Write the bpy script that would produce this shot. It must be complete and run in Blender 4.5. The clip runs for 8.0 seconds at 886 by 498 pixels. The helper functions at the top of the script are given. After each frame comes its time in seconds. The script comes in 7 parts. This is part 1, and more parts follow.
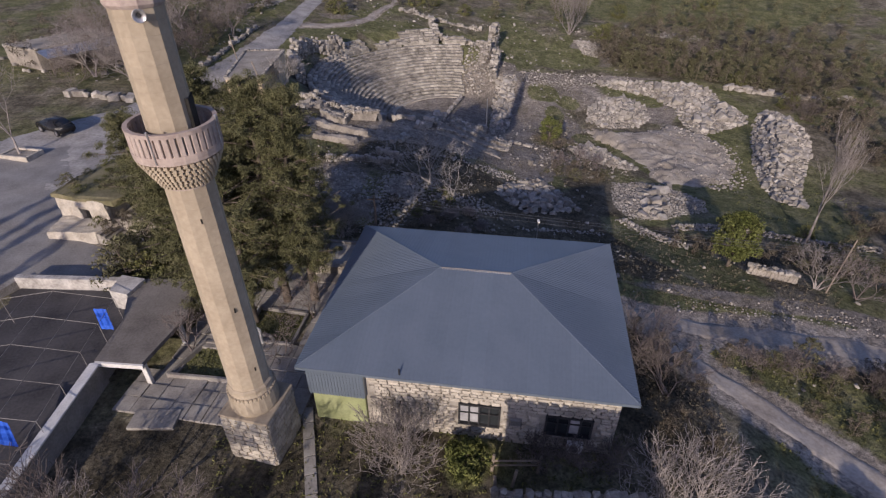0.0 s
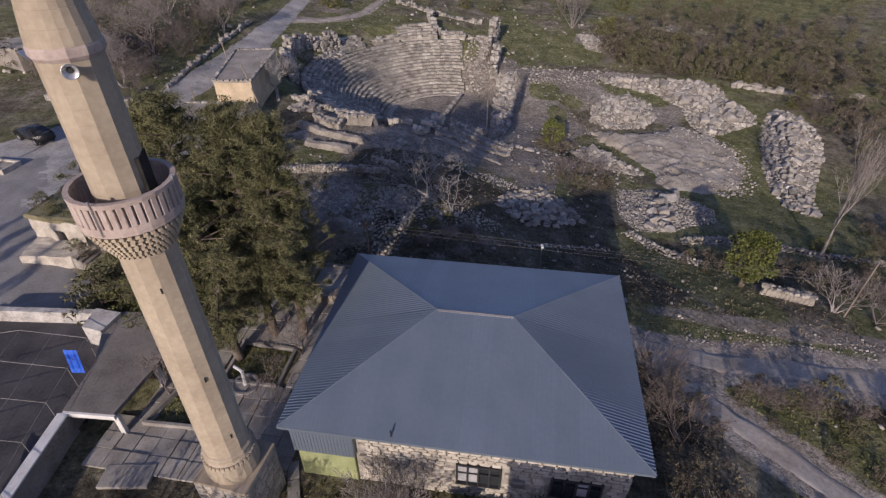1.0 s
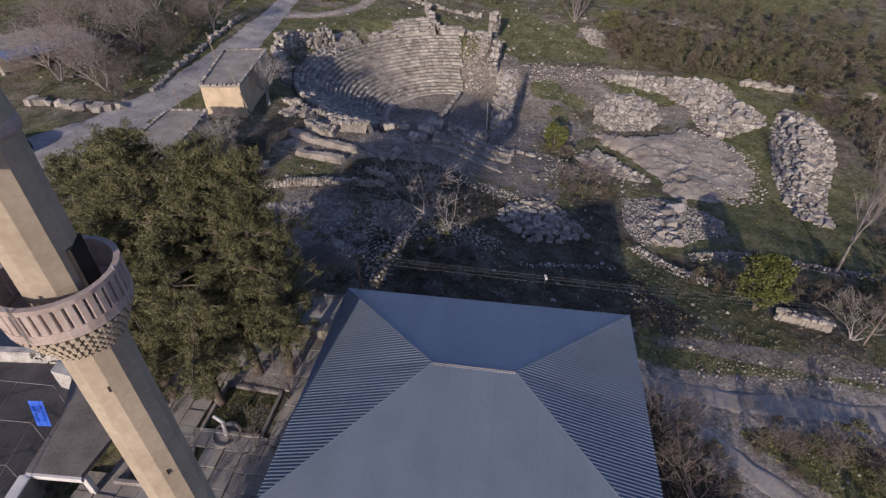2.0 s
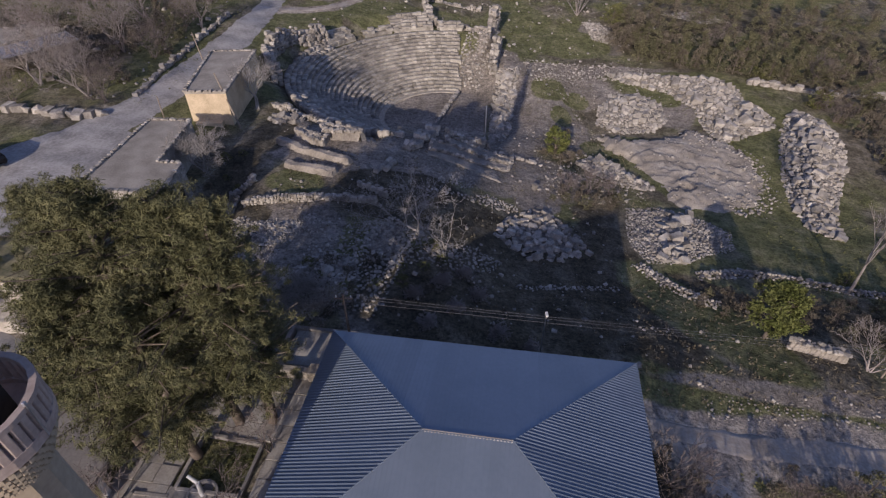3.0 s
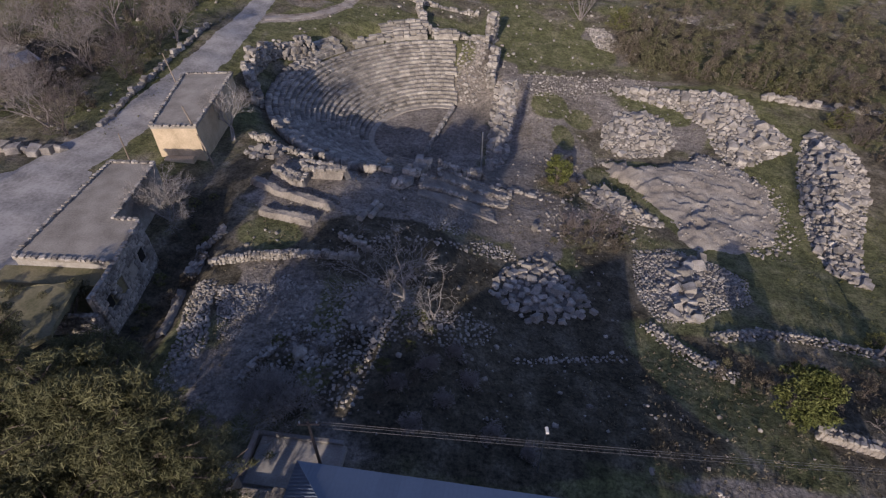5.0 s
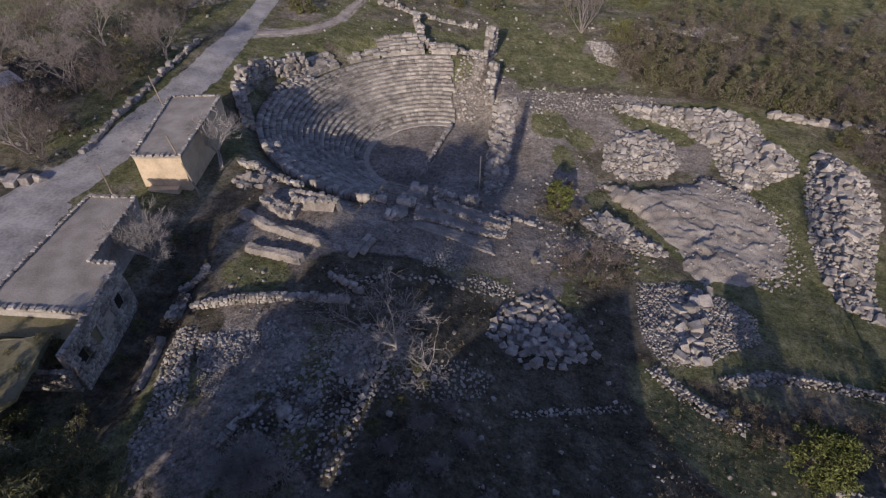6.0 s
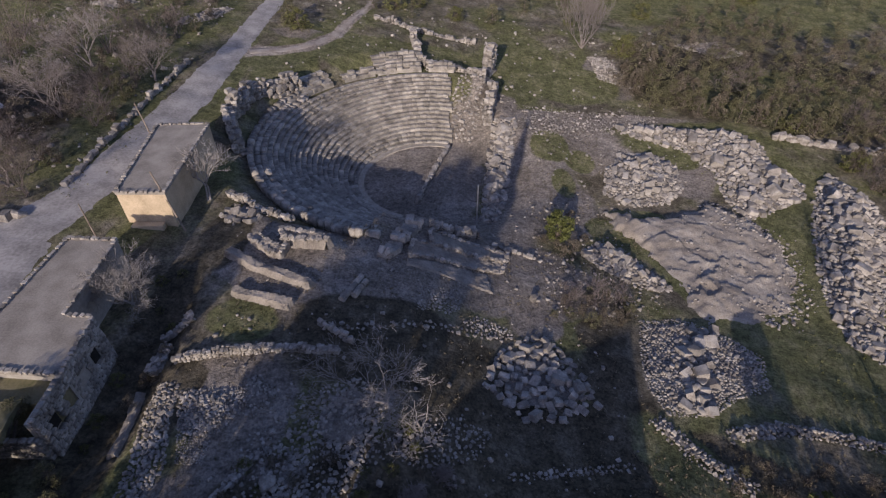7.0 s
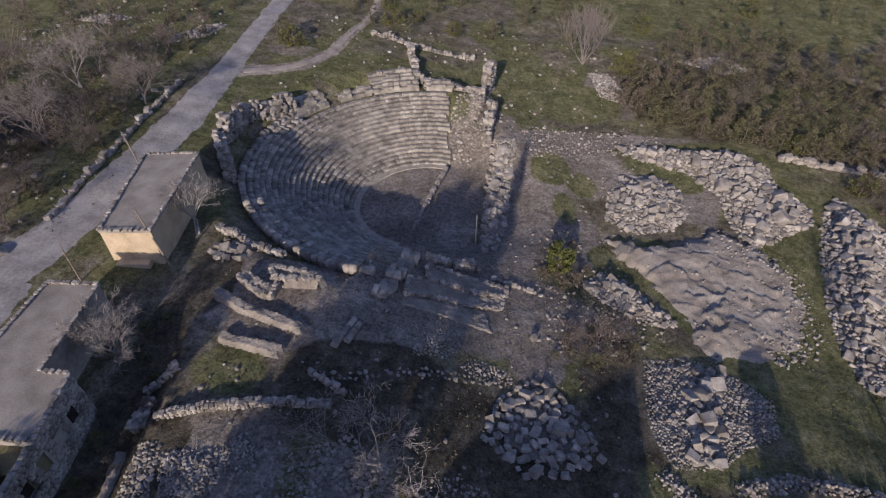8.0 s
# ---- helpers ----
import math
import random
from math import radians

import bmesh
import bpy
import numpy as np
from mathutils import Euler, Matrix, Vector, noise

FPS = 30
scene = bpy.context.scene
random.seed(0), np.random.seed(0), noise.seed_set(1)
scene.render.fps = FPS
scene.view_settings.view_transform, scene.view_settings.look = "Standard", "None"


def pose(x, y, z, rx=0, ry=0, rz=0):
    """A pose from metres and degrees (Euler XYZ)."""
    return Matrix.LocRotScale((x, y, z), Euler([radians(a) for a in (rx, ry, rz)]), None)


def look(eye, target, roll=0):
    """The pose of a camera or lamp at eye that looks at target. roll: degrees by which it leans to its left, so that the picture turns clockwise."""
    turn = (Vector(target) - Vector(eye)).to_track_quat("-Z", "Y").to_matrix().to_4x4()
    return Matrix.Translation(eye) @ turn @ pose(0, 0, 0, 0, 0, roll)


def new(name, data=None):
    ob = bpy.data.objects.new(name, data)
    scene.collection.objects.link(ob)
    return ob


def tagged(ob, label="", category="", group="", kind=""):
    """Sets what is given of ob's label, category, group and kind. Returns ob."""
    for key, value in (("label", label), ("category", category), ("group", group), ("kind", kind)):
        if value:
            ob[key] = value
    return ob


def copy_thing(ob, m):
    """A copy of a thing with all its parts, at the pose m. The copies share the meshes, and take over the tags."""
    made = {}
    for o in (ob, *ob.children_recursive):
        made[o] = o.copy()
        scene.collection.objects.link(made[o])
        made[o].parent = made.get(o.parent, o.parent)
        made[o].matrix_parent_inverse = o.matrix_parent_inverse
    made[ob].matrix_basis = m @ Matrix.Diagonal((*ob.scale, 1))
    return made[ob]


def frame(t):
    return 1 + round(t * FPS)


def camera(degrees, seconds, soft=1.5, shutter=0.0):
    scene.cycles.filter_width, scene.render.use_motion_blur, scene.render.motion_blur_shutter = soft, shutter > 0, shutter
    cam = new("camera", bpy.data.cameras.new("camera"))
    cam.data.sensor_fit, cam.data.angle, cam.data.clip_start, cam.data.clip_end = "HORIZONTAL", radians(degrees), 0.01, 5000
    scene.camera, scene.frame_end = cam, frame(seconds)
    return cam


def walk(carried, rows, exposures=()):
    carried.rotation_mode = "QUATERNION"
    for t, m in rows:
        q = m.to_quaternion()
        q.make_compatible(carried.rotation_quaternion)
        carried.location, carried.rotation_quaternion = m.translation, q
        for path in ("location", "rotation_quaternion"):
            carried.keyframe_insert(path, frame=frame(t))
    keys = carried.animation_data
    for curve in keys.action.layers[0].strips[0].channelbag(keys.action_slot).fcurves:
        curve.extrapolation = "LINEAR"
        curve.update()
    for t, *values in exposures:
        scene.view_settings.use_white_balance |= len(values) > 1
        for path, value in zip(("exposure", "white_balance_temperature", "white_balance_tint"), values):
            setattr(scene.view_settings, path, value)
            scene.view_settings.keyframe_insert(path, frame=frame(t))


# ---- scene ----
cam = camera(79.2, 8.0, soft=1.3)
METRES, EYE, TILT, LEAN, TURN = 30.0, 24.0, -34.5, 0.3, 0.0
ROWS = [
    (0.0, 0.0, 0.0, 0.0, -0.0, 0.0, -0.0),
    (0.5, 0.0027, 0.0391, 0.0433, -0.0, -0.66, 0.04),
    (1.0, 0.0058, 0.0789, 0.0879, -0.01, -1.35, 0.03),
    (1.5, 0.0078, 0.1195, 0.1327, -0.05, -2.03, 0.04),
    (3.0, 0.0237, 0.241, 0.269, -0.08, -4.2, 0.05),
    (3.5, 0.0308, 0.282, 0.3158, -0.08, -4.9, 0.06),
    (4.0, 0.0371, 0.3234, 0.3633, -0.1, -5.47, 0.04),
    (4.5, 0.0437, 0.3654, 0.4115, -0.11, -5.71, 0.02),
    (6.0, 0.0633, 0.4875, 0.5575, -0.12, -5.84, -0.04),
    (6.5, 0.0689, 0.5249, 0.6109, -0.17, -5.84, -0.04),
    (7.0, 0.0748, 0.5615, 0.666, -0.18, -5.87, -0.07),
    (7.5, 0.0801, 0.597, 0.7198, -0.18, -5.87, -0.08),
    (8.0, 0.0831, 0.6313, 0.7687, -0.2, -5.82, -0.07),
]
EXPOSURES = [(0.0, 0.41, 6420, 36), (8.0, 0.41, 6420, 36)]
walk(cam, [(t, pose(0, 0, EYE, TILT, LEAN, TURN) @ pose(METRES * x, METRES * y, METRES * z, 90 + pitch, roll, yaw)) for t, x, y, z, yaw, pitch, roll in ROWS], EXPOSURES)

# ---- light ----
SUN_ELEVATION, SUN_AZIMUTH = 20.3, 16.6
world = bpy.data.worlds.new("sky")
scene.world = world
world.use_nodes = True
wn = world.node_tree
sky = wn.nodes.new("ShaderNodeTexSky")
sky.sky_type = "NISHITA"
sky.sun_disc = False
sky.ozone_density = 3.5
sky.sun_elevation = radians(SUN_ELEVATION)
sky.sun_rotation = radians(180 + SUN_AZIMUTH)
wn.nodes["Background"].inputs["Strength"].default_value = 0.086
wn.links.new(sky.outputs[0], wn.nodes["Background"].inputs["Color"])
sun_data = bpy.data.lights.new("sun", "SUN")
sun_data.energy, sun_data.angle, sun_data.color = 2.8, radians(0.6), (0.98, 0.96, 0.71)
sun = new("sun", sun_data)
SX, SY = math.sin(radians(SUN_AZIMUTH)), math.cos(radians(SUN_AZIMUTH))
SZ = math.tan(radians(SUN_ELEVATION))
sun.matrix_world = look((-SX * 200, -SY * 200, SZ * 200), (0, 0, 0))


# ---- materials ----
def material(name, dark, light, scale=2.0, fine=14.0, rough=0.9, bump=0.3, metal=0.0, vary=0.12, third=None, reach=0.05, local=False):
    """Two noises (stains and grain) between two base colours, with relief and a little change from object to object."""
    m = bpy.data.materials.new(name)
    m.use_nodes = True
    n, l = m.node_tree.nodes, m.node_tree.links
    b = n["Principled BSDF"]
    b.inputs["Roughness"].default_value, b.inputs["Metallic"].default_value = rough, metal
    b.inputs["Specular IOR Level"].default_value = 0.3
    if local:
        co = n.new("ShaderNodeTexCoord").outputs["Object"]
    else:
        co = n.new("ShaderNodeNewGeometry").outputs["Position"]
    big = n.new("ShaderNodeTexNoise")
    big.inputs["Scale"].default_value, big.inputs["Detail"].default_value = scale, 5
    small = n.new("ShaderNodeTexNoise")
    small.inputs["Scale"].default_value, small.inputs["Detail"].default_value = fine, 4
    l.new(co, big.inputs["Vector"]), l.new(co, small.inputs["Vector"])
    add = n.new("ShaderNodeMath")
    add.operation = "MULTIPLY_ADD"
    l.new(small.outputs["Fac"], add.inputs[0])
    add.inputs[1].default_value = 0.6
    l.new(big.outputs["Fac"], add.inputs[2])
    ramp = n.new("ShaderNodeValToRGB")
    e = ramp.color_ramp.elements
    e[0].position, e[0].color = 0.55, (*dark, 1)
    e[1].position, e[1].color = 1.0, (*light, 1)
    if third:
        t = e.new(0.8)
        t.color = (*third, 1)
    l.new(add.outputs[0], ramp.inputs["Fac"])
    info = n.new("ShaderNodeObjectInfo")
    mul = n.new("ShaderNodeMapRange")
    mul.inputs["To Min"].default_value, mul.inputs["To Max"].default_value = 1 - vary, 1 + vary
    l.new(info.outputs["Random"], mul.inputs["Value"])
    hsv = n.new("ShaderNodeHueSaturation")
    l.new(ramp.outputs["Color"], hsv.inputs["Color"]), l.new(mul.outputs["Result"], hsv.inputs["Value"])
    l.new(hsv.outputs["Color"], b.inputs["Base Color"])
    bp = n.new("ShaderNodeBump")
    bp.inputs["Strength"].default_value, bp.inputs["Distance"].default_value = bump, reach
    l.new(add.outputs[0], bp.inputs["Height"]), l.new(bp.outputs["Normal"], b.inputs["Normal"])
    return m


def island_vary(m, amount=0.25):
    """Lets the joined pieces of one mesh differ in brightness."""
    n, l = m.node_tree.nodes, m.node_tree.links
    hsv = next(x for x in n if x.type == "HUE_SAT")
    geo = n.new("ShaderNodeNewGeometry")
    mr = n.new("ShaderNodeMapRange")
    mr.inputs["To Min"].default_value, mr.inputs["To Max"].default_value = 1 - amount, 1 + amount
    l.new(geo.outputs["Random Per Island"], mr.inputs["Value"]), l.new(mr.outputs["Result"], hsv.inputs["Value"])
    return m


M_STONE = material("limestone", (0.17, 0.152, 0.135), (0.43, 0.40, 0.36), 1.2, 9, third=(0.31, 0.285, 0.255), vary=0.3, bump=0.5)
M_STONE_J = island_vary(material("limestone_rubble", (0.17, 0.152, 0.135), (0.43, 0.40, 0.36), 1.2, 9, third=(0.31, 0.285, 0.255), bump=0.5), 0.32)
M_SEAT = material("weathered_seat_stone", (0.15, 0.135, 0.12), (0.44, 0.41, 0.36), 0.9, 7, third=(0.32, 0.295, 0.26), vary=0.28, bump=0.5)
M_SEAT_J = island_vary(material("weathered_seat_rows", (0.15, 0.135, 0.12), (0.44, 0.41, 0.36), 0.9, 7, third=(0.32, 0.295, 0.26), bump=0.5), 0.3)
M_WALLSTONE = material("cut_wall_stone", (0.31, 0.277, 0.235), (0.52, 0.475, 0.41), 1.5, 12, vary=0.16, bump=0.35)
M_WALLSTONE_J = island_vary(material("cut_wall_stone_courses", (0.31, 0.277, 0.235), (0.52, 0.475, 0.41), 1.5, 12, bump=0.35), 0.15)
M_MORTAR = material("mortar", (0.28, 0.26, 0.23), (0.42, 0.39, 0.35), 3, 25, bump=0.2)
M_MINARET = material("minaret_stone", (0.31, 0.255, 0.19), (0.435, 0.364, 0.275), 0.7, 6, vary=0.05, bump=0.2, rough=0.85)
M_PINK = material("pink_parapet_stone", (0.33, 0.262, 0.235), (0.475, 0.39, 0.35), 1.5, 10, vary=0.06, bump=0.25)
M_DARK = material("dark_opening", (0.012, 0.011, 0.01), (0.03, 0.028, 0.026), 2, 9, vary=0.0)
M_ROOF = material("blue_grey_sheet_metal", (0.158, 0.2, 0.252), (0.188, 0.23, 0.288), 0.5, 5, rough=0.33, metal=0.35, vary=0.05, bump=0.04)
M_GREENWALL = material("green_paint", (0.24, 0.27, 0.13), (0.33, 0.36, 0.19), 1.2, 9, vary=0.02, bump=0.1)
M_CONCRETE = material("concrete", (0.17, 0.16, 0.155), (0.33, 0.315, 0.30), 0.8, 9, vary=0.06, bump=0.2)
M_ROOFSLAB = material("dusty_concrete_roof", (0.13, 0.115, 0.105), (0.24, 0.22, 0.20), 0.6, 7, vary=0.03, bump=0.25)
M_PLASTER = material("ochre_plaster", (0.42, 0.33, 0.22), (0.62, 0.50, 0.35), 0.9, 8, vary=0.03, bump=0.25)
M_WHITE = material("white_paint", (0.55, 0.54, 0.52), (0.74, 0.73, 0.71), 1.5, 12, vary=0.03, bump=0.08, rough=0.6)
M_EARTHROOF = material("earth_roof", (0.21, 0.188, 0.16), (0.385, 0.35, 0.303), 0.6, 8, vary=0.03, bump=0.4)
M_ROAD = material("pale_gravel_road", (0.21, 0.2, 0.192), (0.42, 0.402, 0.388), 0.5, 4, vary=0.0, bump=0.3)
M_ASPHALT = material("worn_street_surface", (0.19, 0.18, 0.175), (0.31, 0.30, 0.29), 0.5, 8, vary=0.0, bump=0.2)
M_TRACK = material("dirt_track", (0.25, 0.212, 0.178), (0.46, 0.41, 0.36), 0.6, 6, vary=0.0, bump=0.4)
M_PAVE = material("paving", (0.22, 0.20, 0.185), (0.38, 0.36, 0.33), 0.9, 10, vary=0.12, bump=0.2)
M_BARK = material("bark", (0.07, 0.055, 0.045), (0.19, 0.155, 0.13), 3, 18, vary=0.1, bump=0.5)
M_TWIG = material("grey_twigs", (0.19, 0.165, 0.15), (0.36, 0.32, 0.30), 2, 10, vary=0.2, bump=0.2)
M_FIG = material("pale_fig_bark", (0.2, 0.182, 0.17), (0.4, 0.37, 0.35), 2, 10, vary=0.1, bump=0.2)
M_TWIG_D = material("brown_twigs", (0.10, 0.08, 0.075), (0.24, 0.20, 0.185), 2, 10, vary=0.2, bump=0.2)


def leafy(name, dark, light, amount=0.4):
    m = island_vary(material(name, dark, light, 0.5, 3, vary=0.15, bump=0.0, rough=0.75), amount)
    b = m.node_tree.nodes["Principled BSDF"]
    b.inputs["Specular IOR Level"].default_value = 0.15
    return m


M_PINE = leafy("pine_needles", (0.068, 0.073, 0.036), (0.168, 0.163, 0.084), 0.4)
M_GREEN = leafy("fresh_green_leaves", (0.07, 0.086, 0.024), (0.155, 0.165, 0.058), 0.5)
M_OLIVE = leafy("olive_scrub_leaves", (0.066, 0.067, 0.036), (0.165, 0.155, 0.09), 0.5)
M_BROWN = leafy("brown_scrub_leaves", (0.078, 0.065, 0.05), (0.18, 0.154, 0.115), 0.5)
M_WEED = leafy("weeds", (0.07, 0.075, 0.025), (0.17, 0.17, 0.07))
M_DRY = leafy("dry_weeds", (0.10, 0.084, 0.055), (0.2, 0.172, 0.118))
M_BLUE = material("blue_tarpaulin", (0.015, 0.07, 0.42), (0.03, 0.13, 0.62), 2, 8, rough=0.5, bump=0.1)
M_STEEL = material("galvanised_steel", (0.40, 0.40, 0.42), (0.58, 0.58, 0.60), 2, 9, rough=0.35, metal=0.8, bump=0.05)
M_WOOD = material("weathered_wood", (0.15, 0.12, 0.095), (0.30, 0.25, 0.20), 1.5, 14, bump=0.3)
M_WIRE = material("wire", (0.09, 0.09, 0.1), (0.16, 0.16, 0.17), 2, 9, rough=0.5)
M_BLACK = material("black_frame", (0.02, 0.02, 0.022), (0.05, 0.05, 0.055), 3, 12, rough=0.5)
M_CAR = material("dark_car_paint", (0.012, 0.012, 0.013), (0.03, 0.03, 0.032), 1, 8, rough=0.25, bump=0.0)
M_SOIL = material("pale_excavated_soil", (0.19, 0.165, 0.14), (0.43, 0.39, 0.34), 0.45, 7, vary=0.02, bump=0.6, reach=0.15, third=(0.31, 0.275, 0.235))
M_EARTHWALL = material("earthy_ruin_wall", (0.17, 0.15, 0.13), (0.36, 0.325, 0.285), 0.8, 7, vary=0.1, bump=0.8, reach=0.12)
M_WEEDROOF = material("grassy_roof", (0.10, 0.10, 0.05), (0.24, 0.21, 0.13), 0.7, 6, bump=0.5)
M_GRIT = material("stone_grit", (0.12, 0.107, 0.095), (0.30, 0.275, 0.245), 1.0, 8, vary=0.06, bump=0.8, reach=0.1)
M_LANE = material("pale_rutted_lane", (0.26, 0.22, 0.185), (0.5, 0.445, 0.39), 0.5, 5, vary=0.0, bump=0.5)
M_LIMEWASH = material("weathered_limewash", (0.26, 0.24, 0.225), (0.58, 0.56, 0.53), 0.9, 6, vary=0.05, bump=0.3)
M_CURTAIN = material("grey_curtain", (0.3, 0.3, 0.32), (0.45, 0.45, 0.47), 2, 9, rough=0.5, bump=0.1)
M_GLASS = bpy.data.materials.new("window_glass")
M_GLASS.use_nodes = True
_g = M_GLASS.node_tree.nodes["Principled BSDF"]
_g.inputs["Base Color"].default_value, _g.inputs["Roughness"].default_value = (0.03, 0.035, 0.04, 1), 0.08


# ---- mesh helpers ----
def mesh_np(name, verts, faces):
    """A mesh from arrays: verts (n, 3) and faces (m, k)."""
    me = bpy.data.meshes.new(name)
    verts, faces = np.asarray(verts, np.float32), np.asarray(faces, np.int32)
    k = faces.shape[1]
    me.vertices.add(len(verts)), me.loops.add(faces.size), me.polygons.add(len(faces))
    me.vertices.foreach_set("co", verts.ravel())
    me.loops.foreach_set("vertex_index", faces.ravel())
    me.polygons.foreach_set("loop_start", np.arange(0, faces.size, k, dtype=np.int32))
    me.update(calc_edges=True)
    return me


def put(name, me, mat, parent=None, label="", m=None, smooth=False):
    if mat and not me.materials:
        me.materials.append(mat)
    if smooth:
        me.polygons.foreach_set("use_smooth", np.ones(len(me.polygons), bool))
    ob = new(name, me)
    if parent:
        ob.parent = parent
    if m is not None:
        ob.matrix_basis = m
    if label:
        ob["label"] = label
    return ob


def part(name, bm, mat, parent=None, label="", m=None, smooth=False):
    me = bpy.data.meshes.new(name)
    bmesh.ops.recalc_face_normals(bm, faces=bm.faces)
    bm.to_mesh(me)
    bm.free()
    return put(name, me, mat, parent, label, m, smooth)


def thing(name, label, category, m=None, group="", kind=""):
    ob = new(name)
    ob.empty_display_size = 0.3
    if m is not None:
        ob.matrix_basis = m
    return tagged(ob, label, category, group, kind)


def box(bm, x0, x1, y0, y1, z0, z1, bevel=0.0, m=None):
    r = bmesh.ops.create_cube(bm, size=1)
    bmesh.ops.scale(bm, vec=(x1 - x0, y1 - y0, z1 - z0), verts=r["verts"])
    bmesh.ops.translate(bm, vec=((x0 + x1) / 2, (y0 + y1) / 2, (z0 + z1) / 2), verts=r["verts"])
    vs = r["verts"]
    if bevel:
        es = list({e for v in vs for e in v.link_edges})
        out = bmesh.ops.bevel(bm, geom=es, offset=bevel, segments=1, affect="EDGES")
        vs = list({v for f in out["faces"] for v in f.verts} | {v for v in vs if v.is_valid})
    if m is not None:
        bmesh.ops.transform(bm, matrix=m, verts=vs)
    return bm


def boxed(*a, **k):
    return box(bmesh.new(), *a, **k)


def tube(bm, a, b, r0, r1=None, n=6):
    a, b = Vector(a), Vector(b)
    r1 = r0 if r1 is None else r1
    q = (b - a).to_track_quat("Z", "Y")
    rings = []
    for p, r in ((a, r0), (b, r1)):
        rings.append([bm.verts.new(p + q @ Vector((r * math.cos(2 * math.pi * i / n), r * math.sin(2 * math.pi * i / n), 0))) for i in range(n)])
    for i in range(n):
        bm.faces.new((rings[0][i], rings[0][(i + 1) % n], rings[1][(i + 1) % n], rings[1][i]))
    bm.faces.new(rings[1]), bm.faces.new(rings[0][::-1])
    return bm


def prism(bm, poly, z0, z1):
    lo = [bm.verts.new((x, y, z0)) for x, y in poly]
    hi = [bm.verts.new((x, y, z1)) for x, y in poly]
    n = len(poly)
    bm.faces.new(hi), bm.faces.new(lo[::-1])
    for i in range(n):
        bm.faces.new((lo[i], lo[(i + 1) % n], hi[(i + 1) % n], hi[i]))
    return bm


def lathe(bm, rings, n, turn=0.0):
    """Rings of (radius, z) round the z axis, closed at both ends."""
    made = [[bm.verts.new((r * math.cos(turn + 2 * math.pi * i / n), r * math.sin(turn + 2 * math.pi * i / n), z)) for i in range(n)] for r, z in rings]
    for a, b in zip(made, made[1:]):
        for i in range(n):
            bm.faces.new((a[i], a[(i + 1) % n], b[(i + 1) % n], b[i]))
    bm.faces.new(made[0][::-1]), bm.faces.new(made[-1])
    return bm


def inside(x, y, poly):
    hit = False
    for (x0, y0), (x1, y1) in zip(poly, poly[1:] + poly[:1]):
        if (y0 > y) != (y1 > y) and x < (x1 - x0) * (y - y0) / (y1 - y0) + x0:
            hit = not hit
    return hit


def edge_gap(x, y, poly):
    best = 1e9
    for (x0, y0), (x1, y1) in zip(poly, poly[1:] + poly[:1]):
        dx, dy = x1 - x0, y1 - y0
        t = min(1, max(0, ((x - x0) * dx + (y - y0) * dy) / (dx * dx + dy * dy)))
        best = min(best, math.hypot(x - x0 - t * dx, y - y0 - t * dy))
    return best


# ---- ground ----
GX = (-70, -36, -20, -9, -1, 8, 22, 42, 75)
GY = (0, 18, 32, 46, 60, 78, 98, 130)
LEVELS = (
    (2.6, 2.0, 1.2, 0.9, 0.8, 0.6, -2.4, -4.6, -6.5),
    (2.6, 2.0, 1.2, 0.9, 0.9, 0.7, -2.2, -4.4, -6.5),
    (2.7, 2.2, 1.3, 1.1, 0.9, -0.4, -2.6, -4.9, -7.0),
    (3.0, 2.4, 1.3, 0.9, 0.4, -3.6, -5.4, -7.0, -8.2),
    (3.4, 2.6, 1.4, 0.7, -0.6, -4.2, -6.9, -8.5, -9.2),
    (4.2, 3.2, 0.8, 0.2, -3.0, -5.6, -7.4, -7.4, -8.4),
    (5.2, 4.0, 1.8, 0.0, -1.8, -4.0, -5.4, -5.6, -7.0),
    (6.5, 5.4, 3.8, 2.4, 0.6, -0.6, -1.6, -3.0, -4.5),
)
THEATRE, R0, ROWS_N, TREAD, RISE, Z0 = (0.5, 84.5), 9.2, 17, 0.59, 0.38, -7.5
ARC = (radians(65), radians(254))


def _span(v, k):
    v = min(max(v, k[0]), k[-1] - 1e-6)
    i = max(j for j in range(len(k) - 1) if k[j] <= v)
    f = (v - k[i]) / (k[i + 1] - k[i])
    return i, f * f * (3 - 2 * f) * 0.5 + f * 0.5


def ease(v, a, b):
    f = min(1, max(0, (v - a) / (b - a)))
    return f * f * (3 - 2 * f)


SOIL = [(21.3, 77.5), (25.1, 75.6), (28, 75.4), (34.6, 78), (38, 75), (40, 71.5), (40.2, 67.5), (38, 62.5), (35.3, 60.2), (31, 59), (27, 59.5), (25.6, 61.5), (26.7, 64.3), (25.1, 66.5), (24.2, 70.5), (21.5, 73.2)]


def soil_warp(x, y):
    return x + 1.2 * noise.noise((x * 0.3, y * 0.3, 9.0)) + 0.7 * noise.noise((x * 1.1, y * 1.1, 3.0)), y + 1.2 * noise.noise((x * 0.3, y * 0.3, 4.0)) + 0.7 * noise.noise((x * 1.1, y * 1.1, 6.0))


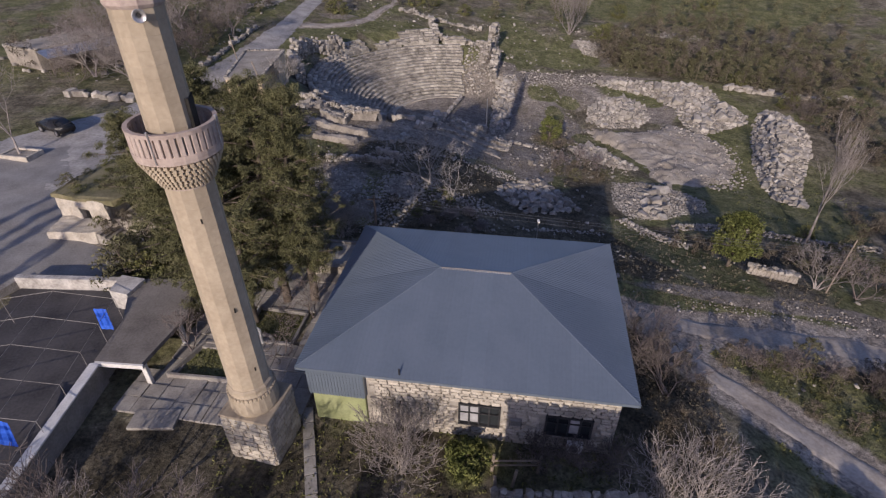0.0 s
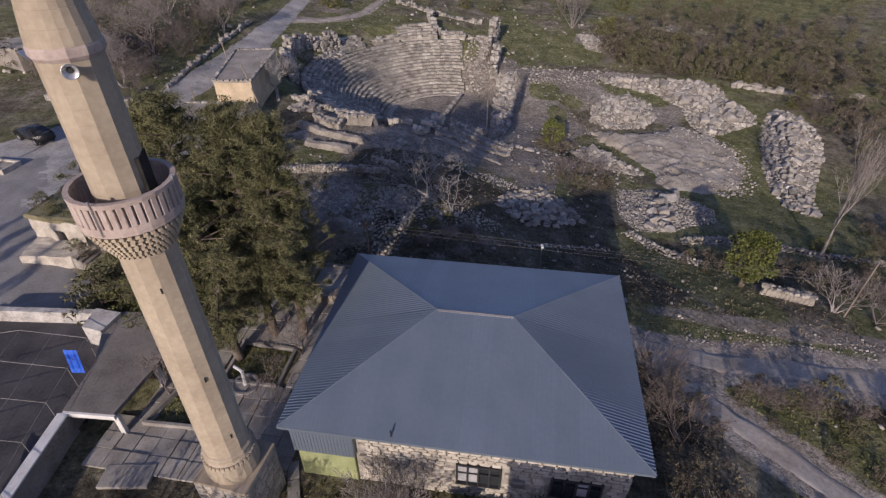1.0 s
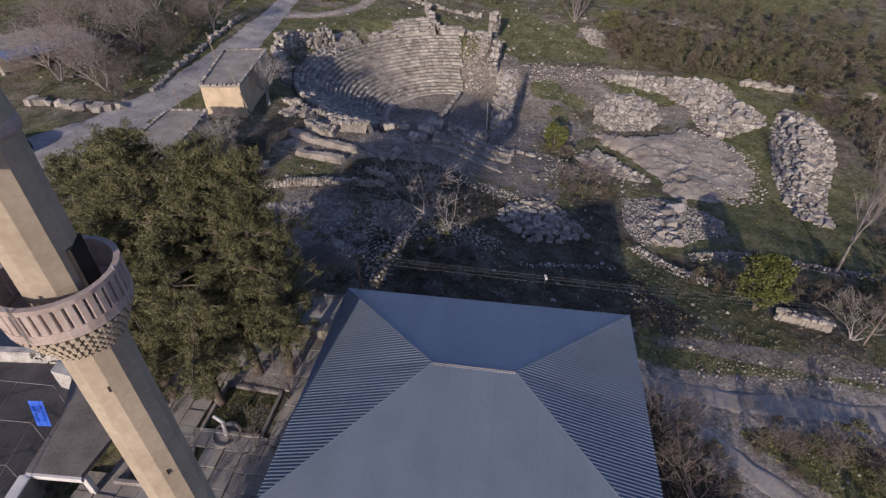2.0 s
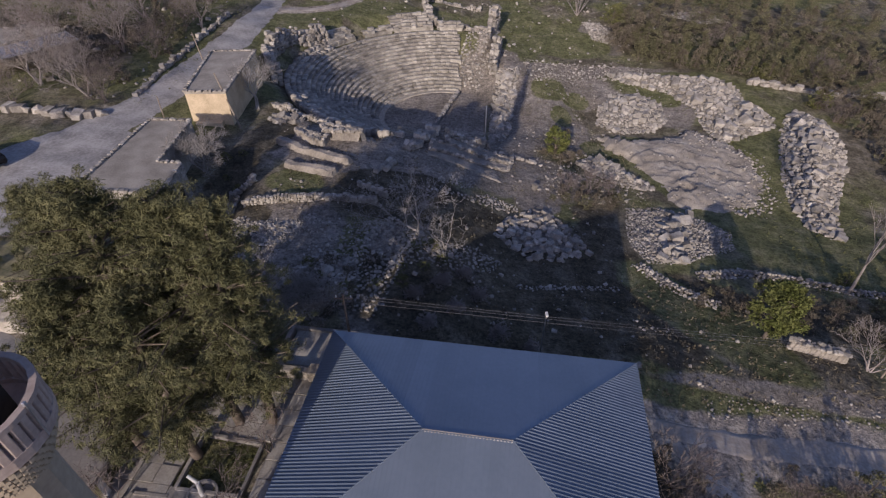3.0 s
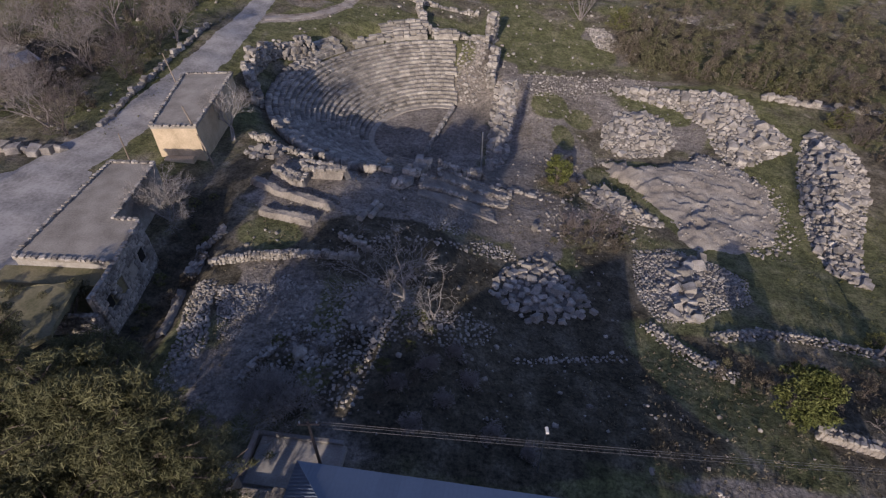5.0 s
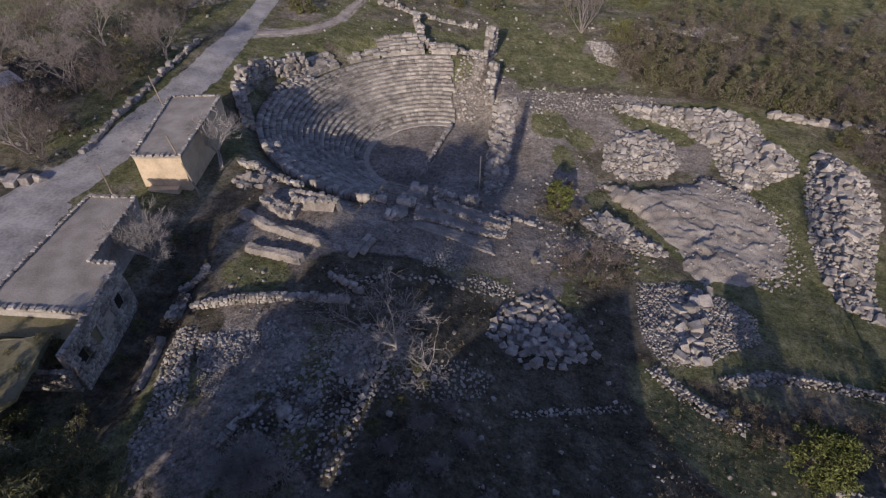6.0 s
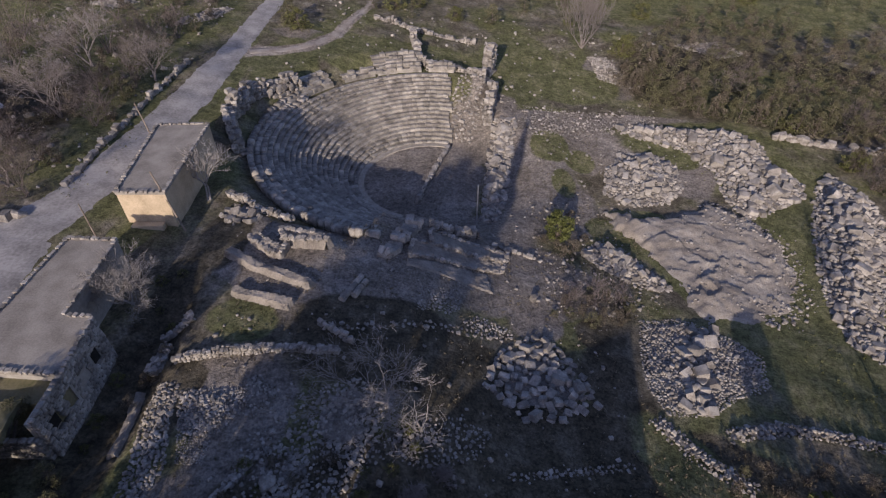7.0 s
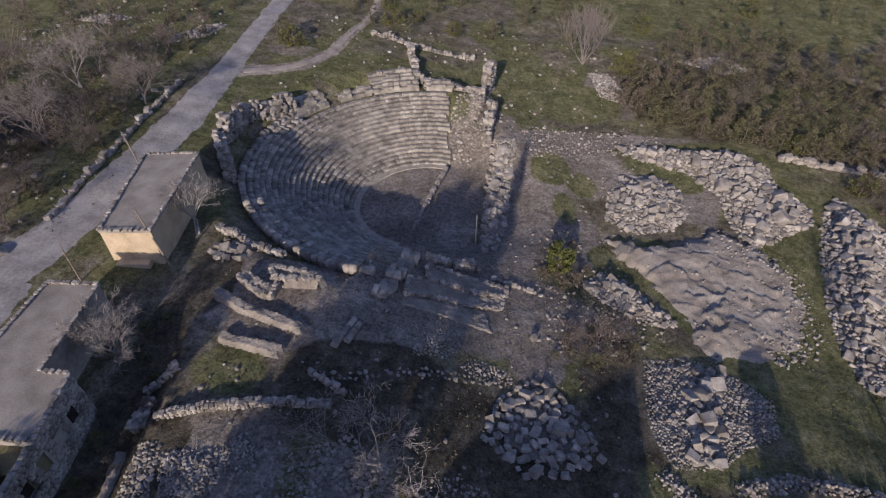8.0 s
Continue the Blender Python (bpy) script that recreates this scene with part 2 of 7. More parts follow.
def ground(x, y):
    i, a = _span(x, GX)
    j, b = _span(y, GY)
    lo = LEVELS[j][i] * (1 - a) + LEVELS[j][i + 1] * a
    hi = LEVELS[j + 1][i] * (1 - a) + LEVELS[j + 1][i + 1] * a
    z = lo * (1 - b) + hi * b
    if 130 < y:
        z += 0.10 * min(y - 130, 500)
    # the sunken yard beside the ruined house
    z -= 0.9 * (1 - ease(math.hypot((x + 18.7) / 2.3, (y - 47.5) / 8), 0.5, 1.3))
    # the hollow of the theatre
    dx, dy = x - THEATRE[0], y - THEATRE[1]
    r = math.hypot(dx, dy)
    if r < 26:
        ang = math.atan2(dy, dx) % (2 * math.pi)
        bowl = Z0 - 0.1 if r < R0 else Z0 + (r - R0) / TREAD * RISE - 0.45
        if ARC[0] < ang < ARC[1]:
            top = Z0 + ROWS_N * RISE
            z = bowl if r < R0 + ROWS_N * TREAD + 0.3 else top - 0.3 + (z - top + 0.3) * ease(r, R0 + ROWS_N * TREAD + 0.3, 25)
        else:
            z = Z0 - 0.1 + (z - Z0 + 0.1) * ease(r, 9.0, 17)
    return z


def rough_ground(x, y):
    d = 1.0 if -10 < y < 110 else 1.5
    return ground(x, y) + d * (0.16 * noise.noise((x * 0.22, y * 0.22, 3.1)) + 0.08 * noise.noise((x * 0.8, y * 0.8, 7.7)))


def axis_values(lo, hi, step, reach):
    v = list(np.arange(lo, hi, step))
    s, a, b = step, lo, hi
    while b < reach:
        s *= 1.35
        a, b = a - s, b + s
        v = [a] + v + [b]
    return v


# kinds of ground cover: x, y, radius along x, radius along y, turn in degrees
GRASS = [(43, 66, 5, 22, -8), (37, 92, 9, 4, 0), (34, 55, 5, 7, 0), (22, 107, 8, 5, -10), (15, 112, 6, 10, 0), (0, 110, 9, 4, 0), (-12, 108, 6, 5, 0), (-12.7, 52.4, 2.4, 2.0, -10), (-13.8, 22, 1.7, 1.5, 0), (-10.6, 25, 1.7, 1.5, 0), (1.0, 15.4, 1.1, 1.2, 0),
         (-20, 100, 4, 8, 0), (-26, 84, 1.5, 22, 0), (-36, 88, 4, 16, 8), (20, 24, 3, 12, 50), (24, 20, 3, 9, 50), (21, 40, 3, 8, 30), (55, 105, 16, 8, 0), (60, 150, 40, 20, 0), (-50, 115, 18, 22, 0),
         (-25, 62, 1.6, 3, 0), (17, 90, 2.4, 3, 0), (20.5, 87, 1.8, 2.2, 0), (17.6, 82, 1.4, 2.6, 0), (25, 76.2, 3.2, 1.0, -8), (21, 73, 2, 2.4, 20), (34.4, 88, 2.2, 2.4, 0), (-6.5, 38.2, 0.9, 1.1, 0), (27, 66, 2, 8, 20), (20, 30, 12, 1.2, -8)]
BARE = [(-11.6, 58.2, 5.2, 3.0, -18), (-9, 56, 4, 2, -18), (-15, 63.4, 3, 2, -20), (4, 64, 7, 4, 0), (-8.5, 59, 3, 2.6, -10), (-1, 85, 8, 8, 0), (6.5, 94, 4, 5, 0), (33.5, 84, 3.5, 4, 0), (10, 100, 3, 8, 0), (10, 63, 7, 5, -10), (7, 71, 5, 5, 0), (-9, 62, 5, 3, -10), (-12, 46, 4, 3, 10), (14, 84, 3, 9, 0), (19, 96.5, 10, 2.2, 2), (31, 96.5, 7, 1.6, -4), (29.5, 109, 2.6, 6, 8), (22, 103.5, 6, 1.2, -6), (-4, 76, 9, 9, 0), (20, 90, 7, 5, 0), (-3, 37, 3, 4, 0), (-17, 110, 7, 2, -10),
        (-4, 58, 5, 5, 0), (14, 92, 4, 6, 0), (29, 112, 3, 4, 0), (27, 30, 12, 2, -8), (-7, 55, 4, 3, 0), (10.4, 56.6, 2.2, 2.0, 0), (-9.6, 43, 1.6, 6, 0), (-8.6, 58.6, 3, 3, 0), (11, 62, 4, 3, -10), (-10.4, 42.5, 2.4, 4, 0), (-13, 37, 2.5, 3, 0), (15, 78, 5, 8, 0), (5, 62, 6, 5, 0)]


# dark weeds; the patches by the hall and houses also paint in shade
WEEDY_SHADE = [(5, 38, 10, 6, 0), (9, 43, 8, 5, 0), (16, 40, 4, 6, 0), (-1, 50, 7, 3, 0), (4, 49, 4, 4, 0), (-18.6, 54, 1.6, 6, 0), (-17, 62, 2, 4, 0), (-3, 53, 6, 2.5, 0), (16, 50, 2.4, 5, 0), (16, 56, 2, 2, 0), (-12, 14.5, 7, 3.6, 0), (-2.5, 14.6, 4.5, 2.6, 0), (-50, 84, 10, 10, 0), (-44, 104, 8, 12, 0), (-56, 100, 8, 14, 0), (11.5, 20, 2.4, 8, 0), (22, 23.6, 7, 1.6, -34), (28, 22, 5, 2.4, -20), (55, 108, 22, 12, -6), (-18.8, 46, 2.2, 8, 0), (-9.4, 38.2, 1.6, 1.8, 0), (-15.6, 47.6, 1.2, 1.6, 0), (-14.6, 44.4, 0.6, 3.4, -12), (-7.4, 37.6, 1.0, 2.4, 0), (-4.8, 40, 0.9, 2.6, 0), (6, 45.4, 5, 2, 0), (24, 43.6, 4, 1.6, -35), (32, 40.5, 6, 2.6, -10)]


def cover(x, y, blobs):
    best = 0.0
    for bx, by, rx, ry, turn in blobs:
        c, s = math.cos(radians(turn)), math.sin(radians(turn))
        u, v = (x - bx) * c + (y - by) * s, -(x - bx) * s + (y - by) * c
        d = math.hypot(u / rx, v / ry)
        if d < 1.6:
            best = max(best, 1 - ease(d, 0.7, 1.5))
    return best


LANE = [(13.6, 27.2), (15.2, 24.6), (17.4, 22.1), (19.9, 19.7), (22.4, 16.5), (26, 11.6), (31, 5)], [1.6, 2.4, 3.0, 3.2, 3.2, 3.2, 3.2]
GRAVEL = [(12.6, 28.4), (15, 27.7), (19, 27.6), (24, 27.5), (30, 26.6), (38, 25.4)], [1.8, 2.8, 3.3, 3.6, 3.9, 4.2]
FOOT = [(-25.6, 102.6), (-22, 104.2), (-18.2, 106), (-14.6, 112), (-12.8, 118.6), (-10.6, 125.4), (-9, 140)], [2.6, 2.4, 2.2, 1.8, 1.6, 1.3, 1.1]


def track_gap(x, y):
    """Distance to the nearest trodden way, in its own widths."""
    best = 9.0
    for pts, widths in (LANE, GRAVEL, FOOT):
        for (x0, y0), (x1, y1), w in zip(pts, pts[1:], widths[1:]):
            dx, dy = x1 - x0, y1 - y0
            t = min(1, max(0, ((x - x0) * dx + (y - y0) * dy) / (dx * dx + dy * dy)))
            best = min(best, math.hypot(x - x0 - t * dx, y - y0 - t * dy) / w)
    return best


def make_ground():
    xs, ys = axis_values(-62, 86, 0.6, 2600), axis_values(-6, 150, 0.6, 2600)
    w = len(xs)
    verts = [(x, y, rough_ground(x, y)) for y in ys for x in xs]
    i = np.arange(len(verts)).reshape(len(ys), w)
    faces = np.stack([i[:-1, :-1], i[:-1, 1:], i[1:, 1:], i[1:, :-1]], -1).reshape(-1, 4)
    me = mesh_np("ground", verts, faces)
    for name, blobs in (("grass", GRASS), ("bare", BARE), ("weedy_shade", WEEDY_SHADE)):
        at = me.attributes.new(name, "FLOAT", "POINT")
        at.data.foreach_set("value", np.array([cover(x, y, blobs) for x, y, _ in verts], np.float32))
    at = me.attributes.new("trodden", "FLOAT", "POINT")
    at.data.foreach_set("value", np.array([1 - ease(track_gap(x, y), 0.3, 0.95) for x, y, _ in verts], np.float32))
    at = me.attributes.new("pale", "FLOAT", "POINT")
    at.data.foreach_set("value", np.array([ease(edge_gap(x, y, SOIL), 0, 1.8) if inside(x, y, SOIL) else 0.0 for x, y in (soil_warp(q[0], q[1]) for q in verts)], np.float32))
    m = bpy.data.materials.new("ground_cover")
    m.use_nodes = True
    n, l = m.node_tree.nodes, m.node_tree.links
    b = n["Principled BSDF"]
    b.inputs["Roughness"].default_value = 0.95
    b.inputs["Specular IOR Level"].default_value = 0.1
    co = n.new("ShaderNodeNewGeometry").outputs["Position"]

    def noise_node(scale, detail=6, rough=0.6):
        t = n.new("ShaderNodeTexNoise")
        t.inputs["Scale"].default_value, t.inputs["Detail"].default_value, t.inputs["Roughness"].default_value = scale, detail, rough
        l.new(co, t.inputs["Vector"])
        return t.outputs["Fac"]

    def ramp(src, *stops):
        r = n.new("ShaderNodeValToRGB")
        e = r.color_ramp.elements
        e[0].position, e[0].color = stops[0][0], (*stops[0][1], 1)
        e[1].position, e[1].color = stops[-1][0], (*stops[-1][1], 1)
        for p, c in stops[1:-1]:
            e.new(p).color = (*c, 1)
        l.new(src, r.inputs["Fac"])
        return r.outputs["Color"]

    def mix(f, a, c):
        x = n.new("ShaderNodeMix")
        x.data_type = "RGBA"
        l.new(f, x.inputs["Factor"]), l.new(a, x.inputs["A"]), l.new(c, x.inputs["B"])
        return x.outputs["Result"]

    def mask(name, edge):
        at = n.new("ShaderNodeAttribute")
        at.attribute_name = name
        a = n.new("ShaderNodeMath")
        a.operation = "MULTIPLY_ADD"
        l.new(edge, a.inputs[0])
        a.inputs[1].default_value = 1.2
        l.new(at.outputs["Fac"], a.inputs[2])
        r = n.new("ShaderNodeMapRange")
        r.inputs["From Min"].default_value, r.inputs["From Max"].default_value = 0.95, 1.2
        l.new(a.outputs[0], r.inputs["Value"])
        return r.outputs["Result"]

    big, mid, fine, patch = noise_node(0.09), noise_node(0.5), noise_node(5.0, 5, 0.7), noise_node(0.22, 7, 0.65)
    scrub = ramp(mid, (0.32, (0.10, 0.088, 0.066)), (0.48, (0.165, 0.145, 0.108)), (0.6, (0.22, 0.195, 0.155)), (0.72, (0.33, 0.30, 0.26)))
    green = ramp(mid, (0.3, (0.098, 0.106, 0.05)), (0.5, (0.152, 0.155, 0.076)), (0.7, (0.235, 0.222, 0.13)))
    soil = ramp(patch, (0.3, (0.17, 0.15, 0.13)), (0.5, (0.25, 0.22, 0.19)), (0.7, (0.36, 0.325, 0.29)))
    clay = ramp(patch, (0.3, (0.22, 0.19, 0.16)), (0.45, (0.33, 0.295, 0.255)), (0.7, (0.45, 0.41, 0.36)))
    wild = mix(ramp(big, (0.45, (0, 0, 0)), (0.58, (1, 1, 1))), scrub, green)
    # dark weed tone that also deepens shade in the ground colour
    rank_shade = ramp(mid, (0.3, (0.052, 0.046, 0.033)), (0.5, (0.095, 0.083, 0.06)), (0.7, (0.17, 0.15, 0.115)))
    col = mix(mask("bare", patch), wild, soil)
    col = mix(mask("weedy_shade", patch), col, rank_shade)
    col = mix(mask("grass", patch), col, green)
    col = mix(mask("pale", patch), col, clay)
    dust = ramp(patch, (0.3, (0.235, 0.198, 0.165)), (0.5, (0.35, 0.305, 0.262)), (0.7, (0.46, 0.41, 0.36)))
    col = mix(mask("trodden", mid), col, dust)
    tuft = ramp(noise_node(1.7, 7, 0.72), (0.34, (0.5, 0.5, 0.5)), (0.5, (1, 1, 1)), (0.66, (1.4, 1.38, 1.33)))
    speck = ramp(fine, (0.36, (0.55, 0.55, 0.55)), (0.52, (1, 1, 1)), (0.68, (1.4, 1.38, 1.35)))
    both = n.new("ShaderNodeMix")
    both.data_type, both.blend_type = "RGBA", "MULTIPLY"
    both.inputs["Factor"].default_value = 1.0
    l.new(col, both.inputs["A"]), l.new(tuft, both.inputs["B"])
    col = both.outputs["Result"]
    mul = n.new("ShaderNodeMix")
    mul.data_type, mul.blend_type = "RGBA", "MULTIPLY"
    mul.inputs["Factor"].default_value = 1.0
    l.new(col, mul.inputs["A"]), l.new(speck, mul.inputs["B"])
    l.new(mul.outputs["Result"], b.inputs["Base Color"])
    bp = n.new("ShaderNodeBump")
    bp.inputs["Strength"].default_value, bp.inputs["Distance"].default_value = 0.7, 0.15
    l.new(fine, bp.inputs["Height"]), l.new(bp.outputs["Normal"], b.inputs["Normal"])
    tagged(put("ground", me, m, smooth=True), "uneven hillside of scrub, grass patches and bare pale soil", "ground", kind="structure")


make_ground()


def ribbon(name, label, category, pts, widths, mat, lift=0.05, step=0.7):
    """A strip that follows the ground along a line, with a slightly ragged edge."""
    line = []
    for (x0, y0), (x1, y1), w0, w1 in zip(pts, pts[1:], widths, widths[1:]):
        n = max(1, int(math.hypot(x1 - x0, y1 - y0) / step))
        line += [(x0 + (x1 - x0) * k / n, y0 + (y1 - y0) * k / n, w0 + (w1 - w0) * k / n) for k in range(n)]
    line.append((*pts[-1], widths[-1]))
    # smooth the bends
    for _ in range(6):
        line = [line[0]] + [tuple((a + 2 * b + c) / 4 for a, b, c in zip(p, q, r)) for p, q, r in zip(line, line[1:], line[2:])] + [line[-1]]
    cols = 9
    verts = []
    for k, (x, y, w) in enumerate(line):
        a, b = line[max(0, k - 1)], line[min(len(line) - 1, k + 1)]
        dx, dy = b[0] - a[0], b[1] - a[1]
        d = math.hypot(dx, dy) or 1
        for c in range(cols):
            s = (c / (cols - 1) - 0.5) * (w + 0.7 * noise.noise((x * 0.3, y * 0.3, c * 0.9)) + 0.8 * noise.noise((x * 1.7, y * 1.7, c * 0.9)))
            px, py = x - dy / d * s, y + dx / d * s
            edge = abs(c / (cols - 1) - 0.5) * 2
            zz = rough_ground(px, py) + lift * (1 if edge < 0.8 else 0.6 if edge < 0.95 else -1.5)
            verts.append((px, py, zz))
    i = np.arange(len(verts)).reshape(-1, cols)
    faces = np.stack([i[:-1, :-1], i[:-1, 1:], i[1:, 1:], i[1:, :-1]], -1).reshape(-1, 4)
    return tagged(put(name, mesh_np(name, verts, faces), mat, smooth=True), label, category, kind="structure")


ribbon("road", "pale unpaved gravel road past the theatre", "road", [(-46, 41), (-40, 50), (-34.5, 58.5), (-31.3, 68), (-29.9, 79), (-28.4, 90), (-27.5, 105), (-26.1, 127), (-24, 160)], [13, 10, 7.5, 5.4, 5.3, 5.0, 4.0, 3.8, 3.8], M_ROAD, 0.06)
ribbon("street", "worn village street in front of the ruin", "street", [(-24, 29.4), (-28.5, 31), (-33, 33.5), (-38, 40), (-42, 47)], [5.5, 7, 11, 14, 14], M_ASPHALT, 0.08)
ribbon("street_apron", "gravel apron between the street and the road", "street", [(-31, 38.5), (-33, 45), (-34, 52), (-33.5, 60)], [6, 8, 8.5, 7], M_ROAD, 0.07)
ribbon("dirt_track", "narrow pale dirt lane climbing past the house", "track", LANE[0], [w * 0.62 for w in LANE[1]], M_LANE, 0.03)
ribbon("gravel_path", "stony gravel path beside the garden wall", "path", GRAVEL[0], [w * 0.6 for w in GRAVEL[1]], M_TRACK, 0.03)
ribbon("footpath", "trodden earth footpath behind the theatre", "path", FOOT[0], [w * 0.7 for w in FOOT[1]], M_TRACK, 0.05)


# ---- stones ----
def hull_stone(seed, blocky):
    r = random.Random(seed)
    bm = bmesh.new()
    if blocky:
        for sx in (-1, 1):
            for sy in (-1, 1):
                for sz in (-1, 1):
                    bm.verts.new((sx * r.uniform(0.38, 0.5), sy * r.uniform(0.36, 0.5), sz * r.uniform(0.36, 0.5)))
                    bm.verts.new((sx * r.uniform(0.2, 0.42), sy * r.uniform(0.44, 0.54), sz * r.uniform(0.2, 0.42)))
    else:
        for _ in range(15):
            v = Vector((r.gauss(0, 1), r.gauss(0, 1), r.gauss(0, 1))).normalized()
            bm.verts.new(v * r.uniform(0.4, 0.58))
    out = bmesh.ops.convex_hull(bm, input=bm.verts)
    bmesh.ops.delete(bm, geom=[v for v in out["geom_interior"] if isinstance(v, bmesh.types.BMVert)], context="VERTS")
    loose = [v for v in bm.verts if not v.link_faces]
    bmesh.ops.delete(bm, geom=loose, context="VERTS")
    bmesh.ops.recalc_face_normals(bm, faces=bm.faces)
    me = bpy.data.meshes.new("stone")
    bm.to_mesh(me)
    bm.free()
    return me


def dressed_stone(seed):
    """A squared block with slightly uneven corners and worn edges."""
    r = random.Random(seed)
    bm = boxed(-0.5, 0.5, -0.5, 0.5, -0.5, 0.5)
    for v in bm.verts:
        v.co += Vector((r.uniform(-0.06, 0.03), r.uniform(-0.04, 0.02), r.uniform(-0.06, 0.03)))
    bmesh.ops.bevel(bm, geom=list(bm.edges), offset=0.05, segments=1, affect="EDGES")
    bmesh.ops.recalc_face_normals(bm, faces=bm.faces)
    me = bpy.data.meshes.new("block")
    bm.to_mesh(me)
    bm.free()
    return me


STONES = [hull_stone(k, False) for k in range(9)]
BLOCKS = [hull_stone(100 + k, True) for k in range(9)]
for _m in STONES + BLOCKS:
    _m.materials.append(M_STONE)
SEATS = [dressed_stone(300 + k) for k in range(8)]
for _m in SEATS:
    _m.materials.append(M_SEAT)
CUT = [hull_stone(400 + k, True) for k in range(6)]
for _m in CUT:
    _m.materials.append(M_WALLSTONE)


def tris_of(me):
    me.calc_loop_triangles()
    v = np.zeros(len(me.vertices) * 3, np.float32)
    me.vertices.foreach_get("co", v)
    t = np.zeros(len(me.loop_triangles) * 3, np.int32)
    me.loop_triangles.foreach_get("vertices", t)
    return v.reshape(-1, 3), t.reshape(-1, 3)


SHAPES = [tris_of(m) for m in STONES + BLOCKS]
SEAT_SHAPES = [tris_of(m) for m in SEATS]


def joined(name, mats, shapes, mat, parent=None, label=""):
    """Many small pieces as one mesh: a matrix and a shape for each."""
    vs, fs, n = [], [], 0
    for m, (v, f) in zip(mats, shapes):
        a = np.array(m)
        vs.append(v @ a[:3, :3].T + a[:3, 3])
        fs.append(f + n)
        n += len(v)
    ob = put(name, mesh_np(name, np.concatenate(vs), np.concatenate(fs)), mat, parent, label)
    ob["kind"] = "stuff"
    return ob


def stone_pose(r, x, y, z, size, flat=0.7, spread=0.35):
    s = [size * r.uniform(1 - spread, 1 + spread) for _ in range(3)]
    s[2] *= flat
    return Matrix.LocRotScale((x, y, z), Euler((r.uniform(-0.5, 0.5), r.uniform(-0.5, 0.5), r.uniform(0, 6.28))), s)


def scatter(r, poly, gap, tries=6000, most=10000):
    """Points inside a polygon that keep a gap."""
    xs, ys = [p[0] for p in poly], [p[1] for p in poly]
    cells, out = {}, []
    for _ in range(tries):
        x, y = r.uniform(min(xs), max(xs)), r.uniform(min(ys), max(ys))
        if not inside(x, y, poly):
            continue
        c = (int(x / gap), int(y / gap))
        if any(math.hypot(x - u, y - v) < gap for i in (-1, 0, 1) for j in (-1, 0, 1) for u, v in cells.get((c[0] + i, c[1] + j), ())):
            continue
        cells.setdefault(c, []).append((x, y))
        out.append((x, y))
        if len(out) >= most:
            break
    return out


def stone_pile(label, poly, size, height, seed, gap=0.75, blocky=0.5, fill=0.35, most=300, ramp=2.2, flat=0.75, group="stone heaps"):
    """A heap: large stones one by one over small rubble on a low mound."""
    r = random.Random(seed)
    cx, cy = sum(p[0] for p in poly) / len(poly), sum(p[1] for p in poly) / len(poly)
    root = thing("stone_pile", label, "stone pile", Matrix.Translation((cx, cy, ground(cx, cy))), group)
    back = root.matrix_basis.inverted()

    def top(x, y):
        return rough_ground(x, y) + height * ease(edge_gap(x, y, poly), 0, ramp) * (1 + 0.35 * noise.noise((x * 0.5, y * 0.5, seed)))

    pts = scatter(r, poly, size * gap, most=most)
    for x, y in pts:
        s = size * r.choice((0.7, 0.85, 1, 1.1, 1.35)) * (0.75 + 0.25 * ease(edge_gap(x, y, poly), 0, 1.5))
        me = r.choice(BLOCKS if r.random() < blocky else STONES)
        put("stone", me, None, root, "", back @ stone_pose(r, x, y, top(x, y) + s * 0.12, s, flat))
    if height >= 0.1:
        x0, y0 = min(p[0] for p in poly), min(p[1] for p in poly)
        nx, ny = int((max(p[0] for p in poly) - x0) / 0.5) + 2, int((max(p[1] for p in poly) - y0) / 0.5) + 2
        bed = bmesh.new()
        spots = {}
        for i in range(nx):
            for j in range(ny):
                x, y = x0 + i * 0.5, y0 + j * 0.5
                if inside(x, y, poly):
                    spots[i, j] = bed.verts.new(back @ Vector((x, y, top(x, y) - size * 0.12 - 0.12 * (1 - ease(edge_gap(x, y, poly), 0, 0.6)))))
        for i, j in list(spots):
            q = [spots.get(k) for k in ((i, j), (i + 1, j), (i + 1, j + 1), (i, j + 1))]
            if all(q):
                bed.faces.new(q)
        part("rubble_bed", bed, M_GRIT, root, "", None, True)
    small = scatter(r, poly, size * fill, tries=12000)
    mats = [back @ stone_pose(r, x, y, top(x, y) - size * 0.05, size * min(fill, 0.5) * 1.5, 0.8) for x, y in small]
    joined("rubble", mats, [SHAPES[r.randrange(len(SHAPES))] for _ in mats], M_STONE_J, root)
    return root


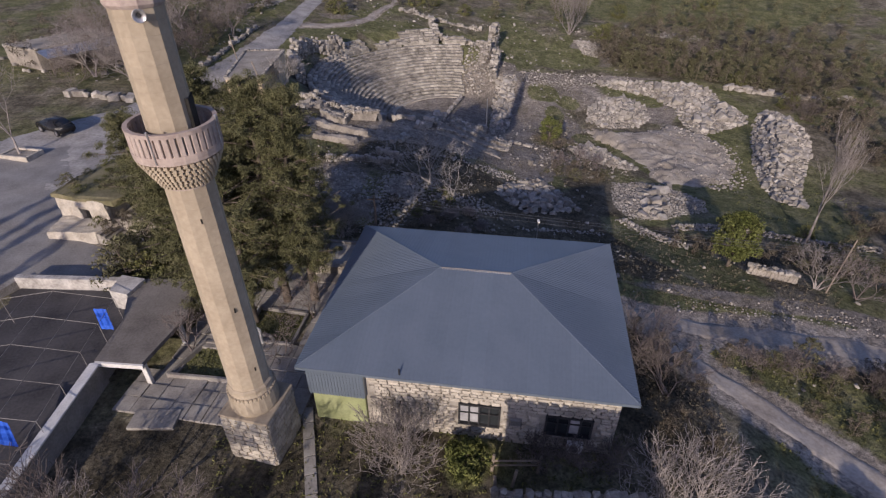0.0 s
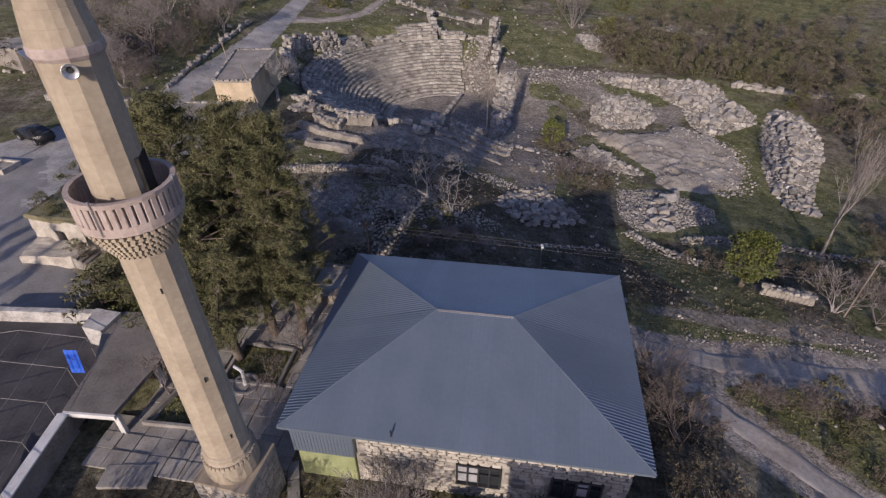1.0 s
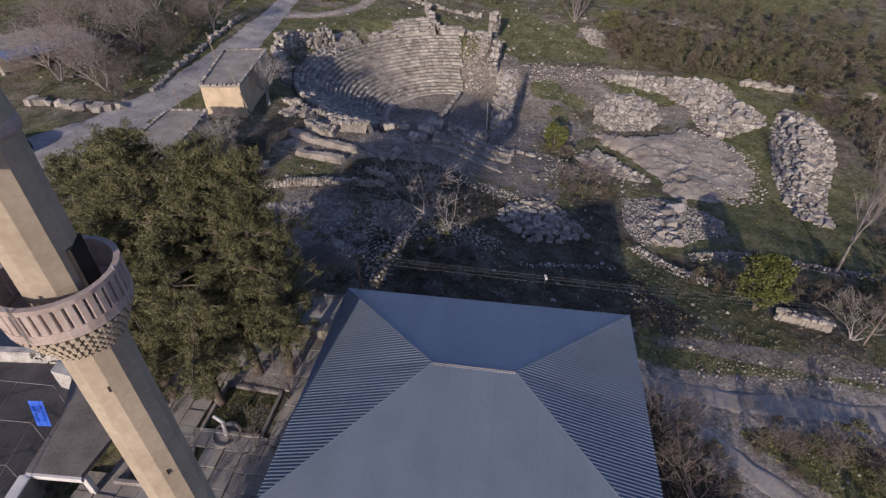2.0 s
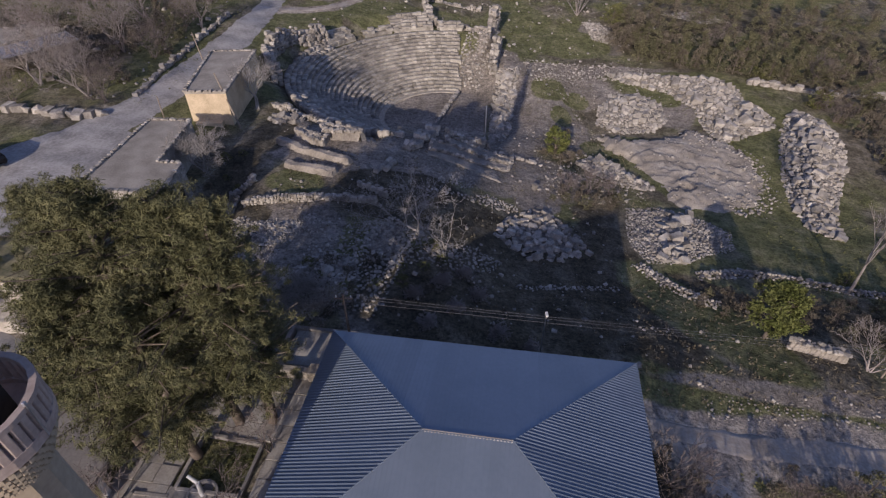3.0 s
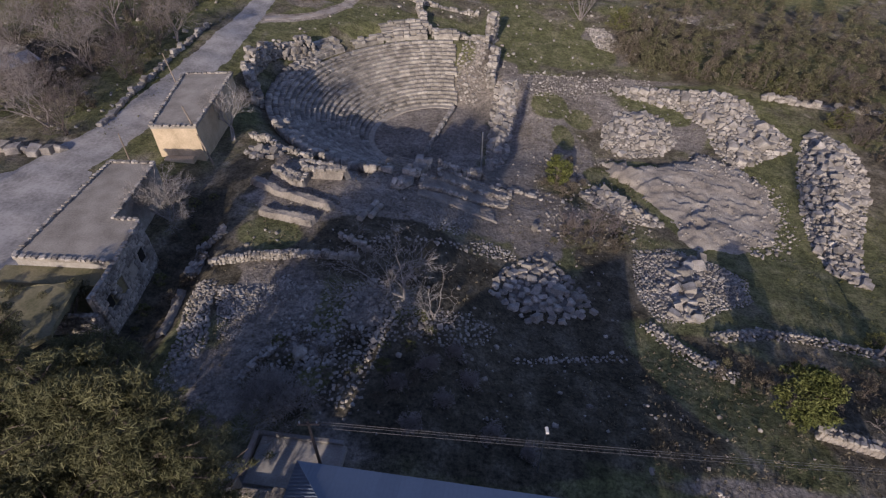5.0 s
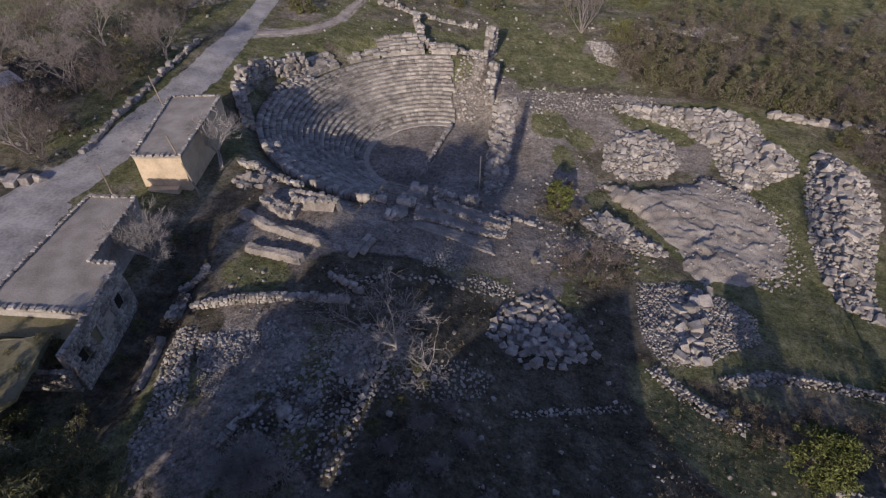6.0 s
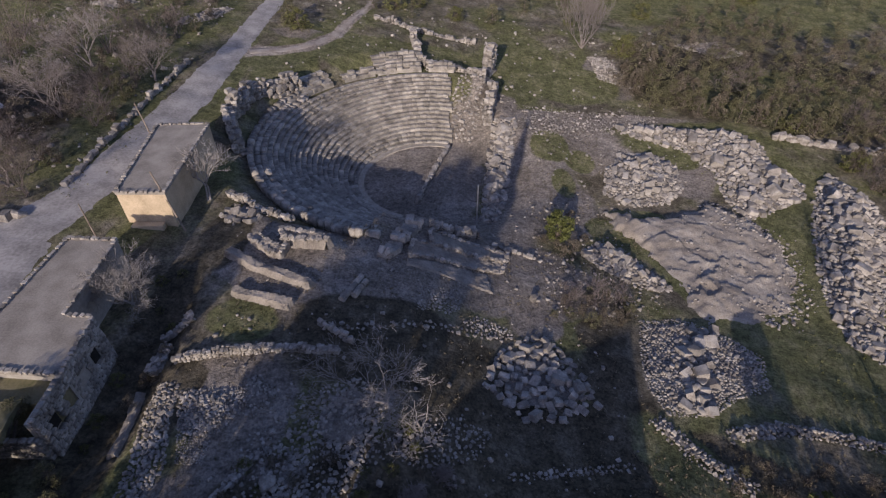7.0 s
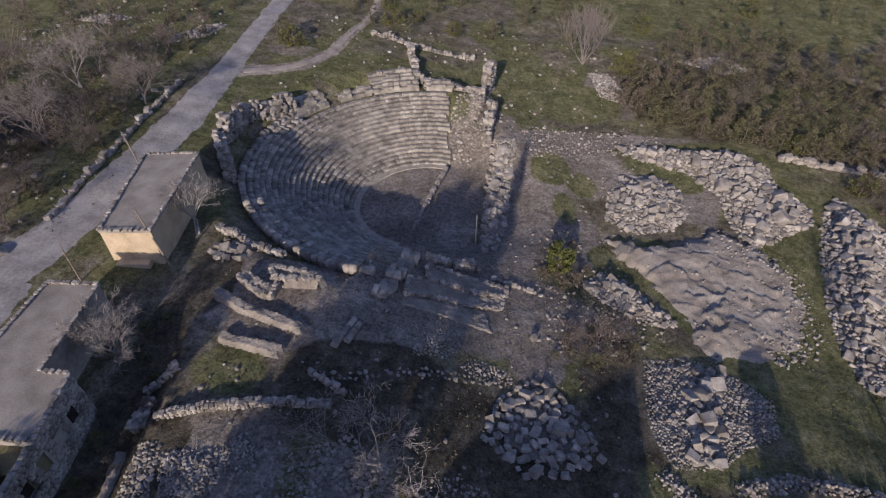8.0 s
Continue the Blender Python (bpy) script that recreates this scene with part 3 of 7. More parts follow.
# ---- prayer hall with the hipped metal roof ----
def make_hall():
    hall = thing("prayer_hall", "stone village mosque hall under a blue-grey hipped metal roof", "building", pose(1.65, 22.9, 0, 0, 0, -8.5))
    hw, hd, ez, rise, ridge = 7.95, 6.4, 5.05, 1.84, 1.87
    core = boxed(-7.3, 7.3, -5.75, 5.75, -3.2, 4.9)
    part("wall", core, M_MORTAR, hall, "mortared stone wall")
    r = random.Random(5)
    # stone courses: front wall block by block, the others joined
    holes = [(-0.15, 1.9, 1.75, 3.2), (4.05, 6.3, 1.75, 3.05), (-7.3, -4.8, -1, 4.9)]
    z, mats, shapes = 0.4, [], []
    while z < 4.75:
        h = r.choice((0.18, 0.21, 0.24))
        x = -7.35 + r.uniform(0, 0.3)
        while x < 7.3:
            w = min(r.uniform(0.32, 0.62), 7.36 - x)
            if w > 0.15 and not any(a - 0.02 < x + w and x < b + 0.02 and c - 0.02 < z + h and z < d for a, b, c, d in holes):
                m = Matrix.LocRotScale((x + w / 2, -5.78, z + h / 2), Euler((0, 0, 0)), (w * 1.0, 0.2 + r.uniform(0, 0.03), h * 1.0))
                if z > 2.6:
                    put("wall_block", r.choice(CUT), None, hall, "", m)
                else:
                    mats.append(m), shapes.append(SHAPES[9 + r.randrange(9)])
            x += w + 0.015
        for side in (-1, 1):
            y = -5.7
            while y < 5.7:
                w = min(r.uniform(0.4, 0.75), 5.75 - y)
                if w > 0.15:
                    mats.append(Matrix.LocRotScale((side * 7.33, y + w / 2, z + h / 2), Euler((0, 0, 0)), (0.2, w, h))), shapes.append(SHAPES[9 + r.randrange(9)])
                y += w + 0.015
        z += h + 0.012
    joined("wall_facing", mats, shapes, M_WALLSTONE_J, hall)
    # windows
    for x0, x1, z0, z1, n in ((-0.1, 1.85, 1.8, 3.15, 4), (4.1, 6.25, 1.8, 3.0, 4)):
        win = part("window", boxed(x0, x1, -5.8, -5.74, z0, z1), M_GLASS, hall, "dark glazed window band")
        part("lintel", boxed(x0 - 0.05, x1 + 0.05, -5.93, -5.8, z1 - 0.03, z1 + 0.07), M_BLACK, win)
        part("sill", boxed(x0 - 0.05, x1 + 0.05, -5.95, -5.8, z0 - 0.08, z0), M_BLACK, win)
        for k in range(n + 1):
            x = x0 + (x1 - x0) * k / n
            part("mullion", boxed(x - 0.04, x + 0.04, -5.94, -5.8, z0, z1 - 0.03), M_BLACK, win)
        part("mullion", boxed(x0, x1, -5.92, -5.86, z0 + 0.8, z0 + 0.85), M_BLACK, win)
        for k in range(n):
            a, b = x0 + (x1 - x0) * k / n + 0.05, x0 + (x1 - x0) * (k + 1) / n - 0.05
            if k < 2 and x0 < 0 or k == 2 and x0 > 0:
                part("pane", boxed(a, b, -5.86, -5.83, z0 + 0.12, z1 - 0.12), M_CURTAIN, win, "pale curtain behind the glass")
    # lean-to with metal cladding over a green wall
    part("green_wall", boxed(-7.5, -4.8, -5.95, -5.5, -0.2, 3.0, 0.02), M_GREENWALL, hall, "green painted wall under metal cladding")
    cl = bmesh.new()
    for k in range(18):
        box(cl, -7.6 + k * 0.158, -7.6 + k * 0.158 + 0.11, -6.09, -6.05, 2.95, 4.86)
    box(cl, -7.62, -4.75, -6.07, -5.5, 2.98, 4.84)
    part("cladding", cl, M_ROOF, hall, "ribbed grey metal cladding")
    # roof sheets
    def sheet(u0, u1, rib, pitch, top_of, place):
        prof, u = [], u0
        while u < u1 - 1e-6:
            for du, dz in ((0, 0.0), (0.5, 0.0), (0.72, rib), (0.84, rib), (0.9, 0.0)):
                if u + du * pitch < u1:
                    prof.append((u + du * pitch, dz))
            u += pitch
        prof.append((u1, 0.0))
        vs = []
        for u, dz in prof:
            t = top_of(u)
            vs += [place(u, 0, dz), place(u, t, dz)]
        i = np.arange(len(prof) - 1) * 2
        return mesh_np("roof_panel", vs, np.stack([i, i + 2, i + 3, i + 1], -1))

    def front_top(u):
        return 1.0 if abs(u) <= ridge else max(0.002, (hw - abs(u)) / (hw - ridge))

    def side_top(u):
        return max(0.002, (hd - abs(u)) / hd)

    for sgn in (-1, 1):
        edges = np.linspace(-hw, hw, 17)
        for a, b in zip(edges, edges[1:]):
            put("roof_panel", sheet(a, b, 0.004, 0.1987, front_top, lambda u, t, dz: (u, sgn * hd * (1 - t), ez + rise * t + dz)), M_ROOF, hall)
        edges = np.linspace(-hd, hd, 14)
        for a, b in zip(edges, edges[1:]):
            put("roof_panel", sheet(a, b, 0.058, 0.16411, side_top, lambda u, t, dz: (sgn * (hw - (hw - ridge) * t), u, ez + rise * t + dz)), M_ROOF, hall)
    caps = bmesh.new()
    tube(caps, (-ridge, 0, ez + rise + 0.0), (ridge, 0, ez + rise + 0.0), 0.025)
    part("ridge_cap", caps, M_CONCRETE, hall)
    teeth = bmesh.new()
    for k in range(26):
        x = -ridge + 0.08 + k * 0.143
        box(teeth, x, x + 0.06, -0.1, -0.06, ez + rise - 0.03, ez + rise + 0.015)
    part("ridge_filler", teeth, M_LIMEWASH, hall, "pale toothed strip along the ridge")
    for sx in (-1, 1):
        for sy in (-1, 1):
            part("hip_cap", tube(bmesh.new(), (sx * hw, sy * hd, ez + 0.02), (sx * ridge, 0, ez + rise + 0.01), 0.022), M_ROOF, hall)
    rim = bmesh.new()
    for a in ((-hw, hw, -hd, -hd + 0.06), (-hw, hw, hd - 0.06, hd), (-hw, -hw + 0.06, -hd, hd), (hw - 0.06, hw, -hd, hd)):
        box(rim, *a, ez - 0.17, ez - 0.012)
    part("eaves_board", rim, M_ROOF, hall)
    part("soffit", boxed(-hw + 0.06, hw - 0.06, -hd + 0.06, hd - 0.06, ez - 0.16, ez - 0.1), M_WOOD, hall)
    part("vent_pipe", tube(bmesh.new(), (-2.9, -6.2, ez), (-2.9, -6.2, ez + 0.42), 0.04), M_BLACK, hall)
    ac = tagged(part("air_conditioner", boxed(5.2, 5.95, -6.35, -6.03, 1.05, 1.65, 0.03), M_WHITE), "white outdoor air-conditioning unit under the window", "air conditioner")
    ac.matrix_basis = hall.matrix_basis
    part("fan_grille", lathe(bmesh.new(), [(0.22, 0), (0.22, 0.02), (0.1, 0.03)], 14), M_BLACK, ac, "", pose(5.5, -6.352, 1.35, 90, 0, 0))
    part("bracket", boxed(5.25, 5.9, -6.3, -5.88, 0.99, 1.045), M_STEEL, ac)
    sg = tagged(part("meter_box", boxed(2.35, 2.95, -6.06, -5.9, 2.2, 2.65, 0.02), M_CONCRETE), "grey wall-mounted meter box on the stone wall", "meter box")
    sg.matrix_basis = hall.matrix_basis
    part("lid", boxed(2.4, 2.9, -6.08, -6.062, 2.25, 2.6), M_STEEL, sg)


make_hall()


def make_yard_fence():
    fence = thing("yard_fence", "weathered wooden rail fence before the hall", "fence", Matrix.Translation((2.2, 15.0, ground(2.2, 15.0))))
    for x, y, lean in ((0, 0.1, 0.06), (0.1, -1.0, -0.1), (0.9, -0.7, 0.12), (2.2, 0.0, 0.05)):
        part("post", tube(bmesh.new(), (x, y, -0.2), (x + lean, y, 1.15), 0.09, 0.075, 8), M_WOOD, fence)
    for z in (0.45, 0.8):
        part("rail", boxed(0, 2.25, -0.02, 0.03, z, z + 0.1, 0.01), M_WOOD, fence)


make_yard_fence()


# ---- minaret ----
def make_minaret():
    tower = thing("minaret", "tall twelve-sided minaret of honey-coloured stone with a balcony", "minaret", pose(-8.9, 16.75, 0, 0, 0, -14))
    N, T = 12, math.pi / 12
    part("base", prism(bmesh.new(), [(-1.2, -1.2), (1.2, -1.2), (1.2, 1.2), (-1.2, 1.2)], -0.6, 3.85), M_MINARET, tower, "square base of pale dressed stone")
    r = random.Random(9)
    for side in range(4):
        rot = Matrix.Rotation(side * math.pi / 2, 4, "Z")
        z = 0.6
        while z < 3.75:
            h, x = 0.3, -1.2
            while x < 1.15:
                w = min(r.uniform(0.4, 0.7), 1.2 - x)
                if w > 0.1:
                    put("base_block", r.choice(CUT), None, tower, "", rot @ Matrix.LocRotScale((x + w / 2, -1.17, z + 0.15), Euler((0, 0, 0)), (w * 0.99, 0.16, h * 0.98)))
                x += w
            z += h
    part("base_cornice", boxed(-1.25, 1.25, -1.25, 1.25, 3.85, 4.0, 0.04), M_MINARET, tower)
    part("transition", lathe(bmesh.new(), [(1.08, 4.0), (1.12, 4.2), (1.08, 4.9), (0.95, 5.25)], 24), M_MINARET, tower, "rounded foot ring of the shaft")
    band = part("dentil_band", lathe(bmesh.new(), [(1.0, 4.86), (1.085, 4.88), (1.085, 4.92), (1.0, 4.94)], 24), M_MINARET, tower, "band of small carved teeth")
    for k in range(36):
        put("dentil", DENTIL, None, band, "", Matrix.Rotation(2 * math.pi * k / 36, 4, "Z") @ Matrix.Translation((1.04, 0, 5.02)) @ Matrix.Diagonal((0.8, 0.75, 0.28, 1)))
    part("foot_ring", lathe(bmesh.new(), [(0.95, 5.2), (1.0, 5.28), (1.0, 5.42), (0.92, 5.5)], N, T), M_MINARET, tower)
    # shaft in courses, every other one a touch set back so that the joints show
    def shaft(name, z0, z1, r0, r1, step):
        z, k = z0, 0
        rings = []
        while z < z1 - 0.01:
            f0, f1 = (z - z0) / (z1 - z0), (min(z1, z + step) - z0) / (z1 - z0)
            a, b = r0 + (r1 - r0) * f0, r0 + (r1 - r0) * f1
            rings += [(a - 0.006, z), (a, z + 0.012), (b, z + step - 0.012), (b - 0.006, z + step - 0.001)]
            z += step
        part(name, lathe(bmesh.new(), rings, N, T), M_MINARET, tower, "twelve-sided stone shaft")
    shaft("shaft", 5.48, 15.5, 0.90, 0.83, 0.4)
    # corbelled honeycomb under the balcony
    tiers = [(0.86 + 0.062 * k, 15.53 + 0.13 * k, 40 + 2 * (k % 2)) for k in range(8)]
    part("corbel_core", lathe(bmesh.new(), [(0.82, 15.45), (0.85, 15.55), (1.24, 16.5), (1.36, 16.62)], 24), M_PINK, tower)
    for rad, z, n in tiers:
        tier = part("corbel_tier", lathe(bmesh.new(), [(rad - 0.1, z - 0.01), (rad + 0.02, z + 0.0), (rad + 0.02, z + 0.03), (rad - 0.1, z + 0.04)], 24), M_MINARET, tower, "ring of small carved corbels")
        cb = boxed(-0.1, 0.08, -math.pi * rad / n * 0.62, math.pi * rad / n * 0.62, -0.01, 0.105, 0.01)
        me = bpy.data.meshes.new("corbel")
        cb.to_mesh(me), cb.free()
        me.materials.append(M_MINARET)
        for k in range(n):
            put("corbel", me, None, tier, "", Matrix.Rotation(2 * math.pi * (k + (0.5 if n % 4 else 0)) / n, 4, "Z") @ Matrix.Translation((rad, 0, z + 0.02)))
    part("balcony_floor", lathe(bmesh.new(), [(1.3, 16.58), (1.42, 16.62), (1.42, 16.76), (1.3, 16.76)], 24, T), M_PINK, tower)
    for name, z0, z1 in (("lower_rail", 16.75, 16.9), ("top_rail", 17.52, 17.66)):
        bm = bmesh.new()
        ring = [[bm.verts.new((q * math.cos(2 * math.pi * k / 24 + T), q * math.sin(2 * math.pi * k / 24 + T), h)) for q, h in ((1.30, z0), (1.43, z0), (1.44, z1), (1.29, z1))] for k in range(24)]
        for k in range(24):
            for j in range(4):
                bm.faces.new((ring[k][j], ring[k][(j + 1) % 4], ring[(k + 1) % 24][(j + 1) % 4], ring[(k + 1) % 24][j]))
        part(name, bm, M_PINK, tower, "pinkish stone balcony rail")
    for k in range(40):
        a = 2 * math.pi * k / 40
        put("baluster", BALUSTER, None, tower, "", Matrix.Rotation(a, 4, "Z") @ Matrix.Translation((1.365, 0, 17.21)) @ Matrix.Diagonal((1, 1, 0.92, 1)))
    shaft("upper_shaft", 16.76, 21.2, 0.79, 0.77, 0.4)
    part("door", boxed(-0.34, 0.34, -0.03, 0.08, 16.78, 18.4, m=Matrix.Rotation(radians(25), 4, "Z") @ Matrix.Translation((0, 0, 0)) @ Matrix.Rotation(radians(90), 4, "Z") @ Matrix.Translation((0, -0.755, 0))), M_DARK, tower, "dark doorway onto the balcony")
    part("cornice", lathe(bmesh.new(), [(0.79, 21.1), (0.85, 21.2), (0.85, 21.38), (0.82, 21.44)], N, T), M_PINK, tower)
    rings, z = [], 21.42
    for k in range(13):
        a, b = 0.82 * (1 - k / 14.0), 0.82 * (1 - (k + 1) / 14.0)
        rings += [(a, z + 0.012), (b + 0.01, z + 0.40), (b - 0.004, z + 0.41)]
        z += 0.41
    part("spire", lathe(bmesh.new(), rings, 24), M_MINARET, tower, "conical stone spire in courses")
    fin = bmesh.new()
    tube(fin, (0, 0, 26.5), (0, 0, 27.9), 0.05, 0.02)
    bmesh.ops.create_uvsphere(fin, u_segments=10, v_segments=6, radius=0.16, matrix=Matrix.Translation((0, 0, 26.85)))
    bmesh.ops.create_uvsphere(fin, u_segments=10, v_segments=6, radius=0.11, matrix=Matrix.Translation((0, 0, 27.3)))
    part("finial", fin, M_STEEL, tower)
    for k, (a, z) in enumerate(((-62, 14.2), (-48, 10.0), (-40, 6.6))):
        m = Matrix.Rotation(radians(a + 14), 4, "Z")
        part("slit_window", boxed(0.78, 0.885 if z < 12 else 0.845, -0.03, 0.03, z - 0.1, z + 0.1, m=m), M_DARK, tower, "narrow dark stair window")
    # loudspeaker horns
    for a in (-62, 118):
        m = tower.matrix_basis @ Matrix.Rotation(radians(a + 14), 4, "Z") @ Matrix.Translation((0.84, 0, 20.98)) @ Matrix.Rotation(radians(90), 4, "Y")
        horn = thing("loudspeaker", "silver horn loudspeaker fixed to the minaret", "loudspeaker", m, "loudspeakers")
        bm = bmesh.new()
        lathe(bm, [(0.05, -0.12), (0.07, 0.05), (0.12, 0.15), (0.18, 0.26), (0.19, 0.27), (0.165, 0.265), (0.09, 0.15), (0.03, 0.11)], 18)
        part("horn", bm, M_STEEL, horn, smooth=True)
        part("driver", lathe(bmesh.new(), [(0.07, -0.1), (0.08, 0.0), (0.06, 0.16)], 12), M_BLACK, horn)
    lamp = thing("floodlight_pole", "thin floodlight tube on the balcony rail", "floodlight", tower.matrix_basis @ Matrix.Rotation(radians(-80), 4, "Z") @ Matrix.Translation((1.46, 0, 16.7)), "rail lights")
    part("pole", tube(bmesh.new(), (0, 0, 0), (0, 0, 1.0), 0.018), M_STEEL, lamp)
    part("head", boxed(-0.03, 0.03, -0.035, 0.035, 1.0, 1.1, 0.008), M_STEEL, lamp)
    copy_thing(lamp, tower.matrix_basis @ Matrix.Rotation(radians(15), 4, "Z") @ Matrix.Translation((1.46, 0, 16.7)))


_b = boxed(-0.055, 0.055, -0.084, 0.084, -0.36, 0.36, 0.02)
BALUSTER = bpy.data.meshes.new("baluster")
_b.to_mesh(BALUSTER), _b.free()
BALUSTER.materials.append(M_PINK)
DENTIL = BALUSTER.copy()
DENTIL.materials[0] = M_MINARET
make_minaret()


# ---- theatre ----
def make_theatre():
    th = thing("theatre", "ruined ancient stone theatre with curved rows of seats", "theatre", Matrix.Translation((*THEATRE, 0)))
    r = random.Random(21)
    single = 0
    gaps = [(1.9, 6, 8), (2.45, 9, 10), (2.0, 13, 14)]
    for k in range(ROWS_N):
        rad = R0 + k * TREAD
        first = math.acos((2.5 + r.uniform(0, 0.7)) / rad)
        row = part("seat_step", row_core(rad, Z0 + k * RISE, first), M_SEAT, th, "curved step of weathered seat stone")
        a, mats, shapes = first + r.uniform(0, 0.04), [], []
        # towards the stage the upper rows have fallen away
        end = ARC[1] - 0.02 * k * r.uniform(0.6, 1.2)
        while a < end:
            w = r.uniform(0.5, 1.05)
            da = w / rad
            mid = a + da / 2
            gone = any(g0 < mid < g0 + 0.09 and k0 <= k <= k1 for g0, k0, k1 in gaps) or r.random() < 0.05 or (mid < first + 0.12 and r.random() < 0.3) or (mid > radians(215) and r.random() < 0.15)
            if not gone:
                drop = r.uniform(-0.03, 0.03) - (0.12 if r.random() < 0.05 else 0)
                slip = 3.0 if r.random() < 0.1 else 1.0
                m = Matrix.Translation(((rad + 0.36) * math.cos(mid), (rad + 0.36) * math.sin(mid), Z0 + (k + 1) * RISE - 0.16 + drop)) @ Matrix.Rotation(mid + r.uniform(-0.03, 0.03) * slip, 4, "Z") @ Matrix.Rotation(r.uniform(-0.04, 0.04) * slip, 4, "Y") @ Matrix.Rotation(r.uniform(-0.03, 0.03) * slip, 4, "X") @ Matrix.Diagonal((0.66 + r.uniform(-0.08, 0.06), w * r.uniform(0.92, 0.99), 0.32 + r.uniform(-0.02, 0.03), 1))
                near = radians(100) < mid < radians(160) and 3 <= k <= 13
                if near and single < 290:
                    put("seat_block", r.choice(SEATS), None, row, "", m)
                    single += 1
                else:
                    mats.append(m), shapes.append(SEAT_SHAPES[r.randrange(8)])
            a += da
        joined("row_infill", mats, shapes, M_SEAT_J, row)
    # pale bench course at the foot of the seating
    foot = bmesh.new()
    turns = [radians(72 + 178 * k / 60) for k in range(61)]
    lines = [[foot.verts.new((q * math.cos(t), q * math.sin(t), Z0 + h)) for q, h in ((R0 - 0.75, -0.4), (R0 - 0.7, 0.12), (R0 + 0.16, 0.16), (R0 + 0.16, -0.4))] for t in turns]
    for u, v in zip(lines, lines[1:]):
        for k in range(3):
            foot.faces.new((u[k], u[k + 1], v[k + 1], v[k]))
    part("foot_course", foot, M_WALLSTONE, th, "smooth pale stone course round the orchestra")
    # outer ring wall and the broken upper tier
    rim = R0 + ROWS_N * TREAD
    mats, shapes = [], []
    a = radians(150)
    while a < radians(258):
        w = r.uniform(0.5, 1.1)
        for q, up, high in ((0, 0.1, 0.6), (1, 0.2, 0.7), (2, 0.45, 1.2)):
            m = Matrix.Translation(((rim + 0.35 + 0.7 * q) * math.cos(a), (rim + 0.35 + 0.7 * q) * math.sin(a), Z0 + ROWS_N * RISE + up + r.uniform(-0.1, 0.15))) @ Matrix.Rotation(a + r.uniform(-0.1, 0.1), 4, "Z") @ Matrix.Diagonal((0.75, w, high, 1))
            mats.append(m), shapes.append(SHAPES[9 + r.randrange(9)])
        a += w / rim
    joined("rim_course", mats, shapes, M_STONE_J, th, "worn rim of the seating")
    for a0, a1, rows in ((94, 113, 5), (114, 128, 2), (133, 158, 4), (80, 91, 2)):
        for q in range(rows):
            rad = rim + 0.9 + q * 0.7
            a = radians(a0 + r.uniform(0, 2 + q))
            tier = part("upper_step", row_core(rad, Z0 + (ROWS_N + q * 0.9) * RISE, radians(a0), radians(a1)), M_SEAT, th)
            while a < radians(a1 - r.uniform(0, 2 + q)):
                w = r.uniform(0.6, 1.2)
                if r.random() < 0.9:
                    m = Matrix.Translation(((rad + 0.3) * math.cos(a), (rad + 0.3) * math.sin(a), Z0 + (ROWS_N + q * 0.9 + 1) * RISE + r.uniform(-0.06, 0.1))) @ Matrix.Rotation(a + r.uniform(-0.1, 0.1), 4, "Z") @ Matrix.Diagonal((0.66, w * 0.94, 0.48, 1))
                    put("tier_block", r.choice(SEATS), None, tier, "", m)
                a += w / rad
    return th


def row_core(rad, z, a0=None, a1=None):
    a0, a1 = a0 or ARC[0], a1 or ARC[1]
    n = 60
    bm = bmesh.new()
    prev = None
    for i in range(n + 1):
        a = a0 + (a1 - a0) * i / n
        c, s = math.cos(a), math.sin(a)
        cur = [bm.verts.new((q * c, q * s, h)) for q, h in ((rad + 0.12, z - 0.5), (rad + 0.12, z + RISE - 0.08), (rad + TREAD + 0.16, z + RISE - 0.08), (rad + TREAD + 0.16, z - 0.5))]
        if prev:
            for j in range(4):
                bm.faces.new((prev[j], prev[(j + 1) % 4], cur[(j + 1) % 4], cur[j]))
        prev = cur
    return bm


make_theatre()


def rubble_wall(label, pts, height, thick, seed, size=0.42, ragged=0.35, name="stone_wall", group="field walls"):
    """A dry wall of single stones along a line."""
    r = random.Random(seed)
    root = thing(name, label, "stone wall", Matrix.Translation((*pts[0], ground(*pts[0]))), group)
    back = root.matrix_basis.inverted()
    mats, count = [], 0
    for (x0, y0), (x1, y1) in zip(pts, pts[1:]):
        d = math.hypot(x1 - x0, y1 - y0)
        s = 0.0
        while s < d:
            x, y = x0 + (x1 - x0) * s / d, y0 + (y1 - y0) * s / d
            h = height * (1 + ragged * (noise.noise((x * 0.7, y * 0.7, seed)) * 1.6))
            z = 0.0
            while z < h:
                for q in range(max(1, round(thick / (size * 0.85)))):
                    o = (q + 0.5) * size * 0.85 - thick / 2 + r.uniform(-0.05, 0.05)
                    px, py = x - (y1 - y0) / d * o + r.uniform(-0.05, 0.05), y + (x1 - x0) / d * o + r.uniform(-0.05, 0.05)
                    m = Matrix.LocRotScale((px, py, rough_ground(px, py) + z + size * 0.25), Euler((r.uniform(-0.2, 0.2), r.uniform(-0.2, 0.2), math.atan2(y1 - y0, x1 - x0) + r.uniform(-0.4, 0.4))), (size * r.uniform(0.8, 1.5), size * r.uniform(0.8, 1.2), size * r.uniform(0.6, 0.95)))
                    if count < 300 and z + size * 0.62 >= h:
                        put("stone", r.choice(BLOCKS if r.random() < 0.6 else STONES), None, root, "", back @ m)
                        count += 1
                    else:
                        mats.append(back @ m)
                z += size * 0.62
            s += size * r.uniform(0.8, 1.15)
    if mats:
        joined("wall_core", mats, [SHAPES[r.randrange(len(SHAPES))] for _ in mats], M_STONE_J, root)
    return root


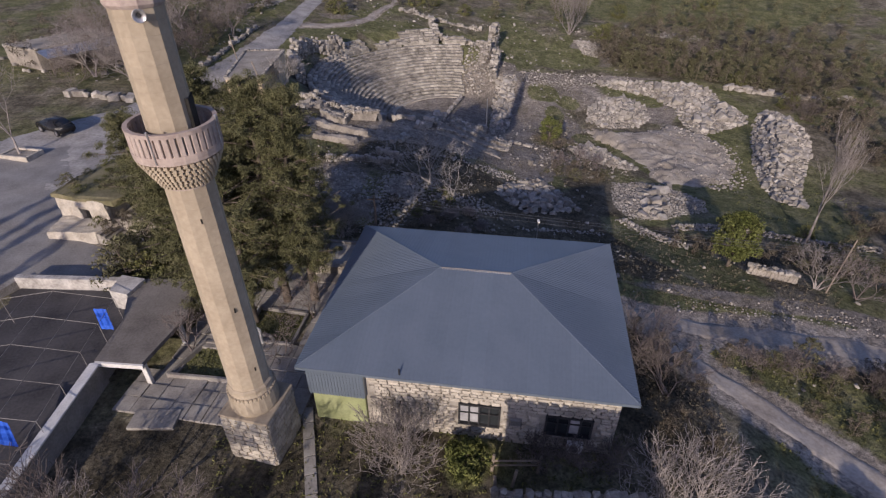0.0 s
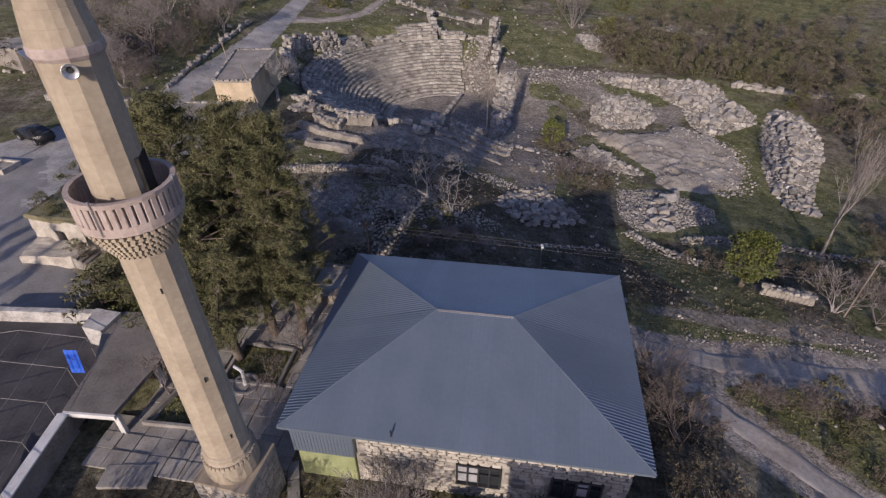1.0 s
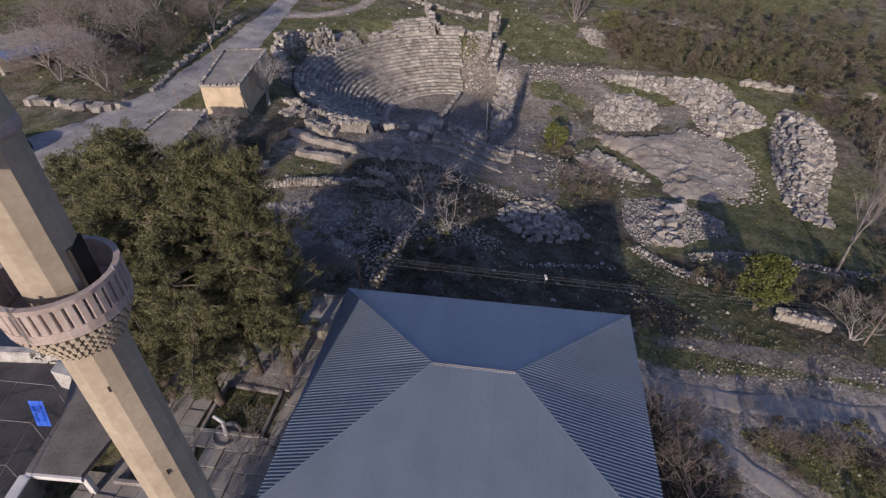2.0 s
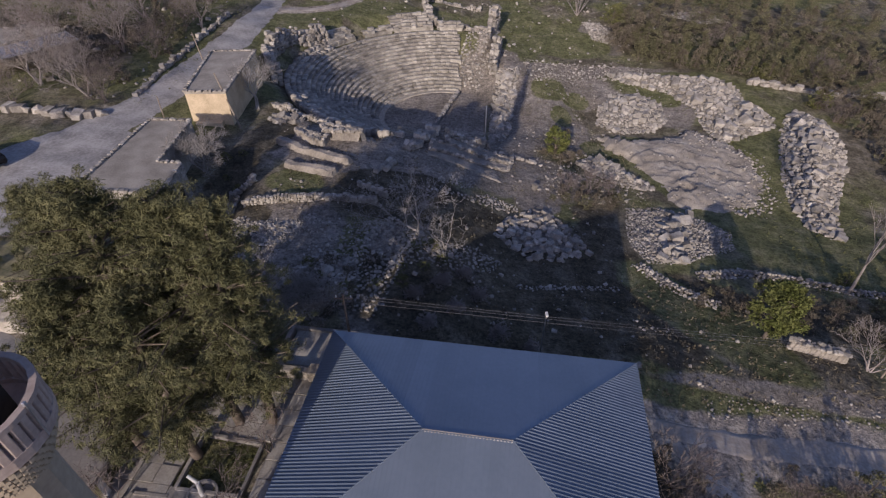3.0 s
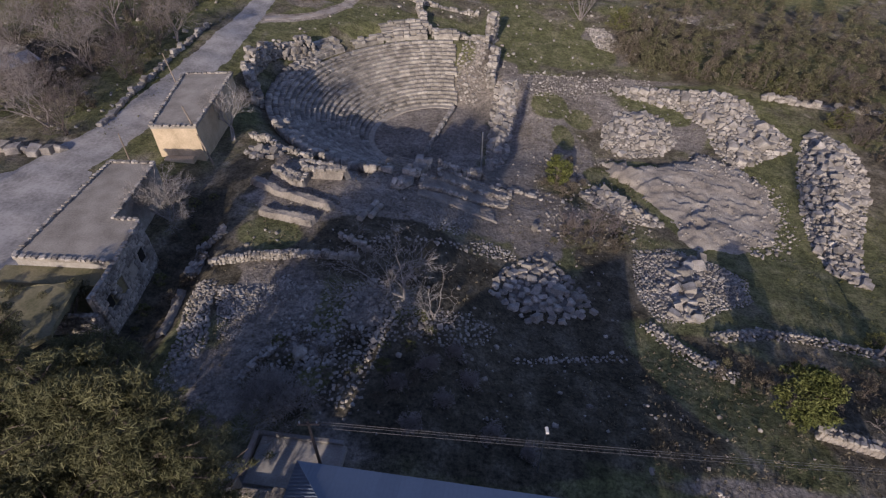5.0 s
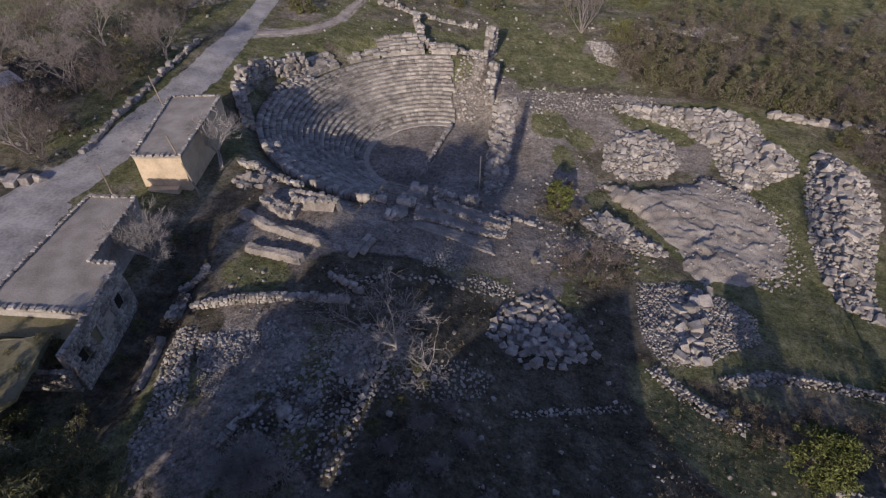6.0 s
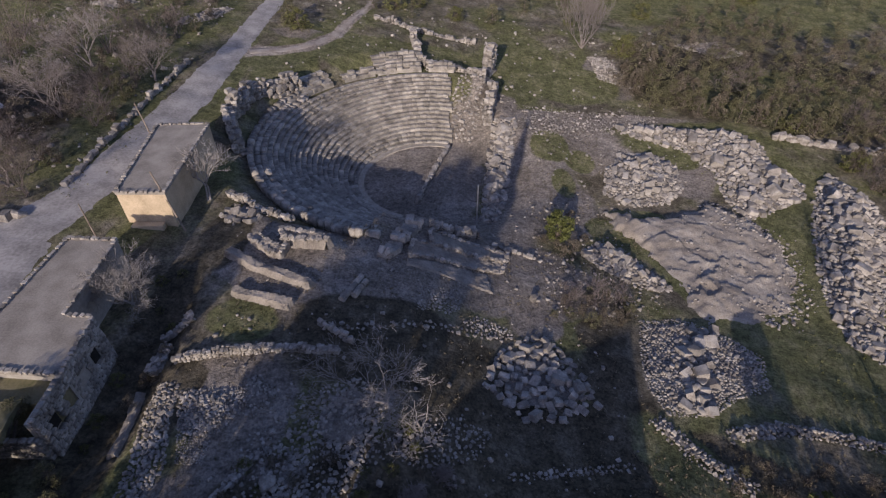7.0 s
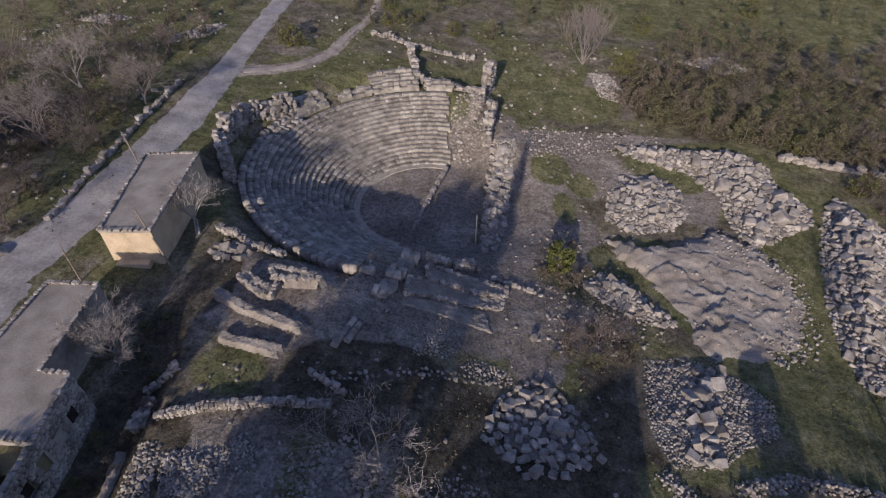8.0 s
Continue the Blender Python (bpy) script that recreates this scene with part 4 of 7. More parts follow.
# stage building: a band of fallen blocks, column drums and long steps
stone_pile("fallen stage building blocks in a long pale band", [(6.6, 74), (8.2, 73.6), (10.6, 82), (12.2, 92), (12.6, 95.5), (9.6, 96), (8.6, 90), (7.6, 82)], 0.95, 0.5, 31, gap=0.8, blocky=0.9, ramp=1.2, group="theatre ruins")
for k, (x0, y0, x1, y1, h, w) in enumerate(((1.2, 67.4, 6.2, 68.6, 0.7, 0.9), (7.6, 67.4, 12.4, 65.4, 0.15, 0.3), (-0.9, 79.5, 1.2, 87.0, 0.45, 0.6), (1.2, 87.0, 3.0, 92.4, 0.45, 0.6))):
    rubble_wall("low course of long cut blocks before the stage", [(x0, y0), (x1, y1)], h, w, 40 + k, size=0.55, ragged=0.25, name="block_course", group="theatre ruins")
rubble_wall("tall broken end wall of the theatre", [(8.6, 95.5), (9.2, 99), (10.0, 102.5)], 2.0, 1.4, 46, size=0.75, ragged=0.7, name="ruined_wall", group="theatre ruins")
rubble_wall("standing broken pier of large blocks", [(9.2, 107.5), (10.2, 109.5)], 4.6, 1.6, 47, size=0.8, ragged=0.3, name="ruined_pier", group="theatre ruins")
rubble_wall("pale terrace wall behind the seating", [(-0.5, 107), (3.5, 106.2), (9.0, 103.6)], 0.9, 1.0, 48, size=0.55, group="theatre ruins")
rubble_wall("upright remains of a cross wall above the seating", [(-1.2, 107), (-1.8, 112), (-2.6, 116)], 1.2, 0.9, 49, size=0.6, ragged=0.6, group="theatre ruins")
rubble_wall("tumbled stone line on the upper slope", [(-9, 120), (-4, 119.4), (2, 118), (8, 118)], 0.6, 0.9, 50, size=0.5, ragged=0.8)
rubble_wall("side retaining wall of tumbled blocks by the road", [(-21.0, 79), (-23.4, 84.5), (-22.2, 91.0), (-17.5, 96.5)], 1.8, 1.4, 51, size=0.7, ragged=0.5, group="theatre ruins")
stone_pile("tumbled blocks below the end of the seating", [(4.2, 94.5), (6.2, 93.4), (8.4, 99), (8.6, 103), (4.6, 103.4), (3.4, 99)], 0.5, 0.05, 34, gap=1.9, blocky=0.9, fill=1.0, group="theatre ruins")
rubble_wall("line of toppled blocks below the stage", [(-0.7, 66.7), (-2.4, 62.6), (-3.2, 60.6)], 0.5, 1.1, 33, size=0.85, ragged=0.9, name="block_course", group="theatre ruins")
stone_pile("sunken broken stone line across the plot", [(-6.6, 51.7), (-3, 51.9), (1.2, 53.1), (8.4, 54.4), (8.4, 55), (1.2, 53.8), (-3, 52.6), (-6.6, 52.4)], 0.34, 0.02, 35, gap=1.9, blocky=0.7, fill=1.3, most=60)
stone_pile("fine rubble spread over the sunken floor", [(0.2, 54.9), (0.5, 57.8), (3.4, 58.8), (4, 57), (3, 55.4)], 0.24, 0.02, 36, gap=1.1, blocky=0.3, fill=1.2, most=160)
stone_pile("small stones gathered before the marker", [(4, 55), (5.2, 56.4), (8, 55.6), (8.2, 54.6), (5, 54.2)], 0.26, 0.02, 37, gap=1.0, blocky=0.3, fill=1.3, most=120)

# quarry and rubble heaps
stone_pile("long high heap of large grey-white boulders", [(52.4, 84.5), (49.6, 82), (45.6, 75), (43, 69), (41, 63), (40.2, 57), (41.2, 54.6), (42.6, 54.8), (45, 60), (49, 66), (53, 72), (55.5, 79)], 0.92, 1.6, 61, gap=0.9, blocky=0.5, ramp=3.5)
stone_pile("curved spread of pale broken boulders", [(27, 95), (36, 94.6), (44, 93.4), (46.4, 90), (45.6, 86), (48.4, 82.5), (47, 79.6), (42, 77), (38, 75), (37.2, 80), (37.6, 85), (35, 89.6), (29, 92.4)], 1.0, 0.9, 62, gap=0.9, blocky=0.6)
stone_pile("rounded heap of pale quarry stones", [(22.4, 80.6), (23.4, 85), (26.2, 88.4), (30.4, 88.8), (33, 86), (32.6, 81.6), (30, 78.8), (25.6, 77.8)], 0.95, 0.8, 63, gap=0.9, blocky=0.5)
stone_pile("small heap of rubble beside the pale soil", [(16.8, 68.2), (19, 70.4), (21.4, 69.6), (24, 66), (25.4, 63.4), (22.8, 63.2), (19.6, 65.4)], 0.8, 0.7, 64, gap=0.85, blocky=0.6)
stone_pile("heap of squared blocks in deep shade", [(5.4, 49), (6.6, 52.6), (9.4, 55), (12, 54), (13.4, 51), (14.2, 48.4), (11.6, 46.8), (8.2, 46.6)], 0.72, 0.15, 65, gap=0.98, blocky=0.9, fill=1.0)
stone_pile("heap of small white rubble round larger blocks", [(19.2, 54), (20.6, 59), (24.6, 59.4), (27.4, 58), (30.4, 55), (29.2, 51.2), (25.6, 49.8), (23, 48), (19.4, 48), (18.6, 50.8)], 0.28, 0.2, 66, gap=1.1, blocky=0.4, fill=0.8)
stone_pile("row of big squared blocks on white rubble", [(20.7, 48.6), (20.9, 51), (22.2, 54), (23.8, 58.2), (27.4, 58), (25.4, 54), (24, 50.6), (22.9, 48.4)], 1.05, 0.5, 67, gap=0.88, blocky=0.6, fill=0.9, most=48, flat=0.9)
stone_pile("cobble heap sorted beside the field wall", [(-15.0, 45.9), (-11.4, 46.3), (-10.8, 45.0), (-11.2, 43.6), (-12.0, 42.6), (-14.1, 43.0)], 0.27, 0.2, 68, gap=0.78, blocky=0.3, fill=0.7, ramp=1.2)
stone_pile("fine tan gravel below the cobble heap", [(-14.0, 42.8), (-11.9, 42.4), (-11.8, 40.9), (-13.4, 40.9)], 0.14, 0.06, 106, gap=1.1, blocky=0.3, fill=1.0, most=160)
stone_pile("long spill of white cobbles by the ruined house", [(-16.9, 46.8), (-15.2, 46.5), (-14.8, 43.8), (-14, 40.8), (-14.5, 37.9), (-15.3, 36), (-16.1, 37.4), (-16, 40.8), (-16.7, 44)], 0.3, 0.2, 69, gap=0.9, blocky=0.3, fill=0.8)
stone_pile("scattered stones on the shaded slope", [(-10.5, 36), (-9.4, 46), (-3, 46.5), (1.0, 43.5), (-3, 40), (-5, 36)], 0.24, 0.02, 70, gap=1.6, blocky=0.3, fill=1.4, most=250)
stone_pile("grey stones tipped on the shaded slope", [(-8.6, 42), (-6, 42.2), (-5.4, 39), (-7.8, 38.8)], 0.34, 0.1, 75, gap=1.0, blocky=0.4, fill=0.8, most=120)
stone_pile("ragged line of stones along the shade edge", [(-2.9, 44.4), (-1.3, 43.8), (-2.6, 40.4), (-3.6, 36), (-4.9, 35.8), (-4.4, 39.8)], 0.32, 0.05, 76, gap=1.4, blocky=0.4, fill=1.2, most=120)
stone_pile("pale heap of broken stone above the terrace", [(27, 116), (30, 116), (32, 110), (30, 107.6), (27.6, 109)], 0.5, 0.3, 71, gap=0.9, fill=0.6)
stone_pile("rubble heap in the rough pasture", [(-55, 116), (-51, 119), (-47, 118), (-49, 115)], 0.6, 0.4, 73, gap=1.0)
stone_pile("rubble heap beside the road bend", [(-38, 108), (-33, 112), (-31.5, 117), (-34, 116), (-38, 111)], 0.6, 0.3, 74, gap=1.0)
stone_pile("broken boulders in the far scrub", [(44, 122), (52, 124), (56, 119), (50, 117)], 0.8, 0.3, 72, gap=1.5)

# field walls and foundations
rubble_wall("dry-stone field wall of pale stones", [(-16.2, 48.4), (-12.5, 49.2), (-9.0, 49.6), (-5.2, 49.6)], 0.5, 0.6, 80, size=0.29)
rubble_wall("low shaded wall running up from the field wall", [(-18.2, 50.9), (-16.2, 52.5)], 0.5, 0.6, 81, size=0.29)
rubble_wall("short thick wall stub beside the field wall", [(-17.7, 47.8), (-17.5, 50.0)], 0.5, 0.7, 105, size=0.32)
def plain_wall(label, poly, height, mat, stones, seed, name="foundation_wall"):
    """A thick low wall with an earthy core, a slightly worn top and stones along its upper edge."""
    r = random.Random(seed)
    cx, cy = sum(q[0] for q in poly) / len(poly), sum(q[1] for q in poly) / len(poly)
    z0 = ground(cx, cy)
    root = thing(name, label, "foundation wall", Matrix.Translation((cx, cy, z0)), "excavated room")
    bm, spots, step = bmesh.new(), {}, 0.13
    x0, y0 = min(q[0] for q in poly), min(q[1] for q in poly)
    for i in range(int((max(q[0] for q in poly) - x0) / step) + 2):
        for j in range(int((max(q[1] for q in poly) - y0) / step) + 2):
            x, y = x0 + i * step, y0 + j * step
            jx, jy = x + 0.14 * noise.noise((x * 1.5, y * 1.5, seed)), y + 0.14 * noise.noise((x * 1.5, y * 1.5, seed + 9.0))
            gap = edge_gap(jx, jy, poly) * (1 if inside(jx, jy, poly) else -1)
            if gap > -0.2:
                top = height * (1 + 0.35 * noise.noise((x * 0.5, y * 0.5, seed))) + 0.12 * noise.noise((x * 1.8, y * 1.8, 4.0)) + 0.06 * noise.noise((x * 4.5, y * 4.5, 4.0))
                spots[i, j] = bm.verts.new((x - cx, y - cy, rough_ground(x, y) - z0 - 0.08 + (top + 0.08) * ease(gap, -0.06, 0.09)))
    for i, j in list(spots):
        q = [spots.get(k) for k in ((i, j), (i + 1, j), (i + 1, j + 1), (i, j + 1))]
        if all(q):
            bm.faces.new(q)
    part("core", bm, mat, root)
    if stones:
        for (x0, y0), (x1, y1) in zip(poly, poly[1:] + poly[:1]):
            d, s = math.hypot(x1 - x0, y1 - y0), 0.2
            while s < d:
                x, y = x0 + (x1 - x0) * s / d - cx, y0 + (y1 - y0) * s / d - cy
                k = stones * r.uniform(0.7, 1.4)
                put("stone", r.choice(BLOCKS), None, root, "", Matrix.LocRotScale((x * 0.97, y * 0.97, rough_ground(x + cx, y + cy) - z0 + height + r.uniform(-0.1, 0.12)), Euler((r.uniform(-0.3, 0.3), r.uniform(-0.3, 0.3), r.uniform(0, 6.28))), (k * 1.2, k, k * 0.8)))
                s += stones * r.uniform(0.8, 1.5)
    return root


plain_wall("long earth-filled foundation wall of an excavated room", [(-16.2, 59.3), (-13.8, 57.9), (-8.4, 55.75), (-8.0, 56.5), (-13.5, 58.8), (-15.8, 60.2)], 0.55, M_EARTHWALL, 0.0, 82)
plain_wall("low pale platform above the grass plot", [(-14.3, 54.7), (-9.5, 53.4), (-9.2, 54.3), (-14.2, 55.5)], 0.5, M_EARTHWALL, 0.0, 83)
plain_wall("long earth terrace before the stage", [(0.8, 66.2), (8.9, 66.0), (8.6, 64.5), (1.2, 63.9)], 0.45, M_EARTHWALL, 0.34, 98, "stage_terrace")
plain_wall("second earth terrace before the stage", [(-0.6, 63.9), (8.5, 64.4), (8.1, 62.9), (1.0, 61.9), (-0.9, 61.4)], 0.22, M_EARTHWALL, 0.3, 99, "stage_terrace")
plain_wall("lowest earth terrace before the stage", [(-1.0, 61.2), (6.4, 62.2), (6.8, 59.6), (3.6, 60.0), (-1.0, 60.2)], 0.15, M_EARTHWALL, 0.0, 96, "stage_terrace")
plain_wall("ragged side wall of an excavated room", [(-14.6, 61.2), (-12.1, 59.3), (-11.7, 59.9), (-14.0, 62.0)], 0.8, M_EARTHWALL, 0.3, 84)
plain_wall("ragged cross wall of an excavated room", [(-12.0, 59.3), (-11.4, 59.3), (-11.0, 61.0), (-11.6, 61.2)], 0.8, M_EARTHWALL, 0.3, 85)
plain_wall("high back wall of an excavated room", [(-11.5, 61.0), (-7.8, 60.75), (-7.4, 61.5), (-12.0, 62.3)], 1.1, M_EARTHWALL, 0.34, 86)
plain_wall("long sunken wall beside the ruined house", [(-18.3, 46.4), (-17.7, 46.4), (-17.1, 41.4), (-17.8, 41.4)], 0.35, M_EARTHWALL, 0.0, 94)
stone_pile("tumbled blocks at the corner of the excavation", [(-18.4, 65), (-17.2, 66.8), (-15, 66), (-14.6, 64.6), (-16.8, 63.8)], 0.75, 0.3, 95, gap=0.95, blocky=0.9, fill=0.6, most=40, group="theatre ruins")
rubble_wall("broken cross wall in the shaded plot", [(-6.8, 52.2), (-4.3, 50.6)], 0.5, 0.5, 100, size=0.4, ragged=0.6)
rubble_wall("line of stones down the shaded plot", [(-8.8, 41.6), (-10.0, 39.6), (-11.2, 37.6)], 0.25, 0.4, 101, size=0.28, ragged=0.8)
stone_pile("grey gravel heap in the pine shade", [(-11.0, 44.4), (-9.6, 44.2), (-8.6, 46.2), (-10.2, 47.4), (-11.4, 46.6)], 0.22, 0.25, 102, gap=0.95, blocky=0.3, fill=0.9, most=200, ramp=1.0)
stone_pile("mixed rubble on the shaded slope", [(-6.5, 43), (-5.8, 46.5), (-3.4, 47.4), (-1.4, 45.4), (-2.6, 41.8), (-4.6, 41.4)], 0.3, 0.12, 103, gap=1.3, blocky=0.4, fill=1.1, most=160)
stone_pile("rubble sheet between the bare trees and the heap", [(-1.0, 41.8), (-0.4, 44), (3.4, 45.6), (5.6, 45), (4.4, 42.6), (1, 41)], 0.26, 0.05, 104, gap=1.6, blocky=0.4, fill=1.3, most=130)
tagged(put("boulder", STONES[3], None, None, "", Matrix.LocRotScale((-7.75, 39.7, ground(-7.75, 39.7) + 0.3), Euler((0.2, 0.1, 0.7)), (1.15, 1.0, 0.9))), "rounded grey boulder on the shaded slope", "boulder")



def fallen_column(x0, y0, x1, y1, rad, seed):
    r = random.Random(seed)
    root = thing("fallen_column", "weathered column shaft lying on the ground", "column", Matrix.Translation((x0, y0, ground(x0, y0))), "theatre ruins")
    a, b = Vector((x0, y0, ground(x0, y0) + rad * 0.7)), Vector((x1, y1, ground(x1, y1) + rad * 0.7))
    back = root.matrix_basis.inverted()
    for k in range(3):
        p, q = a.lerp(b, k / 3 + 0.01), a.lerp(b, (k + 1) / 3 - 0.015)
        off = Vector((r.uniform(-0.05, 0.05), r.uniform(-0.05, 0.05), 0))
        part("drum", tube(bmesh.new(), back @ (p + off), back @ (q + off), rad * (1 - 0.06 * k), rad * (0.97 - 0.06 * k), 12), M_STONE, root)


fallen_column(-5.7, 54.7, -4.5, 57.9, 0.3, 1)
fallen_column(-4.9, 55.3, -4.1, 57.4, 0.28, 2)
rubble_wall("tumbled wall above the theatre rim", [(-18.5, 68.5), (-15, 66.4), (-12, 65.6)], 0.5, 0.7, 97, ragged=0.7, group="theatre ruins")
mk = tagged(put("marker_stone", BLOCKS[2], None, None, "", Matrix.LocRotScale((10.5, 59.5, ground(10.5, 59.5) + 0.3), Euler((0.1, 0.1, 0.4)), (0.45, 0.5, 0.8))), "small upright white marker stone", "stone")
stone_pile("broken terrace line in the shade of the hall", [(6.4, 41.5), (15.4, 43.1), (15.4, 43.7), (6.4, 42)], 0.26, 0.03, 87, gap=1.4, blocky=0.5, fill=1.2, most=80, group="field walls")
stone_pile("whitish terrace bank of rubble below the heaps", [(23.4, 45.8), (28, 46.7), (33, 46), (37, 45), (44, 43.5), (44, 44.6), (37, 46.1), (33, 47.1), (28, 47.9), (23.4, 47)], 0.34, 0.4, 88, gap=0.95, blocky=0.5, fill=0.8, most=280, ramp=0.7, group="field walls")
stone_pile("overgrown terrace bank of rough stones", [(17.6, 47.2), (19.8, 44.2), (22.8, 41.4), (23.8, 42.4), (21, 45.2), (18.8, 48)], 0.26, 0.25, 89, gap=1.3, blocky=0.5, fill=1.2, most=120, ramp=0.6, group="field walls")
rubble_wall("row of boulders edging the meadow", [(49, 92.6), (56, 90.8), (62, 89.6), (70, 89)], 0.5, 0.6, 90, size=0.8, ragged=0.8)
rubble_wall("boulders along the road bank", [(-33.6, 68), (-33.4, 74), (-33.0, 84), (-31.8, 96)], 0.3, 0.5, 91, size=0.6, ragged=0.9)
rubble_wall("big grey boulders edging the road bend", [(-45, 63.6), (-40.5, 62.9), (-37, 62.3), (-34.4, 62.8)], 0.45, 0.5, 107, size=1.15, ragged=0.5)
plain_wall("pale broken wall stub beside the green tree", [(26.0, 37.0), (29.6, 35.6), (29.3, 35.1), (25.8, 36.5)], 0.75, M_EARTHWALL, 0.26, 92, "wall_stub")
rubble_wall("low yard wall below the hall front", [(2.2, 13.6), (5.5, 13.4), (9.2, 13.3)], 0.8, 0.5, 93, size=0.4, ragged=0.2)


# ---- heap of excavated soil ----
SCARPS = ((25.4, 62.2, 31.0, 63.6, 0.75), (30.4, 63.6, 33.8, 62.3, 0.4), (28.6, 64.6, 32.2, 66.0, 0.8), (32.4, 65.4, 37.0, 65.6, 0.45), (26.4, 71.8, 28.6, 70.0, 0.6), (28.4, 70.2, 31.2, 67.6, 0.4), (30.2, 68.4, 33.6, 67.2, 0.6), (24.2, 70.6, 26.6, 71.8, 0.5), (32.6, 70.6, 35.6, 70.4, 0.45), (25.6, 66.6, 28.4, 66.0, 0.4), (34, 67.8, 37.6, 67.6, 0.35), (29, 73, 33, 73.6, 0.35), (27.4, 61, 29.6, 61.2, 0.3), (33.6, 61.8, 36.4, 62.6, 0.35), (30.6, 71.8, 32.6, 71.4, 0.4), (35.6, 72.6, 38, 71.8, 0.4), (23, 74.6, 25.4, 74.0, 0.5), (27.4, 68.2, 29, 67.4, 0.45), (36.4, 69.4, 38.6, 68.8, 0.35))


def soil_top(x, y):
    """Gentle on the sunny side, with small broken scarps and a steep far rim."""
    u, v = soil_warp(x, y)
    if not inside(u, v, SOIL):
        return None
    gap = edge_gap(u, v, SOIL)
    rim = 0.7 * ease(v, 66, 76) * ease(gap, 0, 0.9)
    z = rim + ease(gap, 0, 2.5) * (0.25 + 0.25 * noise.noise((u * 0.25, v * 0.25, 2.0)))
    jx, jy = u + 0.6 * noise.noise((x * 0.7, y * 0.7, 1.0)), v + 0.6 * noise.noise((x * 0.7, y * 0.7, 5.0)) + 0.15 * noise.noise((x * 2.5, y * 2.5, 5.0))
    for x0, y0, x1, y1, h in SCARPS:
        dx, dy = x1 - x0, y1 - y0
        d = math.hypot(dx, dy)
        t = ((jx - x0) * dx + (jy - y0) * dy) / (d * d)
        if -0.1 < t < 1.1:
            s = ((jx - x0) * dy - (jy - y0) * dx) / d
            f = ease(t, -0.1, 0.25) * (1 - ease(t, 0.75, 1.1))
            z += 0.6 * h * f * (math.exp(-s / 1.0) if s > 0 else 1 - ease(-s, 0, 0.3))
    z += 0.12 * noise.noise((x * 1.6, y * 1.6, 3.0)) + 0.09 * noise.noise((x * 3.4, y * 3.4, 3.0))
    return rough_ground(x, y) + z * ease(gap, 0, 0.8) - 0.06 * (1 - ease(gap, 0, 0.5))


def make_soil_heap():
    cx, cy = 31.0, 68.0
    root = thing("soil_heap", "broad heap of pale dug-out soil with eroded ledges", "soil heap", Matrix.Translation((cx, cy, ground(cx, cy))))
    back = root.matrix_basis.translation
    r = random.Random(77)
    bm, spots, step = bmesh.new(), {}, 0.22
    for i in range(100):
        for j in range(100):
            x, y = 19.6 + i * step, 57.4 + j * step
            z = soil_top(x, y)
            if z is not None:
                spots[i, j] = bm.verts.new(Vector((x, y, z)) - back)
    for i, j in list(spots):
        q = [spots.get(k) for k in ((i, j), (i + 1, j), (i + 1, j + 1), (i, j + 1))]
        if all(q):
            bm.faces.new(q)
    part("mound", bm, M_SOIL, root, "", None, True)
    mats = []
    for _ in range(9000):
        x, y = r.uniform(20, 43), r.uniform(57, 80)
        u, v = soil_warp(x, y)
        gap = edge_gap(u, v, SOIL) * (1 if inside(u, v, SOIL) else -1)
        edge = gap > -1.6 and gap < 2.2 and x > 33
        if gap < -1.6 or not (edge and r.random() < 0.5 * math.exp(-abs(gap - 0.2)) + 0.05 or gap > 0 and r.random() < 0.10):
            continue
        z = soil_top(x, y)
        s = 0.15 * r.choice((0.5, 0.7, 1, 1, 1.4, 2.0)) * (1.25 if edge else 0.9)
        mats.append(Matrix.Translation(-back) @ stone_pose(r, x, y, (rough_ground(x, y) if z is None else z) + s * 0.15, s))
    joined("gravel", mats, [SHAPES[r.randrange(18)] for _ in mats], M_STONE_J, root, "white gravel spilling down the edge")


make_soil_heap()


# ---- flat-roofed stone houses ----
def flat_house(name, label, poly, top, base, wall_mat, seed, edging=0.35):
    r = random.Random(seed)
    cx, cy = sum(p[0] for p in poly) / len(poly), sum(p[1] for p in poly) / len(poly)
    root = thing(name, label, "house", Matrix.Translation((cx, cy, base)))
    loc = [(x - cx, y - cy) for x, y in poly]
    part("wall", prism(bmesh.new(), loc, -1.2, top - base - 0.25), wall_mat, root)
    part("roof", prism(bmesh.new(), [(x * 1.012, y * 1.012) for x, y in loc], top - base - 0.25, top - base), M_EARTHROOF, root, "flat earth roof with stone edging")
    for (x0, y0), (x1, y1) in zip(loc, loc[1:] + loc[:1]):
        d, s = math.hypot(x1 - x0, y1 - y0), 0.2
        while s < d - 0.1:
            x, y = x0 + (x1 - x0) * s / d, y0 + (y1 - y0) * s / d
            put("edge_stone", r.choice(BLOCKS), None, root, "", Matrix.LocRotScale((x, y, top - base + 0.06), Euler((0, 0, math.atan2(y1 - y0, x1 - x0) + r.uniform(-0.3, 0.3))), (r.uniform(0.25, 0.5), r.uniform(0.25, 0.4), r.uniform(0.15, 0.3))))
            s += r.uniform(0.3, 0.55) * edging / 0.35
    return root, Matrix.Translation((cx, cy, base))


